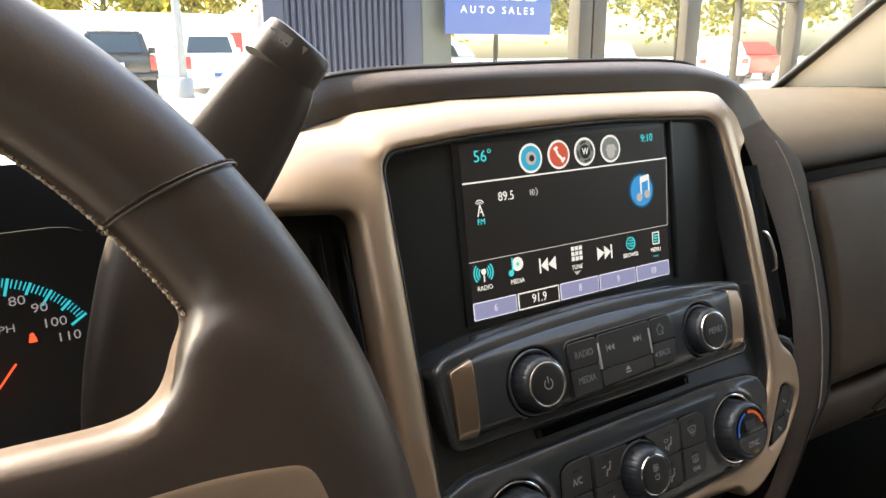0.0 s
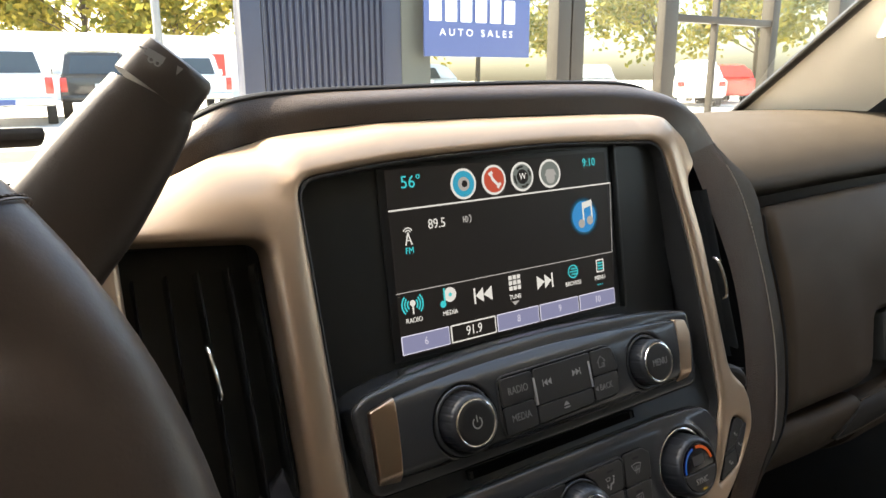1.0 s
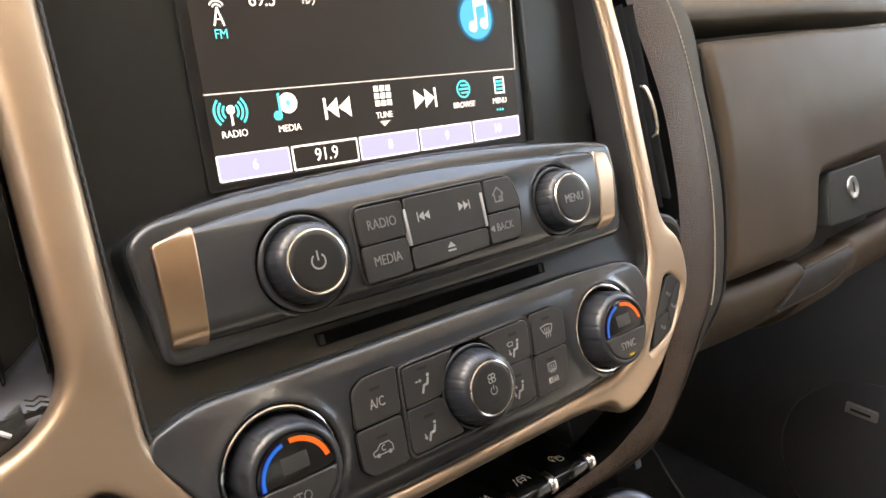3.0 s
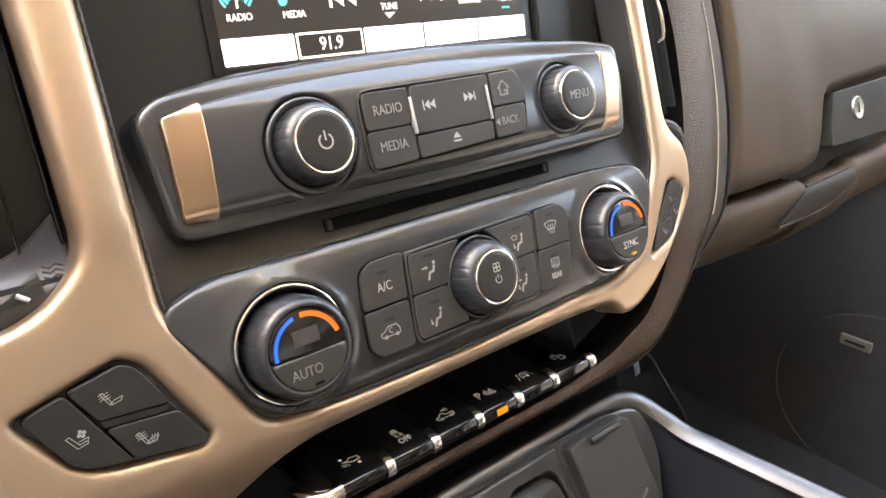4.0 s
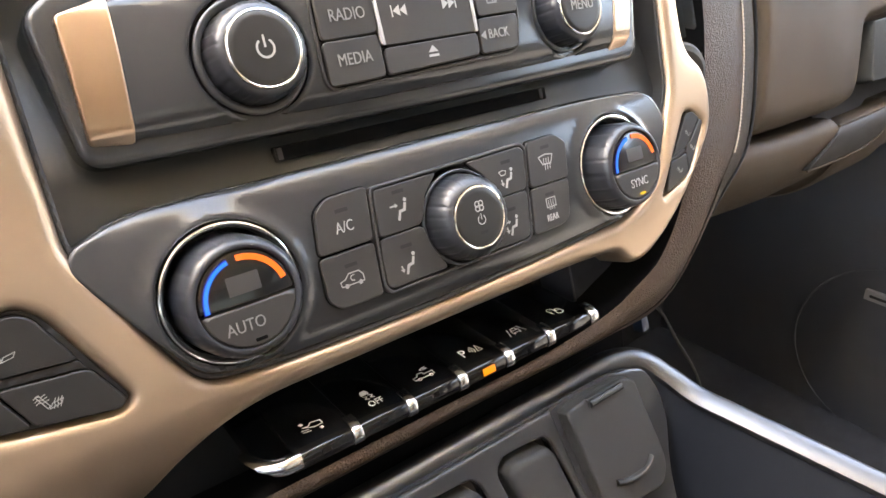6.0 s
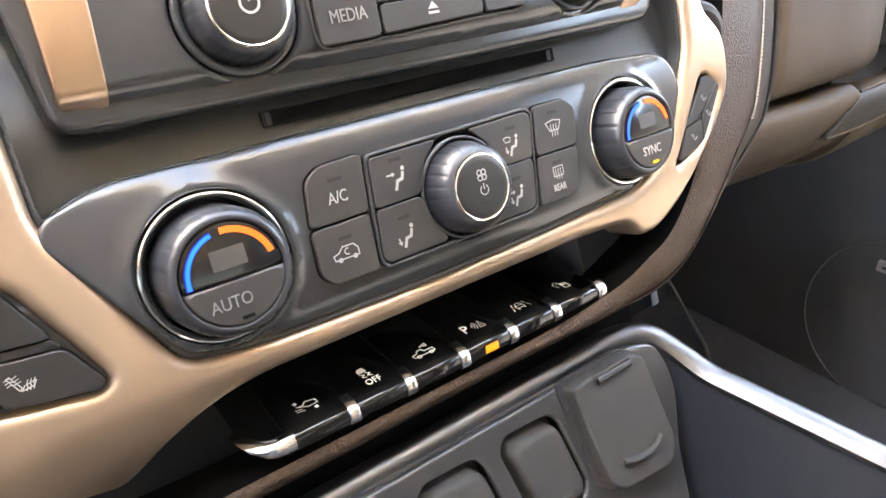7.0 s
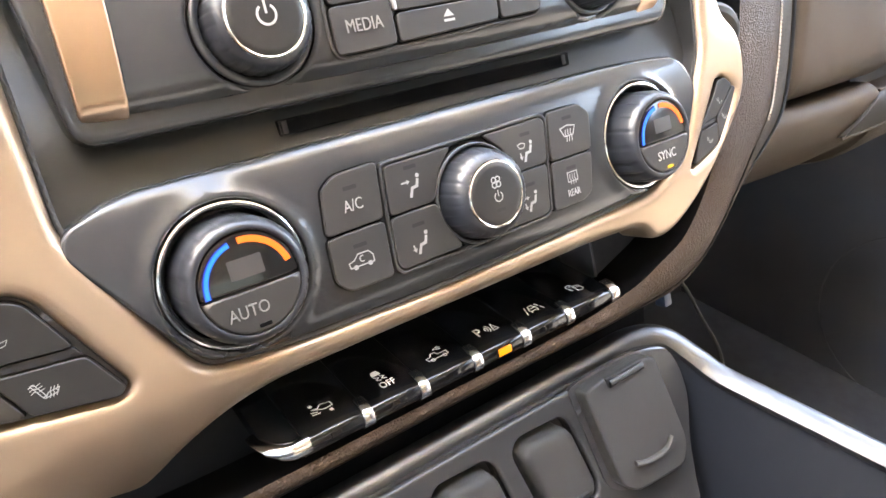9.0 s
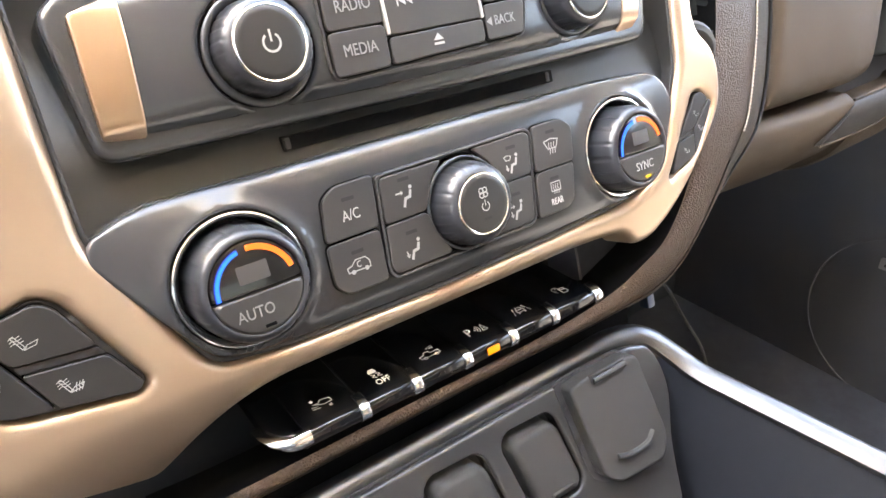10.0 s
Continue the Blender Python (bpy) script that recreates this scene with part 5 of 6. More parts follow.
part("tray_wall", loft([[tuple(np.array(p) + np.array([-0.004, 0.0, -0.004])), tuple(np.array(p) + np.array([-0.012, 0.010, -0.05])), tuple(np.array(p) + np.array([-0.02, 0.02, -0.14]))] for p in RP[20:]]), TRAY, tray)
part("tray_side", loft([[tuple(np.array(p) + np.array([0.005, 0.0, -0.003])), tuple(np.array(p) + np.array([0.012, 0.0, -0.06])), tuple(np.array(p) + np.array([0.02, 0.02, -0.30]))] for p in RP[20:]]), CARPET, tray)
part("tray_floor", sheet([(-0.12, -0.352), (0.26, -0.352), (0.30, -0.42), (-0.12, -0.42)], (), lambda x, z: -0.02 + (z + 0.35) * 3.0, 0, 0, 0.03), TRAY, tray)

# ---------------------------------------------------------------- passenger side
glove = thing("glove_box", FM, "cocoa brown glove box with a lock and pull recess", "glove box")
GD = rounded([(0.3835, 0.0525), (0.560, 0.0570), (0.840, 0.0580), (0.840, -0.0600), (0.640, -0.0640), (0.5290, -0.0690), (0.5150, -0.1050), (0.5000, -0.1275), (0.4800, -0.1300), (0.3540, -0.1270), (0.3730, -0.070), (0.3820, -0.010)],
             [0.013, 0.02, 0.002, 0.01, 0.01, 0.008, 0.004, 0.004, 0.006, 0.006, 0.02, 0.02])
def glove_depth(x, z):
    return 0.031 + 0.004 * smooth(0.03, 0.06, z) + 0.010 * smooth(-0.115, -0.14, z) - 0.004 * math.exp(-((z + 0.03) / 0.07) ** 2) + 0.012 * smooth(0.455, 0.52, x) * smooth(0.0, -0.06, z) * 0.5
part("door", sheet(GD, (), glove_depth, 0.0075, 0.025, 0.012), GLOVE, glove)
LP = rounded([(0.5440, -0.0715), (0.660, -0.0700), (0.660, -0.1225), (0.5300, -0.1185)], 0.004)
part("latch_plate", sheet(LP, (), 0.036, 0.0015, 0.012, 0.02), LATCH, glove, "grey latch plate")
lk = part("lock", lathe([(0.0105, 0.036), (0.0105, 0.0345), (0.0096, 0.0340), (0.0088, 0.0346), (0, 0.0346)], 0.5850, -0.0910, 40), STEEL_LOCK, glove, "steel key lock")
part("keyway", box(0.5840, 0.5860, 0.0338, 0.0344, -0.0960, -0.0860, 0.0005), VOID, lk)
part("pull_recess", sheet(rounded([(0.500, -0.1120), (0.660, -0.1080), (0.660, -0.1480), (0.465, -0.1500)], 0.004), (), 0.060, 0.0, 0.004, 0.03), VOID, glove, "dark pull recess")
bolster = thing("knee_bolster", FM, "brown lower dash panel beneath the glove box", "dash panel")
BOLSTER = spline([(0.060, 0.002), (0.044, 0.0005), (0.0375, -0.004), (0.0355, -0.011), (0.0390, -0.022), (0.048, -0.034), (0.066, -0.046), (0.100, -0.055), (0.200, -0.060)], 4)
spans = spline([(0.262, -0.1270), (0.300, -0.1300), (0.350, -0.1315), (0.420, -0.1350), (0.462, -0.1345), (0.470, -0.1360), (0.476, -0.1420), (0.520, -0.1418), (0.558, -0.1412), (0.570, -0.1370), (0.600, -0.1360), (0.840, -0.1300)], 3)
part("upper_rim", loft([[(x, y, a + z) for y, z in BOLSTER[:15]] for x, a in spans]), GLOVE, bolster, "rounded grained rim")
part("lower_skin", loft([[(x, y, a + z) for y, z in BOLSTER[14:]] for x, a in spans]), GLOVE, bolster)


def bolster_y(z):
    """Depth of the bolster's skin at the height z, beside the pull cup."""
    zs, depths = [-0.1400 + p[1] for p in BOLSTER], [p[0] for p in BOLSTER]
    return float(np.interp(-z, [-q for q in zs], depths))


CUP = rounded([(0.4730, -0.1425), (0.5600, -0.1418), (0.5560, -0.1500), (0.5400, -0.1600), (0.5120, -0.1670), (0.4640, -0.1678), (0.4250, -0.1662)], [0.002, 0.003, 0.008, 0.010, 0.010, 0.010, 0.003])
cup = part("pull_cup", sheet(CUP, (), lambda x, z: bolster_y(z) - 0.0016, 0.0008, 0.004, 0.006), CUPSKIN, bolster, "dark grey finger pull under the glove box")
part("upper_edge", tube(spline([(0.4730, bolster_y(-0.1422) - 0.0022, -0.1422), (0.520, bolster_y(-0.1418) - 0.0022, -0.1418), (0.5605, bolster_y(-0.1412) - 0.0022, -0.1412)], 5), 0.0022, 0.0022, 8, (0, 1, 0)), GLOVE, cup)
part("lower_edge", tube(spline([(0.4250, bolster_y(-0.1664) - 0.0020, -0.1664), (0.4640, bolster_y(-0.1680) - 0.0024, -0.1680), (0.5120, bolster_y(-0.1672) - 0.0022, -0.1672), (0.5400, bolster_y(-0.1602) - 0.0018, -0.1602)], 5), 0.0018, 0.0018, 8, (0, 1, 0)), GLOVE, cup)

pad = thing("dash_pad", S, "brown grained dash pad under the windscreen", "dash pad")
prof = spline([(0.060, 0.050), (0.024, 0.0585), (0.017, 0.0640), (0.020, 0.0730), (0.034, 0.0920), (0.062, 0.1120), (0.105, 0.1270), (0.170, 0.1400), (0.260, 0.1520), (0.42, 0.166)], 4)
rows = []
for x in (0.320, 0.345, 0.375, 0.42, 0.50, 0.60, 0.72, 0.84, 0.95):
    k = 0.6 * max(0, 0.375 - x)
    rows.append([(x, y + 0.02 * smooth(0.7, 0.95, x), z + 0.004 * smooth(0.38, 0.6, x)) for y, z in prof])
part("pad_skin", loft(rows), PAD, pad)
part("groove", loft([[(0.335, 0.055, 0.07), (0.335, 0.055, -0.16)], [(0.95, 0.055, 0.08), (0.95, 0.055, -0.16)]]), LEATHER_DARK, pad, "dark gap above the glove box")
top = thing("dashboard_cover", S, "pale sunlit dash top behind the hood", "dash top")
part("top_skin", loft([[(x, 0.075, 0.128 - 0.006 * (x > 0.33)), (x, 0.16, 0.139), (x, 0.26, 0.1515), (x, 0.42, 0.1655)] for x in (-0.85, -0.4, -0.1, 0.1, 0.34)]), PAD, top)
body = solid("dash_body", merged(box(-0.86, 0.25, 0.075, 0.40, -0.45, 0.118), box(0.25, 0.95, 0.078, 0.40, -0.155, 0.117)), VOID, S, "unlit inner body of the dashboard", "dashboard", kind="structure")

# ---------------------------------------------------------------- driver side
cluster = thing("instrument_cluster", S, "dark instrument cluster with a lit cyan speed scale", "instrument cluster")
GY = 0.030
part("gauge_face", sheet(rounded([(-0.40, -0.04), (-0.190, -0.04), (-0.190, 0.085), (-0.40, 0.085)], 0.02), (), GY, 0, 0.004, 0.05), VOID, cluster)
gx, gz, gr = -0.2460, 0.0133, 0.0530
ticks = Ink(gx, gz, 1, GY - 0.001)
for n in range(0, 61):
    a = radians(153 - n * 2.0)
    r0 = gr - (0.0075 if n % 10 == 0 else 0.0052 if n % 5 == 0 else 0.0038)
    ticks.line((r0 * math.cos(a), r0 * math.sin(a)), (gr * math.cos(a), gr * math.sin(a)), w=0.0013 if n % 5 == 0 else 0.0006)
part("speed_scale", ticks.bm, G_CYAN, cluster, "lit cyan tick marks")
for word, x, z in (("70", -0.2390, 0.0560), ("80", -0.2284, 0.0533), ("90", -0.2200, 0.0485), ("100", -0.2149, 0.0406), ("110", -0.2100, 0.0328), ("MPH", -0.2365, 0.0410)):
    part("speed_figure", letters(word, 0.0062 if word != "MPH" else 0.005, x, z, GY - 0.001, 1.15), G_WHITE, cluster)
part("belt_warning", Ink(-0.2248, 0.0350, 0.0020, GY - 0.001).disc(0, 0.7, 0.55).poly((-0.9, -1.0), (0.9, -1.0), (0.7, 0.3), (-0.7, 0.3)).bm, G_RED, cluster, "small red seat belt lamp")
part("needle", tube([(gx, GY - 0.004, gz - 0.004), (-0.2330, GY - 0.004, 0.0250)], 0.0022, 0.001, 6), G_RED, cluster, "red needle")
hood = thing("cluster_hood", S, "dark padded hood round the instruments", "dash hood")
arch = spline([(-0.420, -0.045), (-0.425, 0.06), (-0.36, 0.112), (-0.28, 0.126), (-0.215, 0.118), (-0.178, 0.090), (-0.172, 0.03), (-0.172, -0.045)], 5)
part("hood_shell", loft([[(x, GY + 0.01, z), (x, -0.030, z), (x - 0.002, -0.040, z + 0.003), (x, -0.046, z + 0.008), (x + 0.004, -0.040, z + 0.013), (x + 0.006, 0.06, z + 0.016)] for x, z in arch]), LEATHER_DARK, hood)
part("trip_stalk", tube([(-0.198, 0.022, -0.004), (-0.192, 0.018, 0.006)], 0.0016, 0.0016, 6), INK_DIM, hood)
sensor = solid("dash_sensor", box(-0.190, -0.158, 0.018, 0.050, 0.133, 0.1395, 0.003), DARK, S, "small dark sensor cap on the dash top", "sensor")

# steering wheel, in a plane that leans back by twelve degrees more than the display
WM = CAR @ pose(-0.326, -0.1935, 0.003, -12)
wheel = thing("steering_wheel", WM, "brown leather-wrapped steering wheel with pale stitching", "steering wheel")
R, T = 0.1647, 0.0160
sw = []
for j in range(37):
    b = 2 * math.pi * j / 36
    a = radians(35.0 - 1.4 * math.cos(b))
    rr = R + T * 1.01 * math.cos(b)
    sw.append((rr * math.cos(a), T * 0.925 * math.sin(b), rr * math.sin(a)))
part("rim_seam", tube(sw, 0.0008, 0.0007, 6, (0.2, 0.1, 1)), LEATHER_DARK, wheel)
part("seam_edge", tube([(x * 1.0004 + 0.0006, y, z - 0.0007) for x, y, z in sw], 0.0006, 0.0006, 6, (0.2, 0.1, 1)), SEAM_EDGE, wheel, "worn pale edge of the leather seam")
bm = bmesh.new()
for k in range(130):
    a = radians(24 + k * 0.60)
    rr = R - T * 0.99
    y = -0.004 + (0.0004 if k % 2 else -0.0004)
    p = Vector((rr * math.cos(a), y, rr * math.sin(a)))
    q = Vector((rr * math.cos(a + 0.0078), -y - 0.008, rr * math.sin(a + 0.0078)))
    tube([p, (p + q) / 2 + Vector((-0.0003 * math.cos(a), 0, -0.0003 * math.sin(a))), q], 0.0010, 0.0010, 5, bm=bm)
part("rim_stitching", bm, WHEEL_THREAD, wheel, "pale stitches along the inner rim")
SPOKE = rounded([(0.030, 0.0478), (0.0963, 0.0476), (0.1148, 0.0468), (0.1215, 0.0480), (0.1258, 0.0505), (0.1286, 0.0555), (0.1305, 0.0625), (0.1400, 0.0700), (0.1560, 0.0580), (0.1665, 0.0400), (0.1700, 0.0200), (0.1650, -0.0200), (0.1400, -0.0380), (0.030, -0.0380)],
                [0.004, 0.02, 0.010, 0.008, 0.006, 0.008, 0.006, 0.004, 0.01, 0.01, 0.02, 0.02, 0.01, 0.004])


skin = ring(R, T, 0, 0, 0, 120, 20)
bmesh.ops.scale(skin, vec=(1, 0.92, 1), verts=skin.verts)
loops = [[skin.verts.new((x, y, z)) for x, z in (shrunk(SPOKE, k))] for y, k in ((0.0090, 0.96), (-0.0010, 1.0), (-0.0065, 0.985), (-0.0115, 0.94), (-0.0158, 0.86))]
for a, b in zip(loops, loops[1:]):
    for j in range(len(a)):
        skin.faces.new((a[j], a[(j + 1) % len(a)], b[(j + 1) % len(a)], b[j]))
skin.faces.new(loops[0]), skin.faces.new(loops[-1][::-1])
bmesh.ops.recalc_face_normals(skin, faces=skin.faces)
leather = part("leather_rim", skin, WHEEL, wheel, "leather-wrapped rim running into its spoke")
blend = leather.modifiers.new("blend", "REMESH")
blend.mode, blend.voxel_size, blend.use_smooth_shade = "VOXEL", 0.0022, True
soften = leather.modifiers.new("soften", "SMOOTH")
soften.factor, soften.iterations = 0.5, 26


INS = rounded([(0.1530, 0.0318), (0.1570, 0.0190), (0.150, -0.0240), (0.040, -0.0240), (0.040, 0.0365), (0.1080, 0.0355), (0.1340, 0.0350)], [0.010, 0.006, 0.01, 0.004, 0.004, 0.02, 0.01])
part("spoke_insert", sheet(INS, (), -0.0160, 0.004, 0.008, 0.008), CHAMPAGNE, wheel, "champagne spoke insert")
part("column", tube([(0, 0.01, 0), (0, 0.10, -0.01), (0.0, 0.26, -0.03)], 0.09, 0.10, 16, (0, 0, 1)), DARK, wheel)
part("hub_pad", sheet(rounded([(-0.075, -0.08), (0.05, -0.08), (0.06, 0.0), (0.05, 0.055), (-0.075, 0.055)], 0.02), (), -0.022, 0.008, 0.04, 0.02), WHEEL, wheel)

# column shift lever
lever = thing("shift_lever", S, "dark column shift lever with a printed end button", "shift lever")
LPTS = [(-0.200, -0.040, -0.030), (-0.194, -0.055, 0.014), (-0.1857, -0.066, 0.0475), (-0.1748, -0.074, 0.0781), (-0.1557, -0.0805, 0.1021), (-0.1366, -0.0840, 0.1266), (-0.1306, -0.0850, 0.1358)]
LW = [0.034, 0.038, 0.041, 0.0415, 0.0400, 0.0340, 0.0296]
def oval(path, w, h, power=2.6, m=24):
    rows = []
    for p, ww, hh in zip(path, w, h):
        i = path.index(p)
        d = (Vector(path[min(i + 1, len(path) - 1)]) - Vector(path[max(i - 1, 0)])).normalized()
        s = Vector((d.z, 0, -d.x)).normalized()
        u = s.cross(d)
        rows.append([Vector(p) + s * (ww / 2 * math.copysign(abs(math.cos(a)) ** (2 / power), math.cos(a))) + u * (hh / 2 * math.copysign(abs(math.sin(a)) ** (2 / power), math.sin(a))) for a in [2 * math.pi * j / m for j in range(m)]])
    return rows
ls = spline([p + (w,) for p, w in zip(LPTS, LW)], 5)
part("lever_grip", loft(oval([p[:3] for p in ls], [p[3] for p in ls], [0.020 - 0.003 * n / len(ls) for n in range(len(ls))]), True, True), STALK, lever)
ep = [(-0.1306, -0.0850, 0.1362), (-0.1273, -0.0855, 0.1398), (-0.1233, -0.0860, 0.1442), (-0.1210, -0.0864, 0.1466), (-0.1202, -0.0866, 0.1475)]
part("end_button", loft(oval(ep, [0.0292, 0.0292, 0.0287, 0.0276, 0.0248], [0.0173, 0.0173, 0.0167, 0.0151, 0.012]), True, True), STALK, lever, "end button with a trailer mark")
mk = Ink(0, 0, 0.0030, 0)
mk.poly((-0.9, -0.2), (1.2, -0.2), (1.2, 0.7), (-0.9, 0.7)).line((-1.6, 0.3), (-0.9, 0.3), w=0.2).arc(0.0, -0.35, 0.3, 0, 360, 0.2, 12).arc(0.7, -0.35, 0.3, 0, 360, 0.2, 12).poly((2.6, 0.6), (3.3, 0.6), (2.95, -0.5))
mt = Matrix.Translation((-0.1312, -0.0966, 0.1466)) @ Matrix.Rotation(radians(33), 4, "Y")
bmesh.ops.transform(mk.bm, verts=mk.bm.verts, matrix=mt)
part("trailer_mark", mk.bm, INK_DIM, lever)


# ---------------------------------------------------------------- cab, in the frame of the car's floor (W: level, at the display's height)
def glass_material():
    m = bpy.data.materials.new("window_glass")
    m.use_nodes = True
    n, l = m.node_tree.nodes, m.node_tree.links
    n.remove(n["Principled BSDF"])
    f, t, g, x = n.new("ShaderNodeFresnel"), n.new("ShaderNodeBsdfTransparent"), n.new("ShaderNodeBsdfGlossy"), n.new("ShaderNodeMixShader")
    f.inputs[0].default_value = 1.45
    t.inputs[0].default_value = (0.93, 0.97, 0.95, 1)
    g.inputs["Roughness"].default_value = 0.02
    l.new(f.outputs[0], x.inputs[0]), l.new(t.outputs[0], x.inputs[1]), l.new(g.outputs[0], x.inputs[2])
    l.new(x.outputs[0], n["Material Output"].inputs[0])
    return m


PANE = glass_material()
PRIVACY = bpy.data.materials.new("privacy_glass")
PRIVACY.use_nodes = True
PRIVACY.node_tree.nodes.remove(PRIVACY.node_tree.nodes["Principled BSDF"])
pg = PRIVACY.node_tree.nodes.new("ShaderNodeBsdfTransparent")
pg.inputs[0].default_value = (0.30, 0.29, 0.27, 1)
PRIVACY.node_tree.links.new(pg.outputs[0], PRIVACY.node_tree.nodes["Material Output"].inputs[0])
CABIN = material("cabin_trim", (0.16, 0.105, 0.072), 0.7, 0, 0.3, 900, 0.1, 8)
DOORSKIN = material("door_panel_skin", (0.072, 0.076, 0.084), 0.6, 0, 0.3, 900, 0.15, 10)
BLACK_FRIT = material("black_frit", (0.01, 0.01, 0.01), 0.4, mottle=0.05)

# windscreen edge line: from the base of the pillar up and back
P0, P1 = Vector((0.735, 0.375, 0.030)), Vector((0.600, -0.300, 0.546))
pil = thing("pillar_trim", W, "pale cloth-covered windscreen pillar", "pillar trim")
rows = []
for k in range(15):
    u = -0.06 + 1.06 * k / 14
    p = P0.lerp(P1, u)
    w = 0.17 - 0.05 * u
    rows.append([p, p + Vector((0.006, -0.012, -0.004)), p + Vector((0.030, -0.045, -0.012)), p + Vector((0.075, -w * 0.62, -0.024)), p + Vector((0.125, -w * 0.85, -0.026)), p + Vector((0.16, -w * 0.88, -0.02))])
part("pillar_skin", loft([[tuple(q) for q in r[:4]] for r in rows]), PILLAR, pil)
part("sail_panel", loft([[tuple(q) for q in r[3:]] for r in rows]), DOORSKIN, pil, "dark inner panel beside the pillar")
bm = bmesh.new()
tube([P0.lerp(P1, u / 10 - 0.06) + Vector((-0.004 - 0.05 * max(0, 0.25 - u / 10), 0.004, 0.002)) for u in range(11)], 0.022, 0.010, 8, (0, 0.6, 0.8), bm=bm)
part("glass_seal", bm, BLACK_FRIT, pil, "black seal along the windscreen")
grab = thing("grab_handle", W, "white plastic grab handle on the pillar", "grab handle")
ha = P0.lerp(P1, 0.375) + Vector((0.010, -0.030, -0.004))
hp = spline([ha, ha + Vector((0.045, -0.055, -0.006)), ha + Vector((0.100, -0.110, -0.006)), ha + Vector((0.15, -0.150, -0.002))], 5)
WHITE_P = material("white_plastic", (0.72, 0.69, 0.63), 0.5, mottle=0.05)
part("handle_bar", tube(hp, 0.050, 0.045, 16, (0, 0, 1), 4.0), WHITE_P, grab)
part("handle_cap", tube([Vector(p) + Vector((-0.012, -0.014, 0.012)) for p in hp[4:11]], 0.022, 0.030, 12, (0, 0, 1), 3.0), WHITE_P, grab)

# windscreen
ws = thing("windscreen", W, "clear raked windscreen", "windscreen", kind="structure")
bm = bmesh.new()
q = [Vector((-0.86, P0.y + 0.03, P0.z - 0.02)), Vector((0.76, P0.y + 0.03, P0.z - 0.02)), Vector((0.62, P1.y, P1.z)), Vector((-0.72, P1.y, P1.z))]
bm.faces.new([bm.verts.new(v) for v in q])
pane = part("pane", bm, PANE, ws)
pane.visible_shadow = False

# shell: roof, rear wall, floor, doors with window openings
roof = solid("ceiling", box(-0.95, 1.12, -2.35, -0.28, 0.545, 0.60), HEADLINER, W, "pale cream cloth roof lining", "roof lining", kind="structure")
floor = solid("floor", box(-0.95, 1.12, -2.35, 0.75, -0.80, -0.76), CARPET, W, "dark carpeted cab floor", "floor", kind="structure")
solid("wall_front", box(-0.95, 1.12, 0.42, 0.47, -0.80, 0.005), CARPET, W, "dark carpeted front bulkhead", "wall", kind="structure")
rear = solid("wall_rear", merged(box(-0.95, 1.12, -2.40, -2.35, -0.80, 0.06), box(-0.95, -0.60, -2.40, -2.35, 0.06, 0.60), box(0.80, 1.12, -2.40, -2.35, 0.06, 0.60), box(-0.60, 0.80, -2.40, -2.35, 0.34, 0.60)), CABIN, W, "rear cab wall with a window opening", "wall", kind="structure")
def side(name, x0, x1, lo, hi, *more):
    return solid(name, merged(box(x0, x1, -2.35, -0.25, -0.80, lo, 0.004), box(x0, x1, -0.25, 0.47, -0.80, 0.02, 0.004), box(x0, x1, -2.35, -1.90, lo, 0.60), box(x0, x1, -1.20, -0.95, lo, 0.60), box(x0, x1, -1.90, -0.25, hi, 0.60), *more), DOORSKIN, W,
                 "dark door panel below its window opening", "door panel", kind="structure")
# the left wall's extra box is out of view, added to block low sun
side("wall_left_with_sun_block", -1.00, -0.95, 0.10, 0.38, box(-1.00, -0.95, -0.25, 0.05, 0.02, 0.60))
side("wall_right", 0.98, 1.03, 0.21, 0.31)
for nm, b in (("window_rear", (-0.66, 0.86, -2.372, -2.368, 0.02, 0.40)), ("window_left", (-0.977, -0.973, -1.92, -1.18, 0.06, 0.44)), ("window_right", (1.003, 1.007, -1.92, -1.18, 0.14, 0.32))):
    solid(nm, box(*b), PRIVACY, W, "dark tinted rear cab window pane", "window", kind="structure")
shelf = solid("wall_cowl", box(-0.95, 1.12, 0.43, 0.75, -0.05, -0.005), BLACK_FRIT, W, "black cowl below the windscreen", "cowl", kind="structure")
hoodm = material("hood_paint", (0.60, 0.60, 0.60), 0.25, 0, mottle=0.04, coat=0.5)
rows = [[(x, y, z - 0.03 * abs(x - 0.1) ** 2) for y, z in ((0.62, -0.02), (0.9, -0.035), (1.4, -0.08), (1.75, -0.14), (1.85, -0.22), (1.87, -0.6))] for x in (-0.80, -0.5, -0.2, 0.1, 0.4, 0.7, 1.0)]
part("bonnet_skin", loft(rows), hoodm, thing("bonnet", W, "white painted bonnet beyond the windscreen", "bonnet"))

spk = thing("door_speaker", W, "dark round door speaker with a grey badge", "speaker")
bm = ring(0.148, 0.0014, 0, 0, 0, 64, 6)
bmesh.ops.transform(bm, verts=bm.verts, matrix=Matrix.Translation((0.979, 0.016, -0.622)) @ Matrix.Rotation(radians(90), 4, "Z"))
part("grille_edge", bm, DOORSKIN, spk)
BADGE = material("badge_grey", (0.30, 0.29, 0.29), 0.45, 0.4, mottle=0.1)
part("badge", box(0.973, 0.981, 0.030, 0.076, -0.5355, -0.5185, 0.002), BADGE, spk)
part("badge_bar", box(0.9715, 0.975, 0.038, 0.068, -0.5290, -0.5250, 0.001), DARK, spk)
plug = thing("wire_connector", FM, "small blue wiring plug with a grey lead under the dash", "connector")
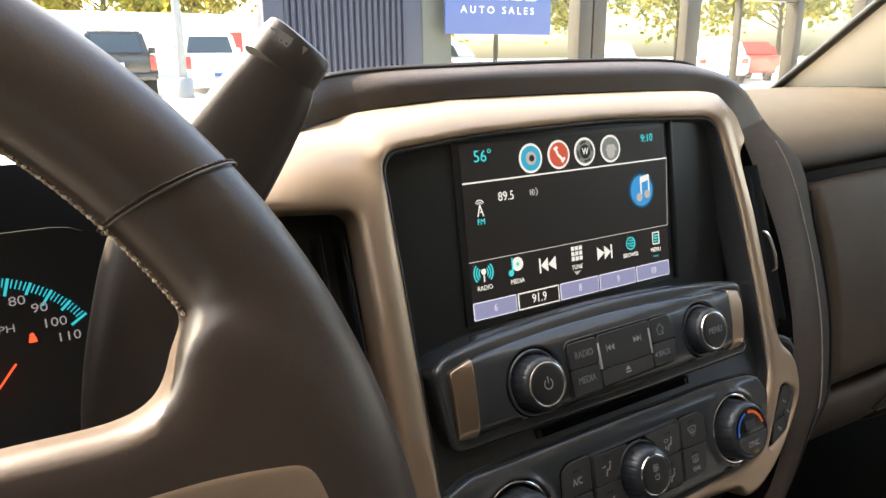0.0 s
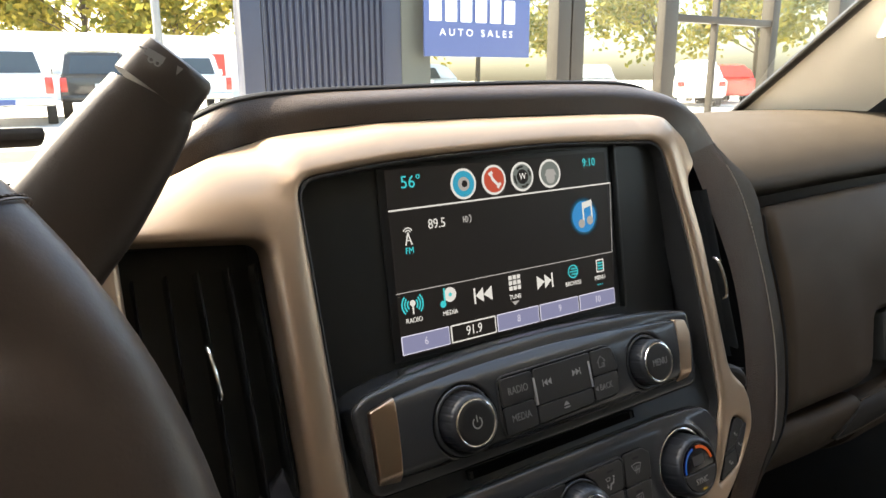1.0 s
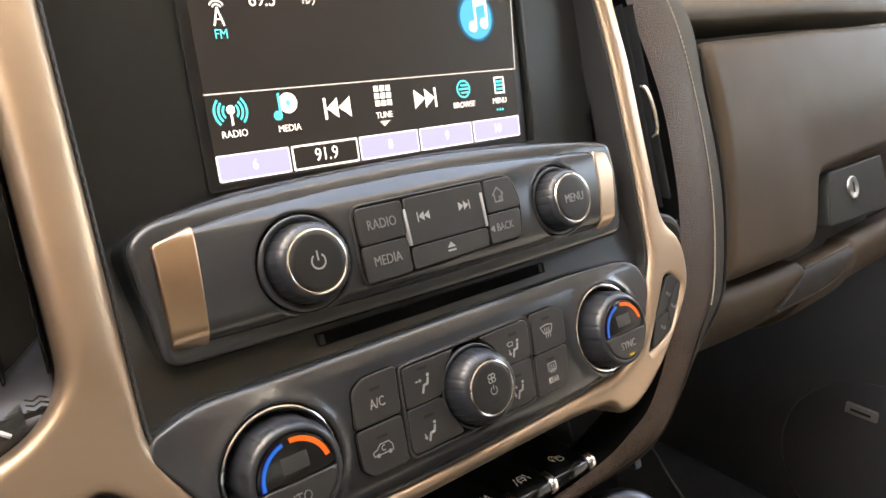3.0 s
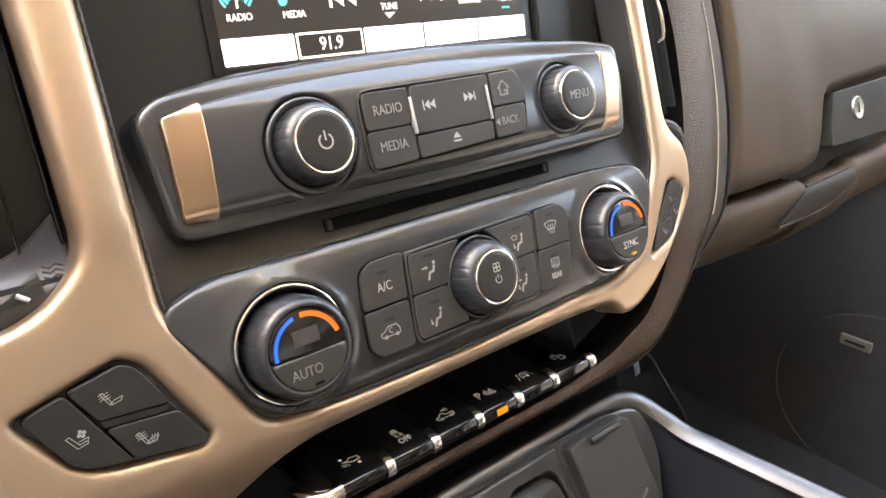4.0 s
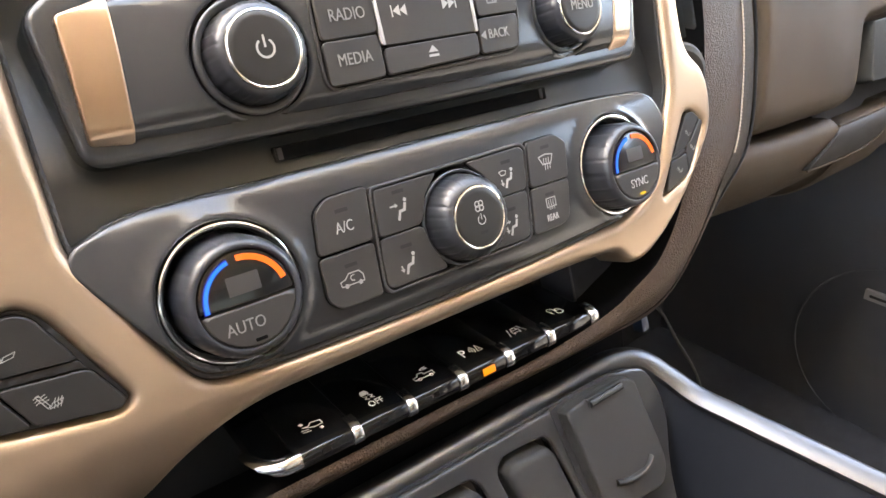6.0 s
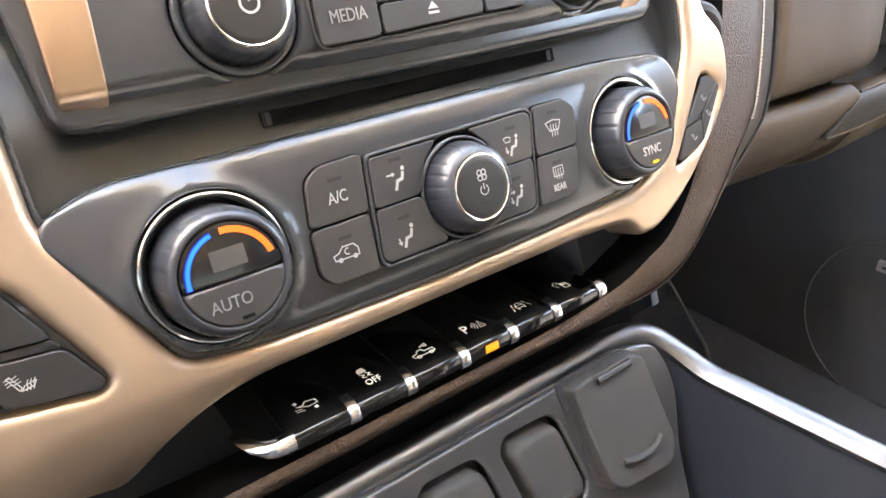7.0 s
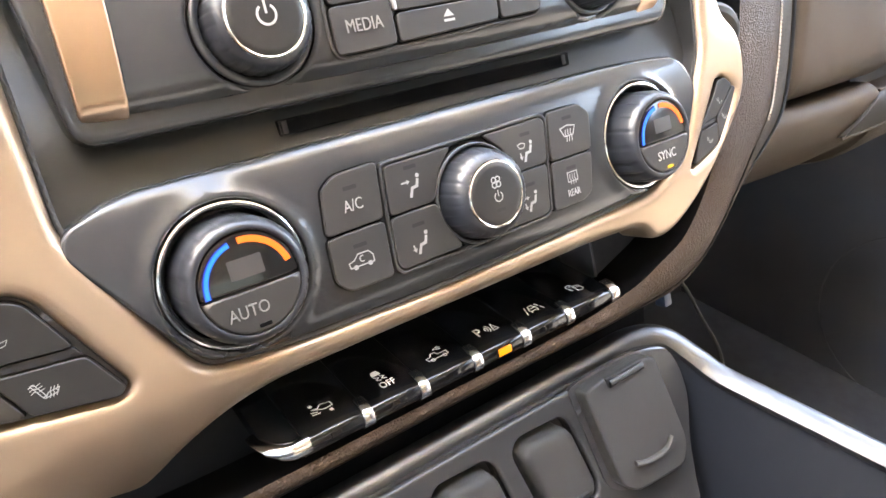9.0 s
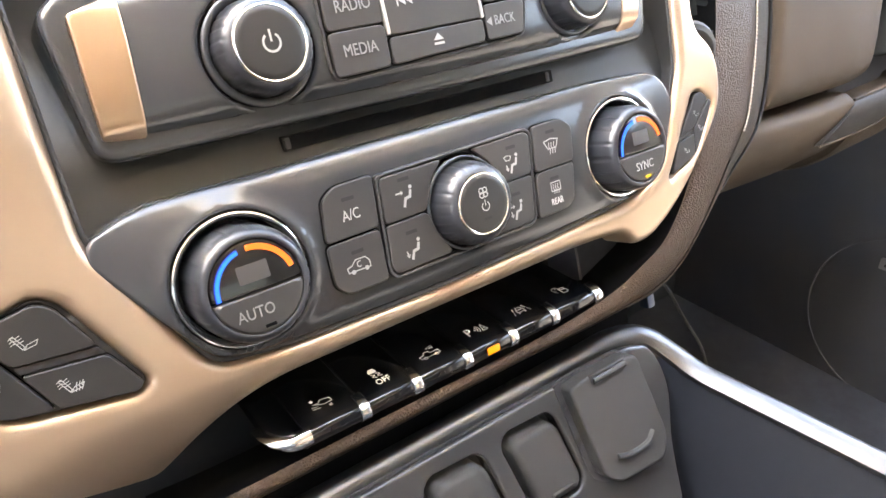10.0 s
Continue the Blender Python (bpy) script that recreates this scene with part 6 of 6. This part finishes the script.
part("plug_body", box(0.2415, 0.2480, 0.055, 0.063, -0.2260, -0.2140, 0.0012), material("blue_plastic", (0.015, 0.03, 0.06), 0.4, mottle=0.1), plug)
part("lead", tube(spline([(0.2455, 0.060, -0.2145), (0.2560, 0.058, -0.2120), (0.2670, 0.060, -0.2220), (0.2810, 0.062, -0.2490), (0.2990, 0.066, -0.2790), (0.3200, 0.080, -0.3150)], 6), 0.0022, 0.0022, 8), LATCH, plug)

# ---------------------------------------------------------------- outside
ASPHALT = material("sunlit_asphalt", (0.40, 0.39, 0.37), 0.85, 0, 0.5, 60, 0.25, 0.6)
RISE = 0.5


def level(y):
    """The lot rises gently behind the showroom."""
    return RISE * smooth(7, 17, y)


ground = solid("ground", loft([[(x, y, level(y)) for x in (-400, -40, 0, 40, 400)] for y in (-400, -20, 0, 5, 7, 8, 9, 10, 11, 12, 13, 14, 15, 16, 17, 30, 60, 400)]), ASPHALT, pose(0, 0, 0), "pale asphalt car lot", "ground", kind="structure")
BLUEP = material("blue_corrugated_metal", (0.013, 0.0185, 0.042), 0.34, 0.1, 0.1, 60, 0.18, 1.5, spec=0.5)
FRAME_M = material("bronze_frame", (0.035, 0.030, 0.026), 0.4, 0.5, mottle=0.12, mottle_scale=6)
PIER = material("grey_green_pier", (0.07, 0.075, 0.062), 0.6, mottle=0.12, mottle_scale=4)
FY = 5.0
house = thing("showroom_front", pose(0, 0, 0), "showroom front with blue corrugated cladding and glazed bays", "building")
rows = []
x = 1.665
rng = random.Random(5)
heights = [0.42 * k for k in range(9)]
while x < 2.70:
    sway = [rng.uniform(-0.0022, 0.0022) for _ in heights]
    for dx, dy in ((0.0, 0.0), (0.012, -0.024), (0.030, -0.024), (0.042, 0.0)):
        rows.append([(x + dx, FY + dy * (1 + 20 * w), z) for z, w in zip(heights, sway)])
    x += 0.054
part("corrugated_panel", loft(rows), BLUEP, house, "blue corrugated metal panel", 10)
part("corner_post", box(1.50, 1.660, FY - 0.06, FY + 0.1, 0, 3.36, 0.01), BLUEP, house)
part("panel_edge", box(2.715, 2.88, FY - 0.03, FY + 0.4, 0, 3.36, 0.01), BLUEP, house)
part("pier", box(2.885, 3.18, FY - 0.02, FY + 0.3, 0, 3.36, 0.01), PIER, house)
for a, b in ((4.63, 4.80), (4.82, 4.99), (8.20, 8.34), (9.72, 10.1)):
    part("mullion", box(a, b, FY - 0.06, FY + 0.10, 0, 3.36, 0.008), FRAME_M, house)
part("door_stile", box(6.20, 6.42, FY - 0.05, FY + 0.06, 0, 3.36, 0.006), FRAME_M, house)
part("thin_bar", box(7.12, 7.16, FY - 0.04, FY + 0.04, 0, 3.36, 0.004), FRAME_M, house)
part("transom", box(6.42, 8.20, FY - 0.05, FY + 0.06, 2.12, 2.20, 0.006), FRAME_M, house)
part("head_beam", box(1.50, 14.0, FY - 0.1, FY + 0.5, 3.20, 3.36, 0.01), FRAME_M, house)
part("sill", box(3.15, 14.0, FY - 0.05, FY + 0.10, 0, 0.35, 0.01), FRAME_M, house)
for a, b in ((3.15, 4.63), (4.99, 6.20), (6.42, 8.20), (8.34, 9.72), (10.1, 14.0)):
    bm = bmesh.new()
    bm.faces.new([bm.verts.new(v) for v in ((a, FY + 0.02, 0.35), (b, FY + 0.02, 0.35), (b, FY + 0.02, 3.20), (a, FY + 0.02, 3.20))])
    o = part("window_pane", bm, PANE, house)
    o.visible_shadow = False
sign = thing("hanging_sign", pose(0, FY - 0.15, 0), "blue hanging sign with white lettering", "sign")
SIGN = material("sign_blue", (0.032, 0.066, 0.20), 0.5, mottle=0.05)
SIGN_W = material("sign_white", (0.75, 0.78, 0.80), 0.5, mottle=0.03)
part("board", box(3.03, 4.18, -0.01, 0.01, 1.70, 2.75, 0.003), SIGN, sign)
for x in (3.15, 4.05):
    part("hanger_rod", tube([(x, 0.05, 2.74), (x, 0.06, 3.22)], 0.012, 0.012, 6, (0, 1, 0)), FRAME_M, sign)
for n in range(6):
    x = 3.08 + n * 0.160
    part("plain_block", box(x, x + 0.115, -0.016, -0.011, 1.99, 2.19, 0.012), SIGN_W, sign)
bm = letters("A U T O   S A L E S", 0.085, 3.58, 1.900, -0.014, 1.15)
part("caption", bm, SIGN_W, sign, "white words auto sales")

RUBBER_T = material("tyre_rubber", (0.02, 0.02, 0.02), 0.8, mottle=0.1)
TINT = material("tinted_glass", (0.02, 0.03, 0.035), 0.06, mottle=0.05, coat=0.5)
LAMP_R = material("tail_lamp_red", (0.55, 0.03, 0.02), 0.15, mottle=0.05, coat=0.5)
RIM_M = material("wheel_alloy", (0.5, 0.5, 0.5), 0.3, 1.0, mottle=0.05)
PAINT = {k: material(k + "_car_paint", c, 0.25, 0.0, mottle=0.04, coat=0.6) for k, c in dict(white=(0.75, 0.75, 0.74), dark=(0.016, 0.014, 0.013), blue=(0.05, 0.12, 0.30), red=(0.45, 0.03, 0.02), silver=(0.40, 0.42, 0.43), orange=(0.6, 0.16, 0.03)).items()}


def extruded(profile, x0, x1, taper=None, bevel=0.04):
    """A body from a side outline in y and z, stretched from x0 to x1."""
    bm = bmesh.new()
    a = [bm.verts.new((x0 + (taper(z) if taper else 0), y, z)) for y, z in profile]
    b = [bm.verts.new((x1 - (taper(z) if taper else 0), y, z)) for y, z in profile]
    bm.faces.new(a), bm.faces.new(b[::-1])
    for i in range(len(a)):
        j = (i + 1) % len(a)
        bm.faces.new((a[i], b[i], b[j], a[j]))
    bmesh.ops.recalc_face_normals(bm, faces=bm.faces)
    bmesh.ops.bevel(bm, geom=list(bm.edges), offset=bevel, segments=2, affect="EDGES", clamp_overlap=True)
    return bm


def wheels(v, ys, half, r=0.38):
    for y in ys:
        for s in (-1, 1):
            bm = lathe([(r * 0.6, -0.11), (r, -0.11), (r, 0.11), (r * 0.6, 0.11), (r * 0.58, 0.08), (0, 0.08)], 0, 0, 28)
            bmesh.ops.transform(bm, verts=bm.verts, matrix=Matrix.Translation((s * half, y, r)) @ Matrix.Rotation(radians(-90 * s), 4, "Z"))
            t = part("wheel", bm, RUBBER_T, v)
            bm = lathe([(r * 0.58, 0.085), (r * 0.5, 0.10), (r * 0.2, 0.09), (0, 0.10)], 0, 0, 20)
            bmesh.ops.transform(bm, verts=bm.verts, matrix=Matrix.Translation((s * half, y, r)) @ Matrix.Rotation(radians(-90 * s), 4, "Z"))
            part("alloy_rim", bm, RIM_M, t)


def pickup(m, paint, word):
    """A pickup truck, its tail at y = 0 and its nose ahead."""
    v = thing("pickup_truck", m, word + " pickup truck parked tail-on in the lot", "truck", "parked vehicles")
    P = PAINT[paint]
    part("body", extruded([(0.0, 0.55), (0.0, 1.15), (2.0, 1.18), (2.0, 1.25), (4.0, 1.20), (5.4, 1.10), (5.7, 0.95), (5.7, 0.45), (0.25, 0.45)], -0.98, 0.98, lambda z: 0.03 * (z > 1), 0.05), P, v)
    part("cabin", extruded([(2.0, 1.15), (2.15, 1.85), (2.5, 1.92), (3.3, 1.90), (4.1, 1.20)], -0.93, 0.93, lambda z: 0.16 * (z > 1.5), 0.06), P, v)
    part("rear_window", extruded([(1.985, 1.24), (2.02, 1.24), (2.135, 1.76), (2.10, 1.76)], -0.74, 0.74, lambda z: 0.12 * (z > 1.5), 0.01), TINT, v)
    part("tailgate", box(-0.76, 0.76, -0.03, 0.02, 0.66, 1.12, 0.02), P, v)
    part("tailgate_handle", box(-0.12, 0.12, -0.05, -0.03, 0.86, 0.96, 0.015), RIM_M, v)
    part("bumper", box(-0.95, 0.95, -0.18, 0.10, 0.48, 0.66, 0.04), RIM_M if paint == "white" else PAINT["dark"], v)
    part("plate_bars", box(-0.16, 0.16, -0.195, -0.18, 0.50, 0.62, 0.005), SIGN, v)
    for s in (-1, 1):
        part("tail_lamp", box(s * 0.87 - 0.085, s * 0.87 + 0.085, -0.02, 0.15, 0.74, 1.12, 0.02), LAMP_R, v)
        part("mirror", box(s * 1.12 - 0.11, s * 1.12 + 0.11, 3.7, 3.8, 1.22, 1.42, 0.03), P, v)
    wheels(v, (1.15, 4.75), 0.86)
    return v


def wagon(m, paint, word):
    """A family car, its tail at y = 0."""
    v = thing("parked_car", m, word + " car parked in the lot", "car", "parked vehicles")
    P = PAINT[paint]
    part("body", extruded([(0.0, 0.45), (-0.02, 0.95), (0.15, 1.02), (3.2, 1.0), (4.4, 0.82), (4.5, 0.40), (0.1, 0.32)], -0.9, 0.9, None, 0.07), P, v)
    part("cabin", extruded([(0.12, 1.0), (0.55, 1.50), (1.0, 1.56), (2.2, 1.52), (3.15, 1.0)], -0.82, 0.82, lambda z: 0.14 * (z > 1.3), 0.06), P, v)
    part("rear_window", extruded([(0.17, 1.04), (0.21, 1.02), (0.55, 1.42), (0.50, 1.44)], -0.66, 0.66, lambda z: 0.10 * (z > 1.3), 0.01), TINT, v)
    for s in (-1, 1):
        part("tail_lamp", box(s * 0.72 - 0.12, s * 0.72 + 0.12, -0.05, 0.1, 0.72, 0.90, 0.02), LAMP_R, v)
        part("side_window", extruded([(0.75, 1.06), (0.95, 1.42), (2.1, 1.42), (2.75, 1.06)], s * 0.80 - 0.03, s * 0.80 + 0.03, None, 0.01), TINT, v)
    wheels(v, (0.85, 3.6), 0.80, 0.33)
    return v


pickup(pose(2.62, 21, level(21), 0, 0, -6), "dark", "dark brown")
pickup(pose(0.35, 18.5, level(18.5), 0, 0, -4), "white", "white")
pickup(pose(5.55, 22, level(22), 0, 0, -8), "white", "bright white")
wagon(pose(11.6, 19, level(19), 0, 0, 20), "white", "white")
wagon(pose(14.6, 21, level(21), 0, 0, 60), "silver", "silver")
wagon(pose(19.5, 19, level(19), 0, 0, -30), "silver", "silver grey")
wagon(pose(21.5, 22, level(22), 0, 0, -50), "white", "white")
wagon(pose(21.8, 16, level(16), 0, 0, -40), "white", "white")
wagon(pose(25.0, 17, level(17), 0, 0, -40), "red", "red")
pickup(pose(29.5, 21, level(21), 0, 0, -35), "white", "white")
wagon(pose(36.0, 24, level(24), 0, 0, -40), "red", "red")
post = thing("lamp_post", pose(4.05, 20.0, RISE), "grey steel lamp post in the car lot", "lamp post")
GALV = material("galvanised_steel", (0.20, 0.205, 0.21), 0.5, 0.6, mottle=0.1, mottle_scale=3)
part("post_shaft", tube([(0, 0, 0), (0, 0, 3), (0, 0, 7.0)], [0.24, 0.22, 0.18], [0.24, 0.22, 0.18], 14, (0, 1, 0)), GALV, post)
part("post_base", lathe([(0.26, 0), (0.26, 0.5), (0.20, 0.55), (0, 0.55)], 0, 0, 20), GALV, post).rotation_euler = (radians(90), 0, 0)
low = thing("low_building", pose(0, 46, RISE), "low white building with red panels across the lot", "building")
WALL_W = material("white_stucco_wall", (0.70, 0.68, 0.64), 0.8, 0, 0.3, 30, 0.08, 0.7)
RED_P = material("red_panel", (0.50, 0.05, 0.035), 0.6, mottle=0.1, mottle_scale=2)
part("wall", box(-22, 26, 0, 9, 0, 3.3, 0.05), WALL_W, low)
part("roof_edge", box(-22.6, 26.6, -0.6, 9.4, 3.3, 3.75, 0.05), WALL_W, low)
for n, x in enumerate((-16, -11, -5, 1.5, 5.0, 9.2, 11.6, 14.5, 19)):
    part("red_panel" if n % 2 == 0 else "window", box(x, x + (1.8 if n % 2 == 0 else 1.1), -0.06, 0.02, 0.6, 2.7, 0.02), RED_P if n % 2 == 0 else TINT, low)

LEAF = bpy.data.materials.new("autumn_leaf")
LEAF.use_nodes = True
ln, ll = LEAF.node_tree.nodes, LEAF.node_tree.links
geo, ramp = ln.new("ShaderNodeNewGeometry"), ln.new("ShaderNodeValToRGB")
ramp.color_ramp.elements[0].color, ramp.color_ramp.elements[1].color = (0.12, 0.135, 0.024, 1), (0.38, 0.31, 0.06, 1)
ll.new(geo.outputs["Random Per Island"], ramp.inputs[0])
ll.new(ramp.outputs[0], ln["Principled BSDF"].inputs["Base Color"])
ln["Principled BSDF"].inputs["Roughness"].default_value = 0.7
thin, both = ln.new("ShaderNodeBsdfTranslucent"), ln.new("ShaderNodeMixShader")
ll.new(ramp.outputs[0], thin.inputs[0]), ll.new(ln["Principled BSDF"].outputs[0], both.inputs[1]), ll.new(thin.outputs[0], both.inputs[2])
ll.new(both.outputs[0], ln["Material Output"].inputs[0])
BARK = material("bark", (0.09, 0.07, 0.05), 0.9, 0, 0.8, 8, 0.3, 2)


def tree(m, h, w, seed, leaves=1500):
    rnd = random.Random(seed)
    t = thing("tree", m, "leafy tree with yellowing green crown", "tree", "trees beyond the lot")
    bm = bmesh.new()
    tube([(0, 0, 0), (0.1, 0, h * 0.3), (0.0, 0.1, h * 0.55), (0.1, 0.1, h * 0.85)], [0.5, 0.38, 0.26, 0.08], [0.5, 0.38, 0.26, 0.08], 8, (0, 1, 0), bm=bm)
    clumps = []
    for k in range(22):
        a, z = rnd.uniform(0, 6.28), h * rnd.uniform(0.32, 0.95)
        r = w * (0.35 + 0.65 * math.sin(math.pi * (z / h - 0.15) / 0.9)) * rnd.uniform(0.45, 1.0)
        e = Vector((r * math.cos(a), r * math.sin(a), z))
        tube([(0, 0, z * 0.6), tuple(e * 0.5 + Vector((0, 0, z * 0.35))), tuple(e)], [0.16, 0.10, 0.03], [0.16, 0.10, 0.03], 5, (0.3, 1, 0.2), bm=bm)
        clumps.append((e, rnd.uniform(0.8, 1.7)))
    part("trunk", bm, BARK, t)
    vs, fs = [], []
    for k in range(leaves):
        c, r = rnd.choice(clumps)
        q = Vector((rnd.gauss(0, 1), rnd.gauss(0, 1), rnd.gauss(0, 0.75))) * (r * 0.80) + c
        s = rnd.uniform(0.18, 0.42)
        u = Vector((rnd.gauss(0, 1), rnd.gauss(0, 1), rnd.gauss(0, 1))).normalized()
        v = u.orthogonal().normalized()
        i = len(vs)
        vs += [q - u * s, q - v * s * 0.6, q + u * s, q + v * s * 0.6]
        fs.append((i, i + 1, i + 2, i + 3))
    me = bpy.data.meshes.new("crown")
    me.from_pydata([tuple(p) for p in vs], [], fs)
    me.materials.append(LEAF)
    o = new("crown", me)
    o.parent = t


for n, (x, y, h, w) in enumerate(((-16, 60, 12, 5), (-8, 58, 14, 6), (0, 62, 15, 6), (7, 58, 13, 5.5), (14, 60, 15, 6), (22, 57, 14, 6), (30, 56, 13, 5.5), (38, 52, 14, 6), (46, 50, 13, 6), (55, 46, 14, 6), (62, 40, 13, 6), (68, 33, 13, 6))):
    tree(pose(x, y, RISE, 0, 0, n * 47), h, w, n + 3, 4500)
